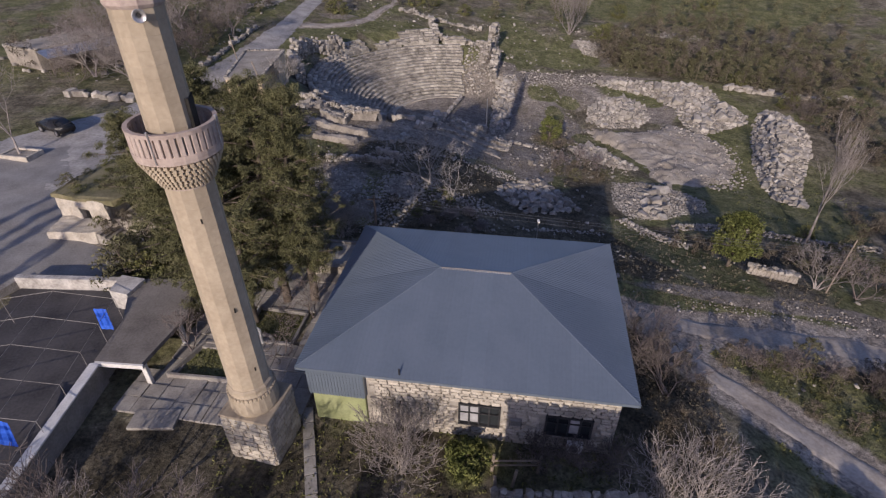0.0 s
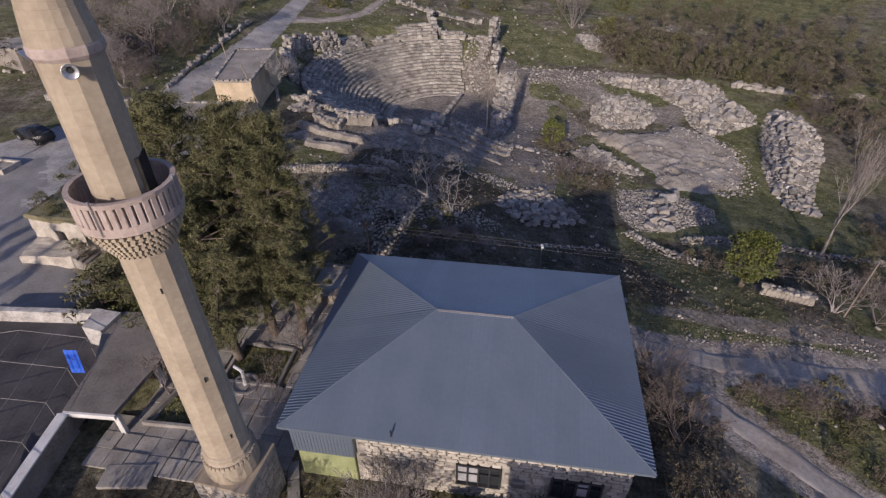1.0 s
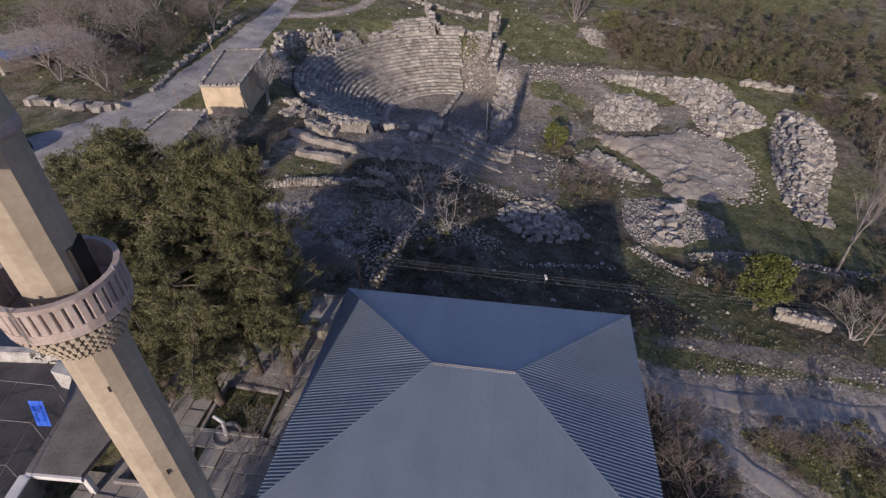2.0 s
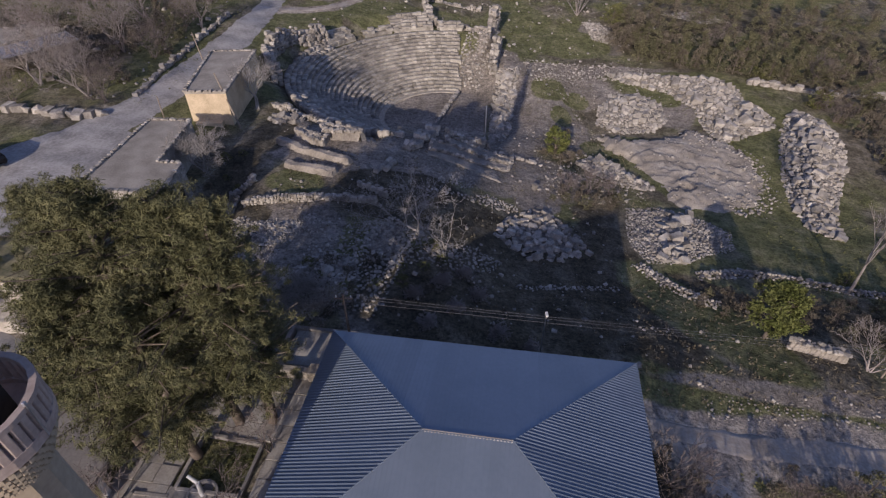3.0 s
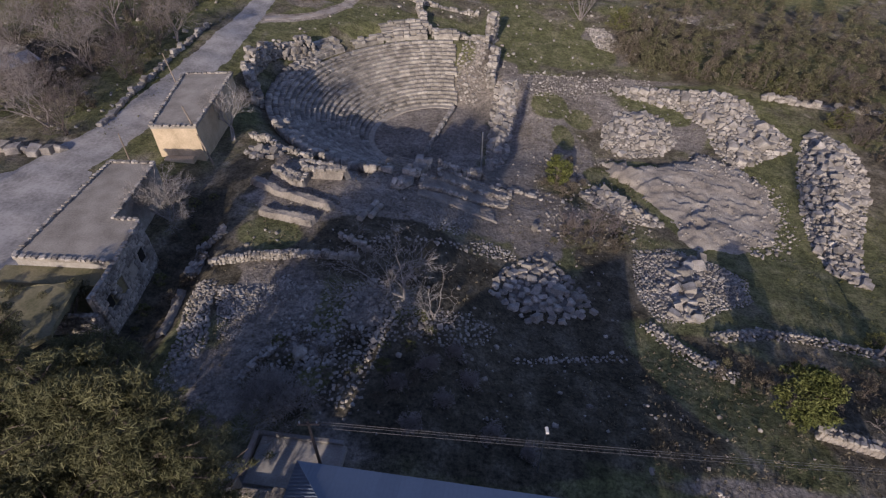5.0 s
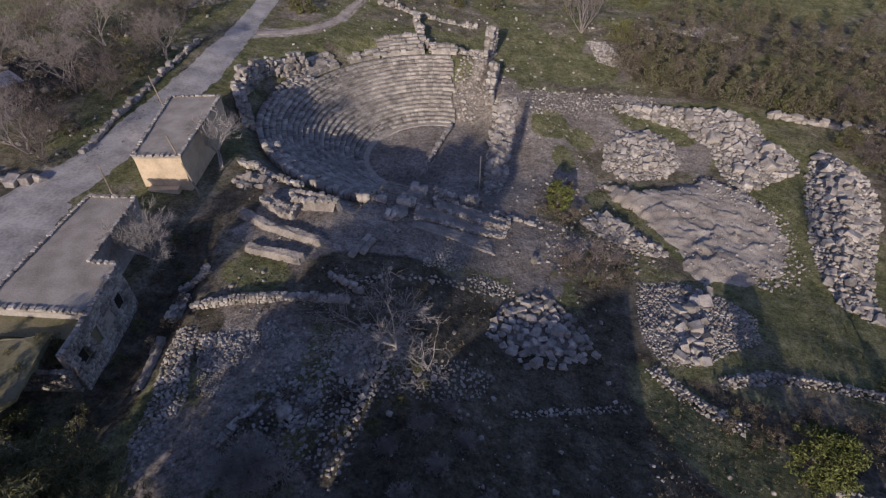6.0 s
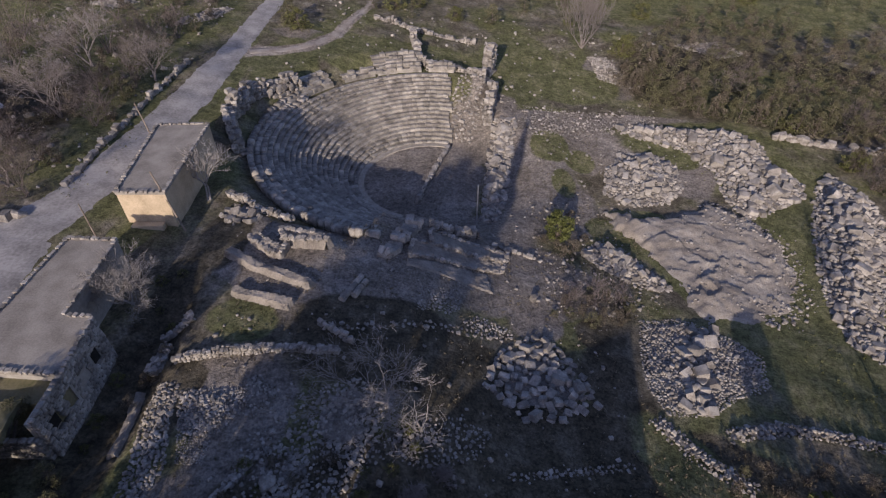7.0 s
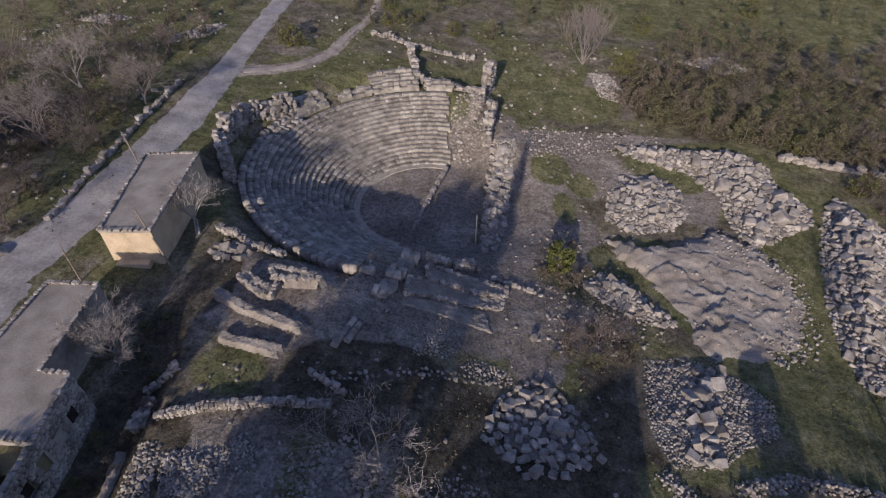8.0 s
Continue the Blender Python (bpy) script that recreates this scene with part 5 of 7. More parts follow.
def face_blocks(root, back, a, b, z0, z1, holes, seed, size=0.4):
    """Rough wall blocks on an outer face that runs from a to b (outer side to the right of that way)."""
    r = random.Random(seed)
    d = math.hypot(b[0] - a[0], b[1] - a[1])
    ang = math.atan2(b[1] - a[1], b[0] - a[0])
    mats, z = [], z0
    while z < z1:
        h, s = size * r.uniform(0.45, 0.6), 0.0
        while s < d:
            w = min(size * r.uniform(0.7, 1.5), d - s)
            if w > 0.1 and not any(p < s + w and s < q and u < z + h and z < v for p, q, u, v in holes):
                x, y = a[0] + (b[0] - a[0]) * (s + w / 2) / d, a[1] + (b[1] - a[1]) * (s + w / 2) / d
                mats.append(back @ Matrix.LocRotScale((x, y, z + h / 2), Euler((0, 0, ang)), (w * 0.98, 0.3 + r.uniform(0, 0.08), h * 0.98)))
            s += w
        z += h
    joined("wall_facing", mats, [SHAPES[9 + r.randrange(9)] for _ in mats], M_STONE_J, root)


def make_houses():
    h, m = flat_house("village_house", "small flat-roofed stone house with an ochre gable wall", [(-25.7, 63.2), (-21.5, 63.2), (-21.8, 75.6), (-27.0, 75.4)], 5.1, 1.5, M_PLASTER, 11)
    # added block standing in for a shadow shape at the gable foot
    part("bench_step", boxed(-1.2, 1.6, -6.9, -6.2, -0.4, 0.5, 0.05), M_PLASTER, h)
    h, m = flat_house("ruined_house", "ruined L-shaped stone house with a flat earth roof", [(-27.6, 45.2), (-20.4, 44.6), (-20.8, 49.2), (-22.8, 49.4), (-22.9, 57.2), (-26.8, 57.4)], 4.75, 1.3, M_MORTAR, 12)
    back = m.inverted()
    holes = [(1.0, 1.6, 2.4, 3.4), (2.6, 3.2, 2.4, 3.4), (4.2, 4.8, 2.4, 3.3), (5.8, 6.4, 2.4, 3.3)]
    face_blocks(h, back, (-20.4, 41.4), (-20.75, 49.1), -0.5, 4.6, holes, 13)
    part("wall_backing", boxed(-20.95, -20.62, 41.5, 44.7, -0.4, 4.4, m=back), M_MORTAR, h)
    for a, b, u, v in holes:
        y = 41.4 + (a + b) / 2
        part("window_opening", boxed(-0.3, -0.2, -0.32, 0.32, u, v, m=back @ Matrix.Translation((-20.35, y, 0))), M_DARK, h, "dark empty window opening")
    # collapsed front room: lower grassy roof, broken wall, bare beams
    lower = prism(bmesh.new(), [(-28.5, 43.6), (-20.6, 43.0), (-20.5, 44.7), (-28.5, 45.2)], 1.0, 4.0)
    bmesh.ops.transform(lower, matrix=back, verts=lower.verts)
    part("lower_roof", lower, M_WEEDROOF, h, "grassy lower roof edge")
    for k in range(7):
        x = -24.6 + k * 0.32
        part("beam", tube(bmesh.new(), back @ Vector((x, 43.5, 3.7)), back @ Vector((x + 0.25, 41.4, 2.6)), 0.09), M_WOOD, h, "bare fallen roof beam")
    face_blocks(h, back, (-24.0, 41.2), (-20.5, 41.3), -0.4, 3.2, [], 14)
    # distant house with a porch roof
    h, m = flat_house("roadside_house", "low flat-roofed house with a metal porch roof", [(-59, 74.5), (-53.2, 72.0), (-47, 80.5), (-53, 84)], 6.2, 3.2, M_EARTHWALL, 15, 1.2)
    back = m.inverted()
    p = bmesh.new()
    vs = [p.verts.new(back @ Vector(q)) for q in ((-53.0, 71.8, 6.0), (-46.8, 80.4, 6.0), (-44.6, 79.0, 5.4), (-50.8, 70.4, 5.4))]
    f = p.faces.new(vs)
    ex = bmesh.ops.extrude_face_region(p, geom=[f])
    bmesh.ops.translate(p, vec=(0, 0, 0.08), verts=[v for v in ex["geom"] if isinstance(v, bmesh.types.BMVert)])
    part("porch_roof", p, M_STEEL, h, "pale metal porch roof")
    for q in ((-50.8, 70.6), (-48.7, 73.4), (-46.6, 76.2), (-44.8, 79)):
        part("porch_post", tube(bmesh.new(), back @ Vector((*q, 2.2)), back @ Vector((*q, 5.4)), 0.07), M_WOOD, h)


make_houses()


def roughen(bm, amount):
    """Breaks up flat faces into worn, uneven stone."""
    bmesh.ops.subdivide_edges(bm, edges=list(bm.edges), cuts=7, use_grid_fill=True)
    for v in bm.verts:
        p = v.co * 1.7
        v.co += Vector((noise.noise(p), noise.noise(p + Vector((9, 0, 0))), noise.noise(p + Vector((0, 9, 0))))) * amount


def make_spring_ruin():
    """The old cistern front with a doorway, a landing and side steps."""
    root = thing("cistern_house", "overgrown old stone cistern with a doorway and side steps", "ruin", Matrix.Translation((-27.5, 35, 1.6)))
    back = root.matrix_basis.inverted()
    b = bmesh.new()
    for q in (([(-30.0, 36.2), (-27.9, 35.5), (-27.4, 37.6), (-29.6, 38.4)], 1.4, 4.4), ([(-27.0, 35.2), (-25.4, 34.8), (-25.0, 37.0), (-26.6, 37.5)], 1.4, 4.3), ([(-27.95, 35.52), (-26.95, 35.2), (-26.8, 36.2), (-27.7, 36.5)], 3.5, 4.35)):
        prism(b, q[0], q[1], q[2])
    bmesh.ops.transform(b, matrix=back, verts=b.verts)
    roughen(b, 0.16)
    part("front_wall", b, M_WALLSTONE, root, "pale rough stone front")
    part("doorway", boxed(-0.6, 0.6, 0, 0.1, 1.9, 3.6, m=back @ Matrix.Translation((-27.3, 36.2, 0)) @ Matrix.Rotation(radians(-17), 4, "Z")), M_DARK, root, "dark doorway")
    roof = prism(bmesh.new(), [(-30.2, 36.0), (-24.8, 34.7), (-21.5, 38.5), (-22, 43), (-28.6, 42)], 4.2, 4.5)
    bmesh.ops.transform(roof, matrix=back, verts=roof.verts)
    roughen(roof, 0.22)
    part("roof", roof, M_WEEDROOF, root, "grass-grown flat roof")
    land = prism(bmesh.new(), [(-29.6, 33.6), (-26.0, 33.4), (-25.0, 34.9), (-29.9, 36.2)], 1.2, 2.6)
    bmesh.ops.transform(land, matrix=back, verts=land.verts)
    roughen(land, 0.14)
    part("landing", land, M_WALLSTONE, root)
    for k in range(7):
        part("step", boxed(-0.17, 0.17, -0.7, 0.7, 1.1, 2.5 - k * 0.17, m=back @ Matrix.Translation((-25.6 + k * 0.33, 34.1 - k * 0.06, 0)) @ Matrix.Rotation(radians(-12), 4, "Z")), M_STONE, root)
    lowb = prism(bmesh.new(), [(-25.2, 35.0), (-21.4, 34.4), (-20.8, 36.5), (-24.6, 38)], 1.1, 2.9)
    bmesh.ops.transform(lowb, matrix=back, verts=lowb.verts)
    roughen(lowb, 0.16)
    part("side_wall", lowb, M_WALLSTONE, root)
    tub = tagged(part("stone_drum", lathe(bmesh.new(), [(0.5, 0), (0.55, 0.1), (0.55, 0.8), (0.5, 0.9)], 16), M_STONE, m=Matrix.Translation((-22.6, 32.7, ground(-22.6, 32.7)))), "pale round stone drum beside the steps", "stone drum")
    part("rim", lathe(bmesh.new(), [(0.5, 0.9), (0.5, 0.95), (0.4, 0.95), (0.4, 0.9)], 16), M_STONE, tub)


make_spring_ruin()


def make_court():
    """The sunken court with its hoop frame, the porch slab and the garden beds west of the hall."""
    g = ground
    wall = thing("court_wall", "grey concrete court wall with a pale coping", "wall", kind="structure")
    part("panel", boxed(-18.95, -18.6, 10, 20.3, 0.2, 2.72), M_CONCRETE, wall)
    part("coping", boxed(-19.05, -18.5, 10, 20.2, 2.72, 2.82, 0.02), M_WHITE, wall, "pale coping")
    part("court_end_wall", prism(bmesh.new(), [(-28.4, 28.0), (-20.6, 27.6), (-20.6, 28.0), (-28.4, 28.4)], 0.8, 2.6), M_LIMEWASH, wall, "weathered whitewashed end wall")
    part("court_side_wall", prism(bmesh.new(), [(-28.8, 28.4), (-28.4, 28.0), (-31.4, 21.5), (-31.8, 21.9)], 0.8, 2.3), M_STONE, wall)
    slab = thing("porch_slab", "flat concrete porch roof on white posts", "porch")
    p = [(-18.85, 20.3), (-16.2, 20.05), (-15.3, 24.0), (-16.2, 27.5), (-20.3, 27.5), (-18.9, 23.5)]
    part("slab", prism(bmesh.new(), p, 2.62, 2.86), M_ROOFSLAB, slab, "dusty concrete slab")
    part("edge", prism(bmesh.new(), [(-18.8, 20.18), (-16.1, 19.93), (-16.1, 20.06), (-18.8, 20.31)], 2.56, 2.84), M_WHITE, slab, "white slab edge")
    for x, y in ((-16.3, 20.3), (-15.6, 23.4), (-16.2, 27.0)):
        part("post", boxed(x - 0.13, x + 0.13, y - 0.13, y + 0.13, 0.5, 2.62, 0.02), M_WHITE, slab)
    part("back_wall", boxed(-18.95, -18.75, 20.3, 27.3, 0.5, 2.6), M_CONCRETE, slab)
    part("gable_block", prism(bmesh.new(), [(-20.9, 26.0), (-19.6, 25.6), (-19.2, 27.2), (-20.9, 27.6)], 0.8, 3.1), M_LIMEWASH, slab, "whitewashed brick block")
    fl = prism(bmesh.new(), [(-31, 12), (-18.9, 12), (-18.9, 20.4), (-20.4, 27.6), (-28.3, 28), (-31, 22)], 0.2, 1.72)
    tagged(part("court_floor", fl, M_COURT), "dark worn asphalt floor of the court", "floor", kind="structure")
    frame_ = thing("hoop_frame", "white steel pipe frame for an awning", "awning frame", Matrix.Translation((-22.6, 19.6, 1.7)))
    for k in range(6):
        y = -6 + k * 2.2
        off = -0.22 * k + 0.6
        bm = bmesh.new()
        for x0, z0, x1, z1 in ((-3.4, 0.0, -3.4, 1.9), (-3.4, 1.9, 0, 2.5), (0, 2.5, 3.4, 1.9), (3.4, 1.9, 3.4, 0.0)):
            tube(bm, (x0 + off, y, z0), (x1 + off, y, z1), 0.016)
        part("hoop", bm, M_CONCRETE, frame_)
    for x, z in ((-3.4, 1.9), (-1.7, 2.2), (0, 2.5), (1.7, 2.2), (3.4, 1.9)):
        part("rail", tube(bmesh.new(), (x + 0.6, -6, z), (x - 0.5, 5, z), 0.013), M_CONCRETE, frame_)
    for label, q in (("blue tarpaulin strip hung on the pipe frame", [(-20.42, 23.64, 3.6), (-19.69, 23.63, 3.6), (-18.94, 22.66, 2.97), (-19.65, 22.67, 2.97)]), ("blue tarpaulin bundled at the court edge", [(-21.6, 16.4, 3.0), (-20.7, 16.2, 2.95), (-19.7, 15.2, 2.6), (-20.7, 15.3, 2.65)])):
        bm = bmesh.new()
        n = 6
        grid = [[bm.verts.new(Vector(q[0]).lerp(Vector(q[1]), u / n).lerp(Vector(q[3]).lerp(Vector(q[2]), u / n), v / n) + Vector((0, 0, 0.02 * math.sin(u * 2.1) + 0.03 * math.cos(v * 2.7)))) for u in range(n + 1)] for v in range(n + 1)]
        for v in range(n):
            for u in range(n):
                bm.faces.new((grid[v][u], grid[v][u + 1], grid[v + 1][u + 1], grid[v + 1][u]))
        ex = bmesh.ops.extrude_face_region(bm, geom=list(bm.faces))
        bmesh.ops.translate(bm, vec=(0, 0, 0.015), verts=[v for v in ex["geom"] if isinstance(v, bmesh.types.BMVert)])
        tagged(part("tarpaulin", bm, M_BLUE), label, "tarpaulin")
    # paving of the side yard, slab by slab
    yard = thing("yard_paving", "worn concrete paving slabs of the mosque yard", "paving", kind="structure")
    beds = [[(-15.6, 20.8), (-12.0, 20.4), (-12.6, 23.2), (-14.4, 23.4)], [(-12.4, 23.6), (-9.2, 23.2), (-8.8, 26.0), (-12.0, 26.6)]]
    r = random.Random(77)
    field = [(-17.4, 18.6), (-10.6, 17.8), (-7.2, 18.4), (-5.6, 30.5), (-6.2, 32.2), (-11.5, 32), (-15.5, 30), (-15.8, 24)]
    sl = boxed(-0.49, 0.49, -0.49, 0.49, -0.1, 0.06, 0.015)
    me = bpy.data.meshes.new("slab")
    sl.to_mesh(me), sl.free()
    me.materials.append(M_PAVE)
    n = 0
    for i in range(-14, 14):
        for j in range(-14, 14):
            q = Matrix.Rotation(radians(-8.5), 4, "Z") @ Vector((i * 1.0, j * 1.0, 0)) + Vector((-11, 25, 0))
            if inside(q.x, q.y, field) and not any(inside(q.x, q.y, b) for b in beds) and n < 300:
                put("paving_slab", me, None, yard, "", Matrix.LocRotScale((q.x, q.y, rough_ground(q.x, q.y) + 0.08 + r.uniform(0, 0.015)), Euler((r.uniform(-0.01, 0.01), r.uniform(-0.01, 0.01), radians(-8.5))), (1, 1, 1)))
                n += 1
    for b in beds:
        bed = thing("garden_bed", "rectangular garden bed with a low concrete kerb", "garden bed", group="garden beds")
        for (x0, y0), (x1, y1) in zip(b, b[1:] + b[:1]):
            d = math.hypot(x1 - x0, y1 - y0)
            part("kerb", boxed(0, d, -0.09, 0.09, -0.2, 0.24, 0.015, m=Matrix.Translation((x0, y0, g(x0, y0))) @ Matrix.Rotation(math.atan2(y1 - y0, x1 - x0), 4, "Z")), M_PAVE, bed)
    path = thing("garden_path", "narrow concrete garden path beside the minaret", "path", kind="structure")
    for k in range(6):
        x, y = -7.2 + k * 0.24, 18.2 - k * 0.98
        part("path_slab", boxed(-0.28, 0.28, -0.48, 0.48, -0.2, 0.1, 0.01, m=Matrix.Translation((x, y, g(x, y))) @ Matrix.Rotation(radians(14), 4, "Z")), M_PAVE, path)
    fount = thing("standpipe", "white bent standpipe over a small round basin", "fountain", Matrix.Translation((-11.0, 23.3, g(-11.0, 23.3))))
    bm = bmesh.new()
    tube(bm, (0, 0, 0), (0, 0.1, 1.15), 0.13, 0.1, 10), tube(bm, (0, 0.1, 1.15), (-0.5, 0.35, 1.3), 0.09, 0.09, 10)
    part("pipe", bm, M_WHITE, fount)
    part("basin", lathe(bmesh.new(), [(0.75, 0), (0.75, 0.3), (0.65, 0.3), (0.6, 0.12)], 18), M_CONCRETE, fount)
    gate = thing("yard_gate", "small roofed stone gate of the yard", "gate", pose(-9.2, 30.6, g(-9.2, 30.6), 0, 0, -8))
    part("pier", boxed(-0.5, 0.4, -0.4, 0.4, -0.3, 1.6, 0.05), M_EARTHWALL, gate, "pale stone pier")
    part("pier", boxed(2.1, 2.7, -0.4, 0.4, -0.3, 0.9, 0.05), M_EARTHWALL, gate)
    part("low_wall", boxed(0.4, 2.1, -0.25, 0.25, -0.3, 0.7, 0.05), M_EARTHWALL, gate)
    part("capstone", boxed(-0.6, 0.5, -0.5, 0.5, 1.6, 1.75, 0.04), M_CONCRETE, gate)
    part("terrace", boxed(0.2, 5.0, 0.6, 3.3, -0.4, 0.3, 0.02), M_PAVE, gate, "flat grey concrete terrace behind the gate")
    part("terrace_wall", boxed(0.0, 4.8, 3.3, 3.55, -0.4, 0.45, 0.03), M_CONCRETE, gate)
    part("terrace_side", boxed(-0.3, 0.0, 1.0, 3.5, -0.4, 0.45, 0.03), M_PINK, gate, "reddish low side wall")
    grille = bmesh.new()
    for k in range(6):
        tube(grille, (-1.6 + k * 0.18, 0, 0), (-1.6 + k * 0.18, 0, 1.4), 0.02)
    tube(grille, (-1.65, 0, 1.35), (-0.6, 0, 1.35), 0.025), tube(grille, (-1.65, 0, 0.1), (-0.6, 0, 0.1), 0.025)
    part("grille", grille, M_BLACK, gate, "dark iron grille")
    low = thing("porch_step", "broken concrete step slab in the lower garden", "step", kind="structure")
    part("slab", boxed(-16.2, -13.8, 17.2, 18.4, 0.6, 1.25, 0.03, m=Matrix.Rotation(0, 4, "Z")), M_PAVE, low)


M_COURT = material("dark_asphalt", (0.045, 0.043, 0.048), (0.10, 0.095, 0.10), 0.5, 7, bump=0.3)
make_court()


# ---- poles and wires ----
def pole(name, label, x, y, h, rad, mat, lean=(0, 0), cat="pole", arm=False):
    root = thing(name, label, cat, Matrix.Translation((x, y, ground(x, y) - 0.2)), "utility poles")
    part("shaft", tube(bmesh.new(), (0, 0, 0), (lean[0], lean[1], h), rad, rad * 0.7, 8), mat, root)
    if not arm:
        return root
    part("crossarm", boxed(-0.5, 0.5, -0.05, 0.05, -0.06, 0.06, m=Matrix.Translation((lean[0], lean[1], h - 0.3))), mat, root)
    for k in (-0.4, 0, 0.4):
        part("insulator", tube(bmesh.new(), (lean[0] + k, lean[1], h - 0.24), (lean[0] + k, lean[1], h - 0.1), 0.035), M_WHITE, root)
    return root


pole("utility_pole", "dark wooden utility pole behind the hall", -4.7, 31.4, 6.0, 0.1, M_BARK, arm=True)
pole("utility_pole", "grey steel pole at the stage end", 6.1, 73.6, 5.6, 0.09, M_STEEL)
pole("utility_pole", "leaning wooden pole beside the flat house", -20.6, 62.6, 5.6, 0.1, M_WOOD, (-1.8, 1.2))
pole("utility_pole", "slim pole on the road edge", -28.6, 76.5, 5.0, 0.08, M_WOOD, (-0.7, 0.2))
pole("utility_pole", "slim pole between the two flat roofs", -27.2, 60.6, 4.0, 0.07, M_WOOD)
lean = thing("leaning_pole", "pale leaning wooden post in the scrub", "post", Matrix.Translation((30.9, 33.8, ground(30.9, 33.8))))
part("shaft", tube(bmesh.new(), (0, 0, -0.3), (1.3, 1.0, 4.6), 0.07, 0.05, 7), M_WOOD, lean)
lamp = thing("yard_lamp", "small white lamp head on a thin pole", "lamp", Matrix.Translation((6.7, 32.6, ground(6.7, 32.6))))
part("pole", tube(bmesh.new(), (0, 0, 0), (0, 0, 4.3), 0.04), M_STEEL, lamp)
part("head", boxed(-0.08, 0.08, -0.28, 0.1, 4.28, 4.42, 0.03), M_WHITE, lamp)


def wire(a, b, sag):
    bm = bmesh.new()
    a, b, n = Vector(a), Vector(b), 14
    pts = [a.lerp(b, k / n) - Vector((0, 0, 4 * sag * (k / n) * (1 - k / n))) for k in range(n + 1)]
    side = (b - a).cross(Vector((0, 0, 1))).normalized() * 0.007
    rings = [[bm.verts.new(p + q) for q in (side, Vector((0, 0, 0.007)), -side, Vector((0, 0, -0.007)))] for p in pts]
    for u, v in zip(rings, rings[1:]):
        for k in range(4):
            bm.faces.new((u[k], u[(k + 1) % 4], v[(k + 1) % 4], v[k]))
    bm.faces.new(rings[0]), bm.faces.new(rings[-1])
    tagged(part("overhead_wire", bm, M_WIRE), "thin grey overhead wire behind the hall", "wire", "overhead wires")


for k, dz in enumerate((0, -0.2, -0.5)):
    wire((-4.7, 31.4, 6.75 + dz), (40, 30.6, 1.2 + dz), 0.25)


# ---- car and planter by the street ----
def make_car():
    car = thing("car", "dark parked car seen from behind on the street", "car", pose(-40.3, 53.0, ground(-40.3, 53.0) + 0.08, 0, 0, -28))
    bm = bmesh.new()
    prof = [(-2.1, 0.35), (-2.15, 0.8), (-1.9, 1.0), (-1.1, 1.08), (-0.45, 1.5), (1.0, 1.55), (1.75, 1.1), (2.1, 0.95), (2.15, 0.4)]
    sides = [[bm.verts.new((x, s * (0.82 if z < 1.2 else 0.64), z)) for x, z in prof] for s in (-1, 1)]
    n = len(prof)
    for i in range(n):
        bm.faces.new((sides[0][i], sides[0][(i + 1) % n], sides[1][(i + 1) % n], sides[1][i]))
    bm.faces.new(sides[0][::-1]), bm.faces.new(sides[1])
    bmesh.ops.bevel(bm, geom=list(bm.edges), offset=0.06, segments=2, affect="EDGES")
    part("body", bm, M_CAR, car, smooth=True)
    for s in (-1, 1):
        part("side_window", boxed(-0.5, 1.1, -0.02, 0.02, 1.13, 1.42, 0.01, m=Matrix.Translation((0, s * 0.735, 0)) @ Matrix.Rotation(s * 0.45, 4, "X") @ Matrix.Translation((0, 0, -0.02))), M_GLASS, car)
        for x in (-1.35, 1.35):
            wh = part("wheel", lathe(bmesh.new(), [(0.2, -0.1), (0.33, -0.1), (0.35, -0.06), (0.35, 0.06), (0.33, 0.1), (0.2, 0.1)], 18), M_BLACK, car, "", Matrix.Translation((x, s * 0.78, 0.35)) @ Matrix.Rotation(math.pi / 2, 4, "X"))
            part("rim", lathe(bmesh.new(), [(0.2, -0.105), (0.2, 0.105), (0.08, 0.115)], 12), M_STEEL, wh)
    for y in (-0.6, 0.6):
        part("tail_light", boxed(-2.17, -2.1, y - 0.12, y + 0.12, 0.72, 0.86, 0.01), M_PINK, car)
    pl = thing("planter", "low pale stone planter box in the street", "planter", pose(-40.3, 47.2, ground(-40.3, 47.2) + 0.05, 0, 0, -12))
    for q in ((-1.6, 1.6, -1.0, -0.75), (-1.6, 1.6, 0.75, 1.0), (-1.6, -1.35, -0.75, 0.75), (1.35, 1.6, -0.75, 0.75)):
        part("kerb", boxed(*q, -0.3, 0.45, 0.03), M_WALLSTONE, pl)
    part("soil", boxed(-1.35, 1.35, -0.75, 0.75, -0.3, 0.3), M_SOIL, pl)


make_car()


# ---- plants ----
def tubes_mesh(segs, n=5):
    """Tapered tubes, one for each (a, b, ra, rb), as one mesh."""
    a, b = np.array([s[0] for s in segs]), np.array([s[1] for s in segs])
    ra, rb = np.array([s[2] for s in segs]), np.array([s[3] for s in segs])
    d = b - a
    d /= np.linalg.norm(d, axis=1, keepdims=True) + 1e-9
    up = np.where(np.abs(d[:, 2:3]) > 0.9, (1.0, 0, 0), (0, 0, 1.0))
    u = np.cross(d, up)
    u /= np.linalg.norm(u, axis=1, keepdims=True)
    v = np.cross(d, u)
    ang = np.arange(n) * 2 * math.pi / n
    ring = u[:, None] * np.cos(ang)[None, :, None] + v[:, None] * np.sin(ang)[None, :, None]
    vs = np.concatenate([a[:, None] + ring * ra[:, None, None], b[:, None] + ring * rb[:, None, None]], 1).reshape(-1, 3)
    base = np.arange(len(segs))[:, None] * 2 * n
    i = np.arange(n)
    f = np.stack([base + i, base + (i + 1) % n, base + n + (i + 1) % n, base + n + i], -1).reshape(-1, 4)
    return vs, f


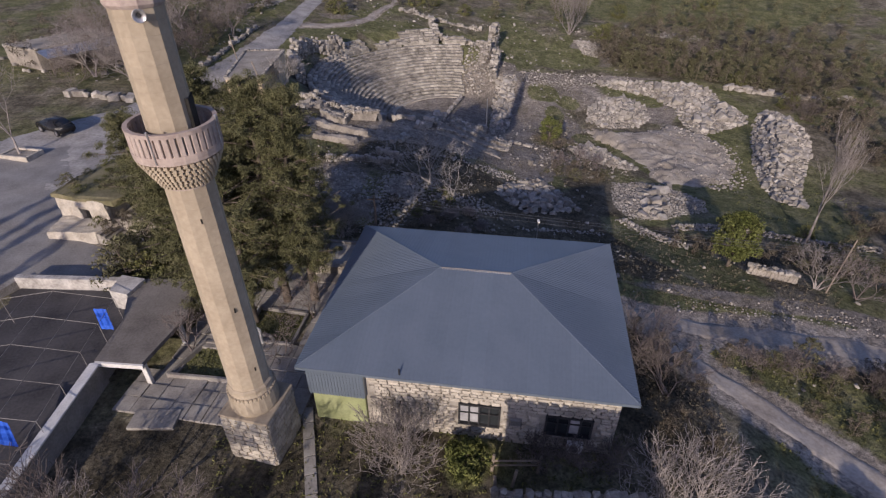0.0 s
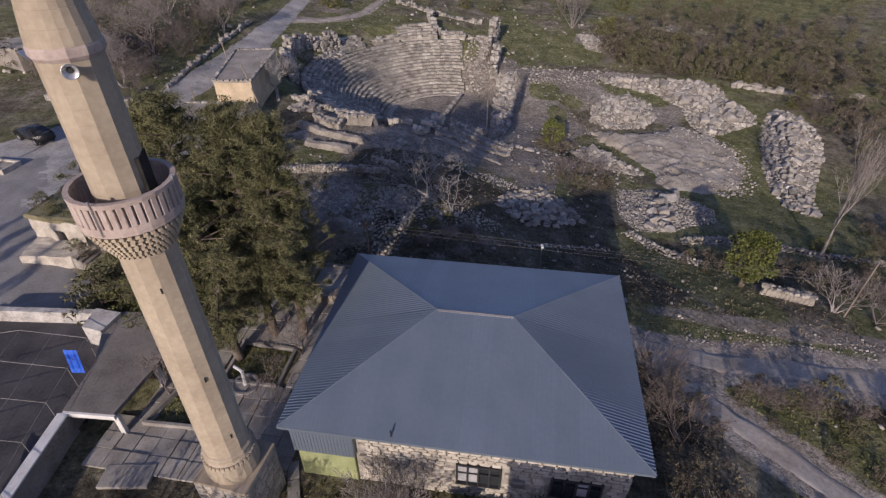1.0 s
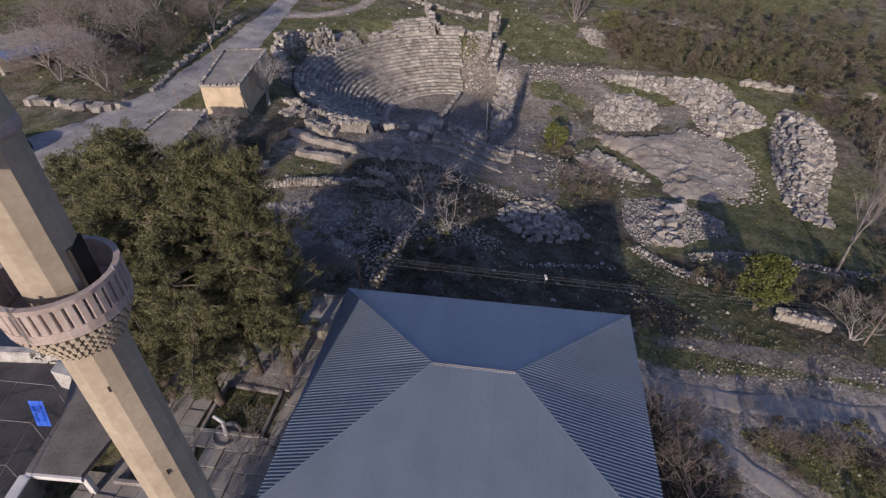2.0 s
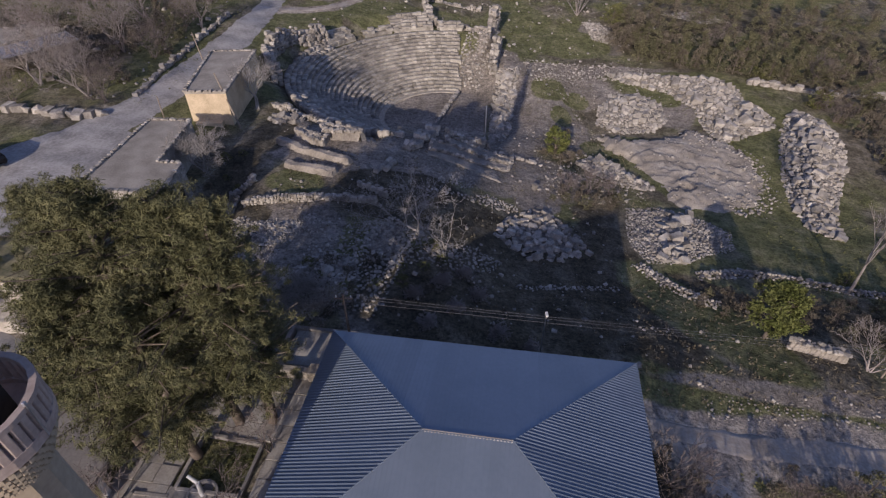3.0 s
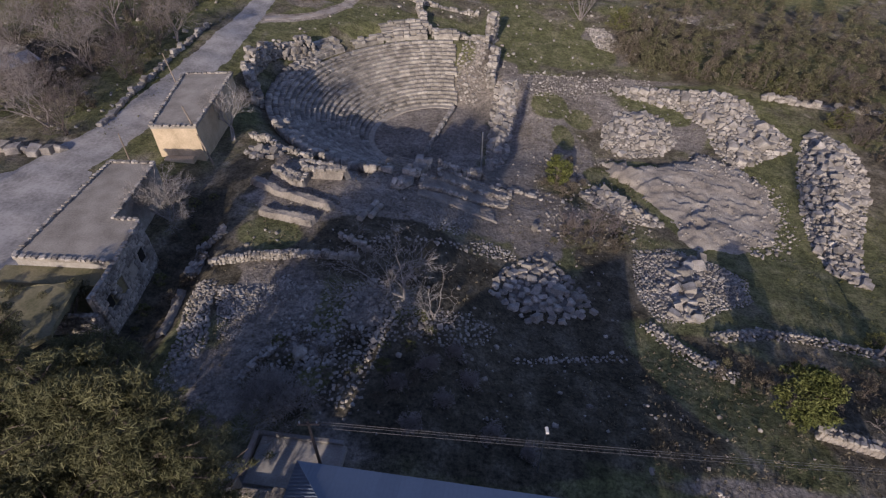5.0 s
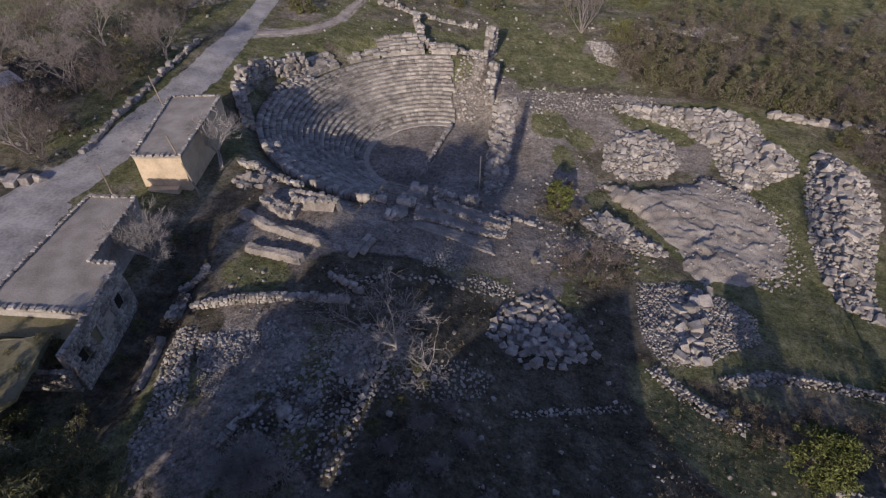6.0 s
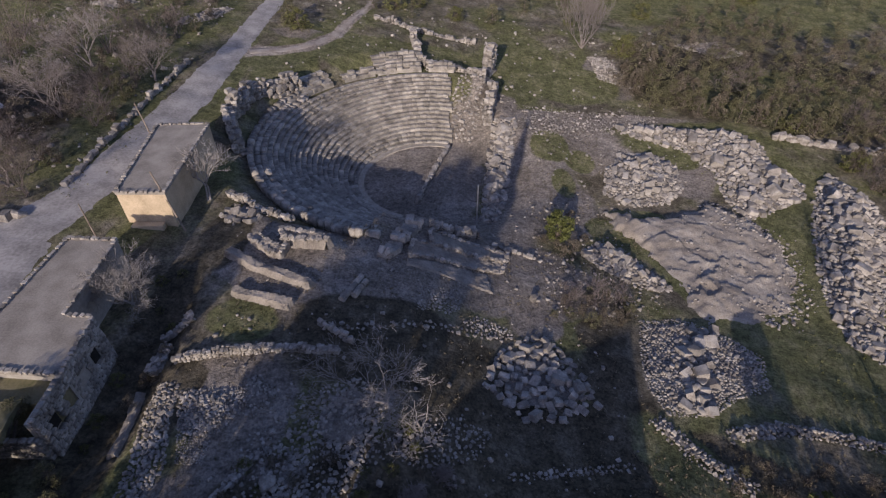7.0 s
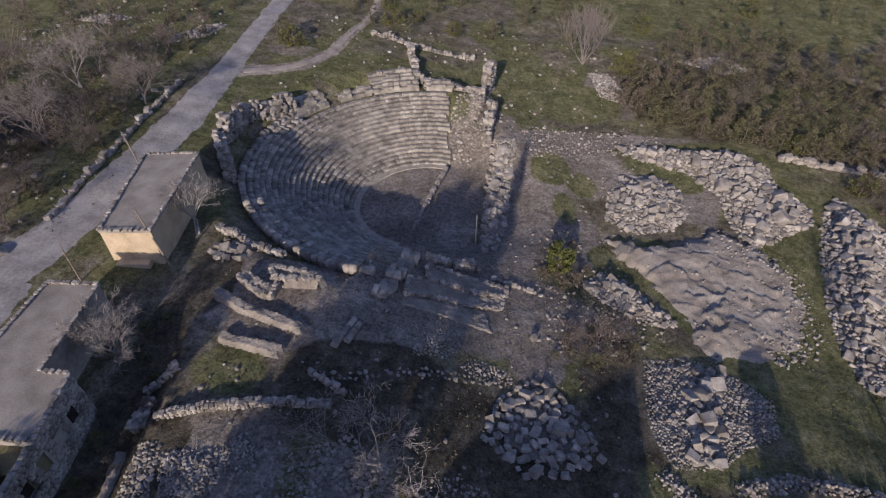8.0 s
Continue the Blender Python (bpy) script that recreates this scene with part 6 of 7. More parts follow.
def branches(r, start, way, length, rad, depth, out, spread=0.6, upward=0.1, kids=3):
    p, d, n = Vector(start), Vector(way).normalized(), 3
    for k in range(n):
        d = (d + Vector((r.gauss(0, 0.16), r.gauss(0, 0.16), r.gauss(0, 0.12) + upward * 0.3))).normalized()
        q = p + d * (length / n)
        r0, r1 = rad * (1 - 0.28 * k / n * 1.6), rad * (1 - 0.28 * (k + 1) / n * 1.6)
        out.append((tuple(p), tuple(q), r0, r1))
        if depth > 0 and k > 0:
            for _ in range(kids if k == n - 1 else max(1, kids - 1)):
                side = Vector((r.gauss(0, 1), r.gauss(0, 1), r.gauss(0, 0.5))).normalized()
                branches(r, q, d + side * spread * r.uniform(0.7, 1.4) + Vector((0, 0, upward)), length * r.uniform(0.5, 0.75), r1 * 0.6, depth - 1, out, spread, upward, kids)
        p = q


def leaf_cloud(r, centres, sizes, per, leaf, slim=0.42):
    """Small leaves round clump centres: (n, 3) verts and quads."""
    rng = np.random.default_rng(r.randrange(10**6))
    c = np.repeat(np.asarray(centres, float), per, 0)
    s = np.repeat(np.asarray(sizes, float), per)[:, None]
    n = len(c)
    off = rng.normal(size=(n, 3))
    off /= np.linalg.norm(off, axis=1, keepdims=True)
    off *= rng.uniform(0.35, 1.0, (n, 1)) * s
    off[:, 2] *= 0.7
    p = c + off
    u = rng.normal(size=(n, 3))
    u /= np.linalg.norm(u, axis=1, keepdims=True)
    w = np.cross(u, rng.normal(size=(n, 3)))
    w /= np.linalg.norm(w, axis=1, keepdims=True)
    l = leaf * rng.uniform(0.6, 1.4, (n, 1))
    u, w = u * l, w * l * slim
    vs = np.stack([p - u, p + w, p + u, p - w], 1).reshape(-1, 3)
    return vs, np.arange(n * 4).reshape(-1, 4)


def bare_tree(name, label, x, y, h, seed, depth=4, mat=None, spread=0.65, trunk=0.12, kids=3, stems=1, category="bare tree", upward=0.12, low=0.35):
    r = random.Random(seed)
    root = thing(name, label, category, Matrix.Translation((x, y, ground(x, y) - 0.1)), "bare trees")
    segs, twigs = [], []
    for s in range(stems):
        way = Vector((r.gauss(0, 0.12 + 0.3 * (stems > 1)), r.gauss(0, 0.12 + 0.3 * (stems > 1)), 1)).normalized()
        p = Vector((r.uniform(-0.2, 0.2) * (stems > 1), r.uniform(-0.2, 0.2) * (stems > 1), 0))
        n = 4
        for k in range(n):
            q = p + way * h * low / n + Vector((r.gauss(0, 0.04), r.gauss(0, 0.04), 0)) * h * 0.1
            segs.append((tuple(p), tuple(q), trunk * (1 - 0.12 * k), trunk * (1 - 0.12 * (k + 1))))
            p = q
        for b in range(kids + 1):
            side = Vector((r.gauss(0, 1), r.gauss(0, 1), 0.2)).normalized()
            branches(r, p, way + side * spread, h * r.uniform(0.26, 0.4), trunk * 0.42, depth - 1, twigs, spread, upward, kids)
    v, f = tubes_mesh(segs, 8)
    put("trunk", mesh_np("trunk", v, f), mat or M_TWIG, root, smooth=True)
    v, f = tubes_mesh([(a, b, max(p, 0.011), max(q, 0.008)) for a, b, p, q in twigs], 3)
    put("crown", mesh_np("crown", v, f), mat or M_TWIG, root)
    return root


def leafy_tree(name, label, x, y, h, wide, seed, mat, leaf=0.14, clumps=60, per=70, trunk=0.16, base=0.25, category="tree", twiggy=True, group="", flat=1.0):
    r = random.Random(seed)
    root = thing(name, label, category, Matrix.Translation((x, y, ground(x, y) - 0.1)), group)
    segs = [((0, 0, 0), (0.05, 0, h * 0.5), trunk, trunk * 0.7), ((0.05, 0, h * 0.5), (0, 0.05, h * 0.85), trunk * 0.7, trunk * 0.25)]
    cs, ss = [], []
    for k in range(clumps):
        f = r.uniform(base, 1.0)
        bulge = math.sin(math.pi * min(1, (f - base) / (1 - base) * 0.85 + 0.15)) ** 0.6
        a = r.uniform(0, 2 * math.pi)
        d = wide * bulge * math.sqrt(r.uniform(0.15, 1.0)) * r.uniform(0.75, 1.15)
        p = (d * math.cos(a), d * math.sin(a), h * f * flat)
        cs.append(p), ss.append(wide * r.uniform(0.16, 0.32))
        if twiggy and r.random() < 0.6:
            segs.append(((0, 0, h * max(0.15, f * 0.7)), p, trunk * 0.3, trunk * 0.08))
    v, f = tubes_mesh(segs, 6)
    put("trunk", mesh_np("trunk", v, f), M_BARK, root, smooth=True)
    v, f = leaf_cloud(r, cs, ss, per, leaf)
    put("crown", mesh_np("crown", v, f), mat, root)
    return root


def pine(x, y, h, wide, seed, label="large dark green pine with bare lower limbs"):
    r = random.Random(seed)
    root = thing("pine_tree", label, "pine tree", Matrix.Translation((x, y, ground(x, y) - 0.1)), "pines")
    segs, p = [], Vector((0, 0, 0))
    n = 8
    for k in range(n):
        q = Vector((r.gauss(0, 0.12), r.gauss(0, 0.12), h * 0.95 * (k + 1) / n))
        segs.append((tuple(p), tuple(q), 0.3 * (1 - 0.1 * k), 0.3 * (1 - 0.1 * (k + 1))))
        p = q
    cs, ss, limbs = [], [], []
    levels = int(h * 1.7)
    for k in range(levels):
        f = 0.22 + 0.78 * k / (levels - 1)
        reach = wide * (1.0 if f < 0.7 else 1 - (f - 0.7) / 0.36) * r.uniform(0.65, 1.2) * (0.65 + 0.35 * ease(f, 0.22, 0.4))
        for b in range(r.randint(4, 6)):
            a = r.uniform(0, 2 * math.pi)
            out = reach * r.uniform(0.6, 1.2)
            tip = Vector((out * math.cos(a), out * math.sin(a), h * f + out * r.uniform(-0.1, 0.3)))
            start = Vector((0, 0, h * f * 0.97))
            limbs.append((tuple(start), tuple(tip + (tip - start) * 0.08), 0.055, 0.016))
            for c in range(7):
                t = r.uniform(0.3, 1.05)
                spot = start.lerp(tip, t) + Vector((r.gauss(0, 0.34), r.gauss(0, 0.34), r.gauss(0, 0.14)))
                cs.append(tuple(spot)), ss.append(r.uniform(0.18, 0.46))
    v, f = tubes_mesh(segs + limbs, 7)
    put("trunk", mesh_np("trunk", v, f), M_BARK, root, smooth=True)
    v, f = leaf_cloud(r, cs, ss, 72, 0.12, 0.12)
    put("crown", mesh_np("crown", v, f), M_PINE, root)
    return root


for k, (x, y, h, w) in enumerate(((-10.4, 27.4, 14.8, 2.9), (-13.0, 27.2, 15.2, 3.0), (-12.0, 25.4, 11.4, 2.5), (-8.6, 27.4, 14.2, 2.0), (-14.6, 25.6, 11.6, 2.3), (-11.6, 30.0, 12.6, 2.6), (-14.6, 28.0, 14.2, 2.5), (-22.4, 35.4, 9.6, 2.2), (-17.5, 31.2, 5.0, 1.9))):
    pine(x, y, h, w, 500 + k)

leafy_tree("green_tree", "round bright green tree beside the wall stub", 24.6, 37.6, 5.4, 1.95, 601, M_GREEN, 0.11, 110, 90)
leafy_tree("green_shrub", "fresh yellow-green shrub among the ruins", 14.6, 70.2, 3.6, 1.7, 602, M_GREEN, 0.12, 60, 60, base=0.1)
bare_tree("bare_tree", "pale bare fig tree in the shaded ruins", -1.2, 45.2, 7.2, 611, stems=2, trunk=0.13, kids=3, depth=4, spread=0.95, low=0.2, upward=0.05, mat=M_FIG)
bare_tree("bare_tree", "pale bare tree among the fallen stones", 0.7, 43.9, 5.0, 612, stems=3, trunk=0.08, kids=2, depth=4, spread=0.95, low=0.15, mat=M_FIG)
bare_tree("bare_tree", "small pale bare tree behind the flat house", -20.2, 67.6, 5.8, 613, stems=2, trunk=0.13, spread=0.85, mat=M_FIG, low=0.25)
bare_tree("bare_tree", "bare tree in the yard of the ruined house", -21.2, 53.4, 5.0, 614, stems=4, trunk=0.09, spread=0.9, mat=M_FIG, low=0.2)
bare_tree("bare_bush", "grey leafless bush beside the pale soil", 16.4, 60.4, 3.0, 615, stems=6, trunk=0.05, mat=M_TWIG_D, kids=2, depth=4)
bare_tree("bare_bush", "grey leafless bush among the weeds", 13.6, 59.6, 2.4, 616, stems=6, trunk=0.05, mat=M_TWIG_D, kids=2, depth=4)
bare_tree("bare_bush", "brown leafless thicket beside the soil heap", 19.2, 61.2, 2.4, 617, stems=6, trunk=0.05, mat=M_TWIG_D, kids=2, depth=4)
bare_tree("bare_tree", "tall bare grey-violet tree on the slope", 26.6, 119, 9.0, 618, stems=14, trunk=0.07, mat=M_TWIG, spread=0.3, upward=0.5, depth=3)
bare_tree("poplar", "slender leafless poplar on the meadow edge", 36.8, 45.4, 11, 619, trunk=0.16, spread=0.28, upward=0.6, kids=3, low=0.3, category="poplar")
bare_tree("bare_bush", "thorny grey bush beside the wall stub", 30.5, 34.5, 3.4, 620, stems=7, trunk=0.05, kids=2, depth=4)
bare_tree("bare_bush", "tangled grey bush under the pole", 33.5, 33.5, 3.6, 621, stems=7, trunk=0.05, mat=M_TWIG_D, kids=2, depth=4)
for k, (x, y, h) in enumerate(((-38.6, 67.6, 8.0), (-40.4, 80.6, 8.0), (-33.8, 90.4, 6.5), (-49.0, 83.0, 8.5), (-43.4, 94.0, 8.0), (-45.5, 70.5, 7.5))):
    bare_tree("bare_tree", "spreading bare tree on the roadside bank", x, y, h, 670 + k, stems=3, trunk=0.14, kids=3, depth=4, spread=0.85, low=0.22, upward=0.06)
bare_tree("bare_tree", "bare tree in the street planter", -40.4, 47.2, 8.5, 626, trunk=0.13, kids=3, depth=4, low=0.25)
bare_tree("bare_bush", "grey leafless bush before the hall front", -2.1, 15.0, 4.0, 627, stems=18, trunk=0.035, kids=2, depth=4, low=0.2)
bare_tree("bare_bush", "grey leafless bush below the hall corner", 9.4, 12.4, 4.2, 628, stems=8, trunk=0.05, kids=2, depth=4)
bare_tree("bare_bush", "grey leafless bush below the hall corner", 11.4, 13.0, 4.0, 629, stems=8, trunk=0.05, kids=2, depth=4)
for k, (x, y) in enumerate(((4.4, 15.6), (6.2, 15.4), (8.0, 15.2))):
    bare_tree("bare_bush", "low brown bush in the shade of the hall yard", x, y, 1.9, 690 + k, stems=9, trunk=0.03, mat=M_TWIG_D, kids=2, depth=4, spread=0.8, low=0.2)
for k, (x, y, h) in enumerate(((19.6, 24.4, 1.8), (22.2, 24.2, 2.0), (24.6, 23.6, 1.9), (27.2, 23.0, 2.2), (29.8, 22.2, 2.2))):
    bare_tree("bare_bush", "tangled brown bush between the path and the lane", x, y, h, 710 + k, stems=10, trunk=0.03, mat=M_TWIG_D, kids=2, depth=4, spread=0.9, low=0.15)
for k, (x, y, h) in enumerate(((-1.4, 37.4, 1.2), (0.6, 39.2, 1.3), (1.6, 36.6, 1.1), (3.2, 38.6, 1.2), (-0.4, 34.8, 1.1), (4.4, 34.6, 1.2), (6.4, 33.6, 1.0), (2.4, 40.8, 1.2))):
    bare_tree("bare_bush", "low grey brushwood in the shade of the hall", x, y, h, 720 + k, stems=14, trunk=0.02, kids=2, depth=4, spread=1.1, low=0.15, upward=0.0)
bare_tree("bare_bush", "brown leafless bush beside the lane", 12.6, 20.5, 3.6, 630, stems=7, trunk=0.05, mat=M_TWIG_D, kids=2, depth=4)
bare_tree("bare_bush", "brown leafless bush beside the hall", 12.4, 24.5, 3.2, 631, stems=7, trunk=0.05, mat=M_TWIG_D, kids=2, depth=4)
bare_tree("bare_bush", "grey thicket below the court wall", -20, 11.4, 3.2, 632, stems=8, trunk=0.05, kids=2, depth=4)
bare_tree("bare_bush", "grey thicket below the court wall", -16.5, 11.8, 2.8, 633, stems=8, trunk=0.05, kids=2, depth=4)
bare_tree("bare_tree", "pale bare tree at the yard gate", -8.0, 35.2, 4.2, 634, stems=6, trunk=0.06, spread=1.0, low=0.2, upward=0.0, mat=M_FIG)


for k, (x, y, h) in enumerate(((-8.3, 25.6, 3.4), (-9.4, 22.4, 3.0), (-15.0, 22.6, 3.2))):
    bare_tree("bare_tree", "thin leafless tree over the yard paving", x, y, h, 650 + k, stems=3, trunk=0.05, mat=M_TWIG_D, kids=2, depth=4, spread=0.9, low=0.3)
for k, (x, y, h) in enumerate(((-47, 75, 7), (-51, 90, 7.5), (-43, 98, 6.5), (-56, 101, 8), (-39, 86, 6), (-47, 110, 7))):
    bare_tree("bare_tree", "brown bare tree in the rough pasture", x, y, h, 660 + k, stems=4, trunk=0.09, mat=M_TWIG_D, kids=2, depth=4, spread=0.7)

# brown thickets of the pasture and the far slope: two shapes, repeated
TWIGGY = [bare_tree("bare_bush", "leafless brown bush in the rough pasture", 0, 0, 4.6, 680 + k, stems=7, trunk=0.05, mat=M_TWIG_D, kids=2, depth=4, spread=0.8, low=0.15) for k in range(2)]
_r = random.Random(685)
for x, y in ((-36, 66), (-38, 72), (-36, 79), (-41, 80), (-35.4, 88), (-45, 88), (-39, 94), (-48, 97), (-36, 104), (-42, 106), (-52, 82), (-54, 92), (-46, 66), (-50, 72), (-34.5, 113), (-41.5, 73), (-37.5, 84), (-44, 77), (-48, 78), (-53, 99), (-40, 100), (-57, 88), (58, 104), (64, 99), (52, 110), (70, 96), (46, 104), (60, 94), (57, 82), (48, 116)):
    c = copy_thing(_r.choice(TWIGGY), Matrix.Identity(4))
    s = _r.uniform(0.7, 1.25)
    c.matrix_basis = Matrix.LocRotScale((x, y, ground(x, y) - 0.15), Euler((0, 0, _r.uniform(0, 6.28))), (s, s, s))
    if x > 0:
        c["label"] = "leafless brown bush among the far scrub"
for k in TWIGGY:
    for o in list(k.children_recursive) + [k]:
        bpy.data.objects.remove(o)


# shrubs of the slopes: a few shapes, repeated
def shrub_kinds():
    out = []
    for k, (mat, h, w) in enumerate(((M_OLIVE, 2.8, 1.4), (M_BROWN, 3.4, 1.3), (M_OLIVE, 4.4, 1.25), (M_WEED, 2.0, 1.5), (M_BROWN, 2.2, 1.7))):
        out.append(leafy_tree("shrub", ("rounded olive-green scrub bush on the slope", "brownish winter scrub bush on the slope", "tall olive-green scrub bush on the slope", "green broadleaf bush on the slope", "low brown scrub bush on the slope")[k], 0, 0, h, w, 700 + k, mat, 0.09, 44, 34, 0.06, base=0.08, category="shrub", group="scrub bushes"))
    return out


KINDS = shrub_kinds()


def shrubs(poly, gap, seed, pick, lo=0.7, hi=1.3, most=200, lift=0.0):
    r = random.Random(seed)
    for x, y in scatter(r, poly, gap, most=most):
        s = r.uniform(lo, hi)
        c = copy_thing(KINDS[r.choice(pick)], Matrix.Identity(4))
        c.matrix_basis = Matrix.LocRotScale((x, y, ground(x, y) - 0.15 + lift), Euler((0, 0, r.uniform(0, 6.28))), (s, s, s * r.uniform(0.8, 1.2)))


def far_scrub(label, polys, mat, seed, lo=0.8, hi=1.4, leaf=0.15):
    """Dense scrub too far off to pick apart."""
    r = random.Random(seed)
    cs, ss = [], []
    for poly, gap, most in polys:
        for x, y in scatter(r, poly, gap, most=most):
            s = r.uniform(lo, hi)
            z = ground(x, y)
            for _ in range(16):
                a, d, f = r.uniform(0, 6.28), r.uniform(0, 1) ** 0.5, r.uniform(0.1, 1)
                w = 1.3 * s * math.sin(math.pi * (0.25 + 0.7 * f)) * d
                cs.append((x + w * math.cos(a), y + w * math.sin(a), z + 3.6 * s * f)), ss.append(0.5 * s)
    v, f = leaf_cloud(r, cs, ss, 40, leaf * 0.72)
    tagged(put("scrub", mesh_np("scrub", v, f), mat), label, "scrub", kind="stuff")


THICKET = [(29, 107), (34, 99.5), (44, 96.5), (52, 93.5), (62, 91), (78, 90), (86, 100), (84, 120), (62, 132), (46, 130), (38, 122)]
shrubs([(29, 107), (34, 99.5), (44, 96.5), (52, 93.5), (62, 91), (66, 95), (48, 101), (36, 110)], 2.2, 801, (0, 1, 1, 2, 2, 2), 0.8, 1.4, 80)
far_scrub("dense olive-brown scrub covering the far slope", ((THICKET, 3.4, 95), ([(40, 135), (90, 125), (110, 170), (40, 175)], 6.0, 50), ([(-60, 125), (-30, 128), (-28, 175), (-60, 175)], 7, 35)), M_OLIVE, 820)
far_scrub("brown winter scrub covering the far slope", ((THICKET, 3.8, 70), ([(-60, 72), (-38, 72), (-36, 125), (-60, 125)], 5.0, 60), ([(60, 50), (80, 50), (84, 88), (62, 88)], 3.4, 80)), M_BROWN, 821)
shrubs([(55, 88), (58, 76), (54, 66), (62, 66), (66, 88)], 2.8, 802, (0, 1, 1, 4), 0.7, 1.2, 30)
shrubs([(46, 52), (38, 42), (34, 36), (40, 30), (60, 30), (60, 52)], 2.6, 803, (1, 4, 4, 0), 0.5, 1.0, 60)
shrubs([(-42, 70), (-35, 72), (-34, 100), (-32, 125), (-40, 125)], 4.5, 804, (0, 1, 4, 4), 0.5, 1.0, 24)
shrubs([(-20, 116), (-16, 112), (-15, 135), (-20, 170), (10, 170), (40, 170), (36, 128), (20, 124), (5, 122), (-9, 124)], 5.5, 806, (0, 1, 2, 3, 3), 0.7, 1.4, 40)
shrubs([(-29.8, 36.8), (-25, 35.6), (-21.5, 40), (-22, 43), (-28.4, 41.6)], 1.2, 808, (0, 0, 3), 0.35, 0.7, 36, 2.3)
shrubs([(-26.6, 34.6), (-24.4, 33.6), (-21.4, 34.2), (-21.0, 36.4), (-24.6, 36)], 1.1, 818, (0, 3, 4), 0.3, 0.6, 16, 0.9)
shrubs([(-24, 33), (-20, 32), (-17, 36), (-20, 40), (-23, 38)], 1.5, 809, (0, 3), 0.4, 0.8, 16)
shrubs([(-22.5, 29.5), (-19.5, 28), (-18.5, 30.5), (-20.5, 32.5), (-22.5, 32)], 1.5, 815, (0, 0, 3), 0.9, 1.5, 9)
shrubs([(16, 24.5), (20, 22), (27, 17), (32, 22), (30, 25), (24, 25), (20, 26.0)], 2.0, 810, (1, 4, 0), 0.3, 0.75, 26)
shrubs([(11, 27.5), (10.5, 18), (14, 17), (15.5, 22), (13.4, 26)], 1.6, 811, (1, 4, 4), 0.3, 0.6, 24)
shrubs([(12, 58), (15, 61.5), (20, 62), (21, 60), (15, 57)], 1.4, 812, (1, 4, 0), 0.35, 0.6, 18)
shrubs([(12, 69), (14, 73.5), (17, 73), (18, 70.5), (15, 67)], 1.5, 813, (1, 4), 0.3, 0.7, 14)
shrubs([(20, 42), (24, 44), (33, 44), (40, 42.6), (33, 38), (24, 40)], 1.8, 814, (1, 4, 0), 0.3, 0.6, 26)
shrubs([(-11, 36), (-9.4, 41), (-4.6, 41.6), (0, 44), (2, 41), (-3, 35.6)], 1.5, 816, (4, 4, 3), 0.2, 0.42, 22)
shrubs([(-18.9, 42), (-17.2, 48), (-18.6, 58), (-20, 58), (-20.2, 50), (-20, 42)], 1.6, 817, (4, 3), 0.22, 0.45, 18)
for x, y, s, k in ((-20.4, 112.5, 1.5, 3), (-22, 114, 1.3, 0), (-6, 126, 1.6, 3), (41, 134, 1.4, 3), (66, 144, 1.6, 3), (33, 117, 1.5, 3), (34.5, 119.5, 1.3, 3), (52, 95, 1.2, 3), (37.5, 46.8, 0.7, 3), (56.5, 86, 1.4, 3)):
    c = copy_thing(KINDS[k], Matrix.Identity(4))
    c.matrix_basis = Matrix.LocRotScale((x, y, ground(x, y) - 0.15), Euler((0, 0, x)), (s, s, s))
for k in KINDS:
    for o in list(k.children_recursive) + [k]:
        bpy.data.objects.remove(o)

bare_tree("bare_tree", "tall bare tree in the lower garden", -14.6, 9.4, 6.4, 640, stems=2, trunk=0.13, kids=3, mat=M_TWIG_D)
bare_tree("bare_tree", "bare tree in the lower garden", -11.6, 8.6, 5.4, 641, stems=2, trunk=0.12, kids=3, mat=M_TWIG_D)
for k, (x, y) in enumerate(((-43.2, 6), (-41.3, 6.4), (-39.6, 6.8), (-37.0, 5.0))):
    leafy_tree("cypress", "tall narrow cypress beside the street", x, y, 16.5, 0.55, 910 + k, M_PINE, 0.12, 130, 60, 0.14, base=0.06, group="street cypresses", category="cypress")

# house and trees behind the viewpoint, whose shade lies on the hall front and the lane
flat_house("neighbour_house", "plain stone neighbour house south of the hall", [(-0.2, 1.0), (5.6, 0.2), (6.0, 7.0), (0.3, 7.8)], 7.2, 0.0, M_MORTAR, 16)
leafy_tree("green_shrub", "low grassy green shrub before the hall wall", 1.0, 15.4, 1.3, 1.15, 605, M_GREEN, 0.1, 60, 60, 0.04, base=0.02)
for k, (x, y, h, w) in enumerate(((-7.0, 2.0, 5.2, 1.9), (-12.6, 2.8, 4.8, 2.0), (12.8, 5.0, 4.4, 1.9), (15.2, 4.0, 4.6, 1.9), (17.6, 2.8, 4.8, 1.9))):
    leafy_tree("orchard_tree", "leafy evergreen tree in the garden south of the hall", x, y, h, w, 900 + k, M_OLIVE, 0.16, 60, 60, group="orchard trees")


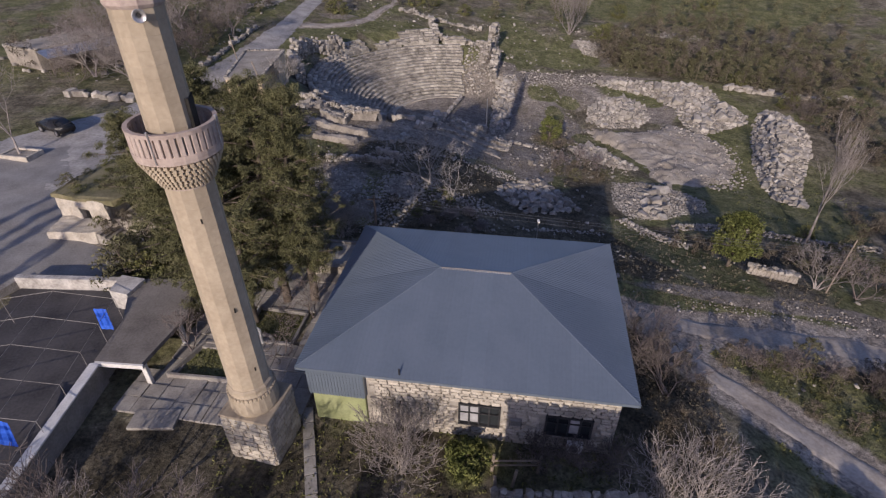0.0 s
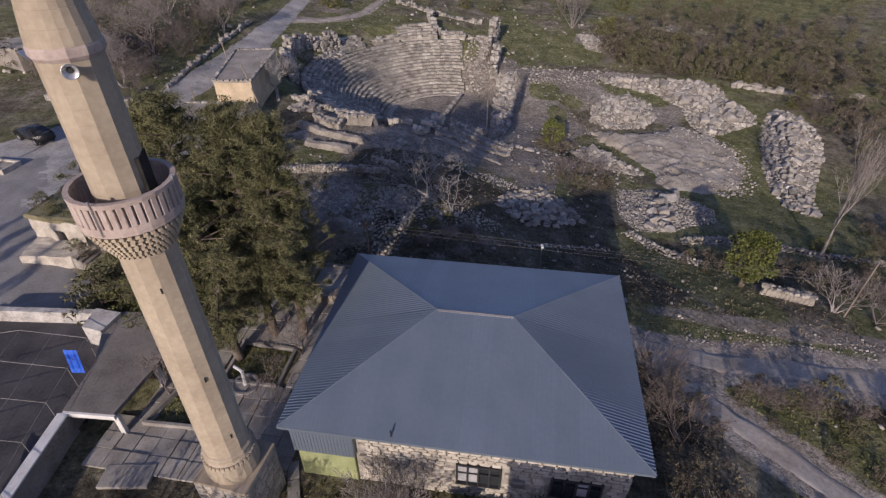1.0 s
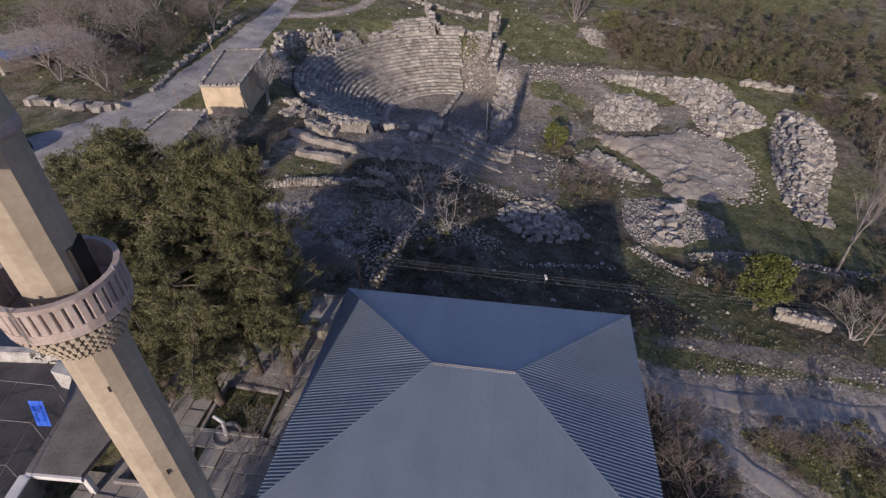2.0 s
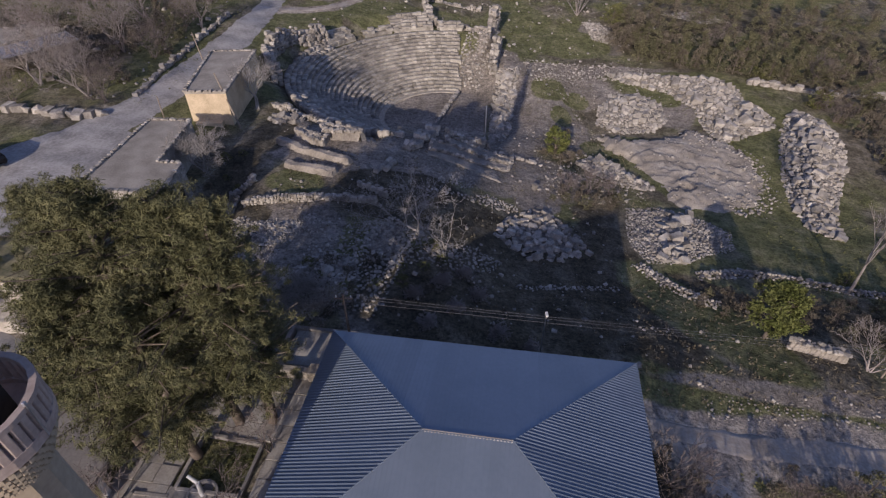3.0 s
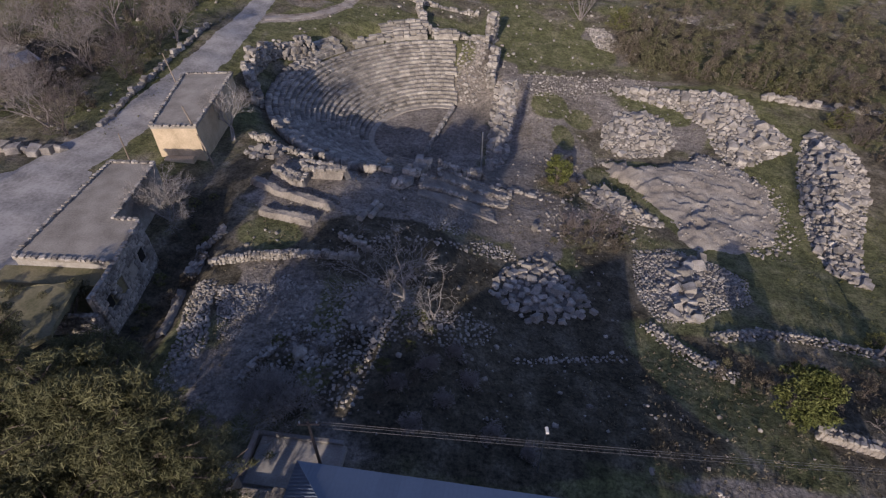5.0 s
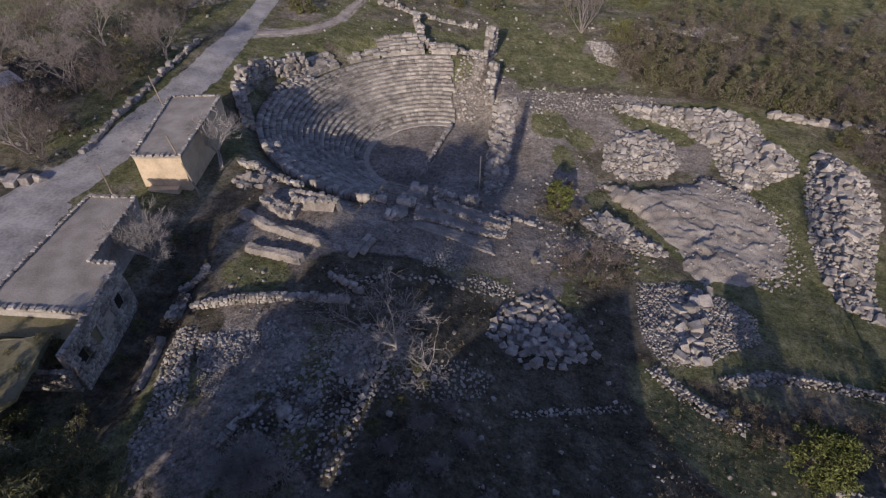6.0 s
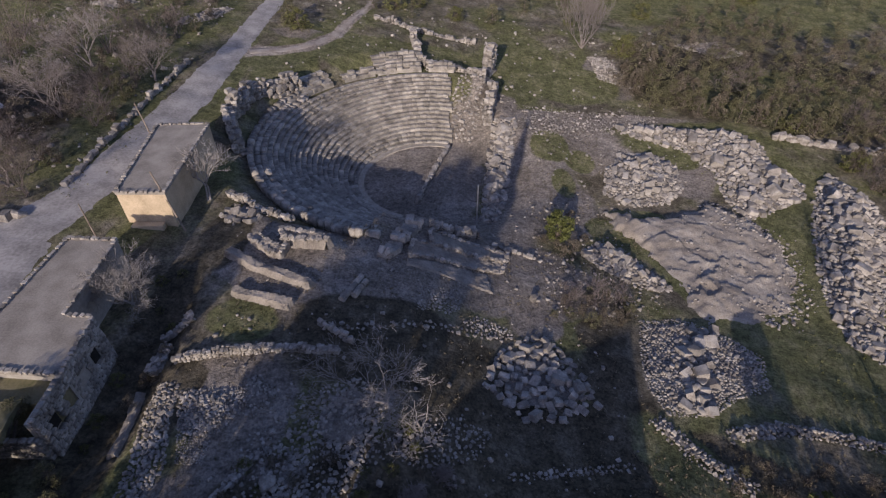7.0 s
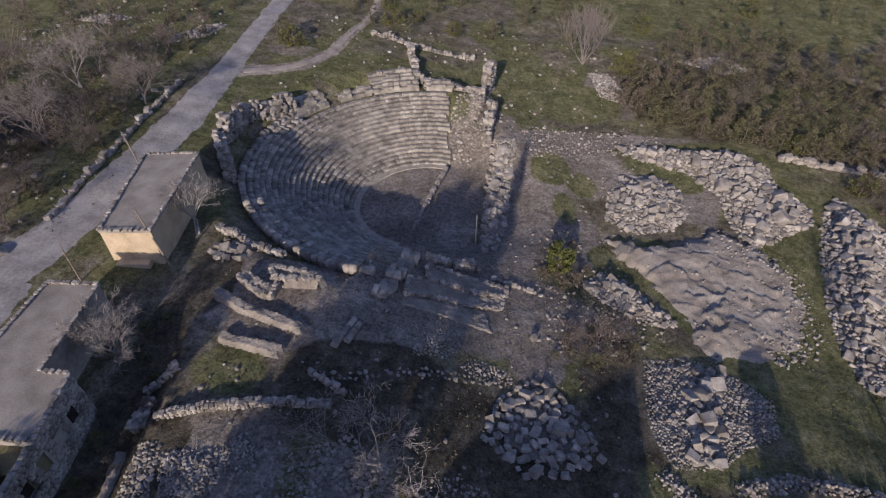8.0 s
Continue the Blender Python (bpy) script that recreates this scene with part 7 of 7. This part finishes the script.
# small stones and weeds over the open ground
def ground_litter():
    r = random.Random(990)
    zones = [([(-16, 34), (18, 34), (18, 78), (-16, 70)], 550, 0.14), ([(16.5, 28.9), (24, 29.2), (45, 27.6), (45, 30.2), (24, 31.4), (17, 31.2)], 1100, 0.085), ([(12, 31), (45, 31), (45, 42), (20, 44), (12, 36)], 90, 0.16), ([(12, 74), (24, 74), (46, 92), (12, 100)], 450, 0.14), ([(12, 58), (24, 60), (22, 72), (12, 72)], 300, 0.15), ([(14, 92), (34, 94), (34, 98), (14, 100)], 700, 0.16), ([(-62, 70), (-32, 66), (-31, 125), (-60, 125)], 350, 0.28), ([(-20, 98), (35, 98), (45, 128), (-20, 128)], 350, 0.25), ([(24, 12), (34, 12), (34, 24), (20, 25)], 60, 0.12)]
    mats, shapes = [], []
    for poly, n, size in zones:
        for x, y in scatter(r, poly, 0.2, tries=n * 2, most=n):
            if track_gap(x, y) < 0.5:
                continue
            s = size * r.choice((0.5, 0.7, 1, 1, 1.5, 2.2))
            mats.append(stone_pose(r, x, y, rough_ground(x, y) + s * 0.15, s)), shapes.append(SHAPES[r.randrange(18)])
    tagged(joined("loose_stones", mats, shapes, M_STONE_J), "small pale stones strewn over the ground", "stones")
    for mat, label, seed, polys in ((M_WEED, "low green weeds and grass tufts", 991, (([(-20, 98), (35, 98), (45, 128), (-20, 128)], 900), ([(34, 48), (50, 48), (52, 94), (36, 94)], 700), ([(16, 26), (20, 12), (32, 10), (30, 26)], 800), ([(-10, 10), (10, 10), (8, 16), (-12, 19)], 900), ([(-15.4, 20.9), (-12.2, 20.6), (-12.7, 23.0), (-14.4, 23.2)], 160), ([(-12.2, 23.8), (-9.4, 23.4), (-9.0, 25.8), (-11.8, 26.3)], 160), ([(-40, 66), (-31, 66), (-30, 120), (-44, 120)], 700))),
                                    (M_DRY, "dry winter weeds", 992, (([(12, 30), (30, 30), (40, 46), (10, 44)], 800), ([(-16, 34), (18, 34), (18, 66), (-14, 66)], 1000), ([(12, 58), (24, 58), (24, 98), (12, 98)], 900), ([(10.5, 12), (16, 16), (14, 28), (10, 28)], 900), ([(-62, 70), (-40, 70), (-40, 125), (-60, 125)], 700)))):
        r = random.Random(seed)
        cs = []
        for poly, n in polys:
            cs += [(x, y, rough_ground(x, y) + 0.06) for x, y in scatter(r, poly, 0.25, tries=n * 2, most=n) if track_gap(x, y) > 0.55]
        v, f = leaf_cloud(r, cs, [r.uniform(0.08, 0.3) for _ in cs], 8, 0.08)
        tagged(put("weeds", mesh_np("weeds", v, f), mat), label, "weeds", kind="stuff")


ground_litter()
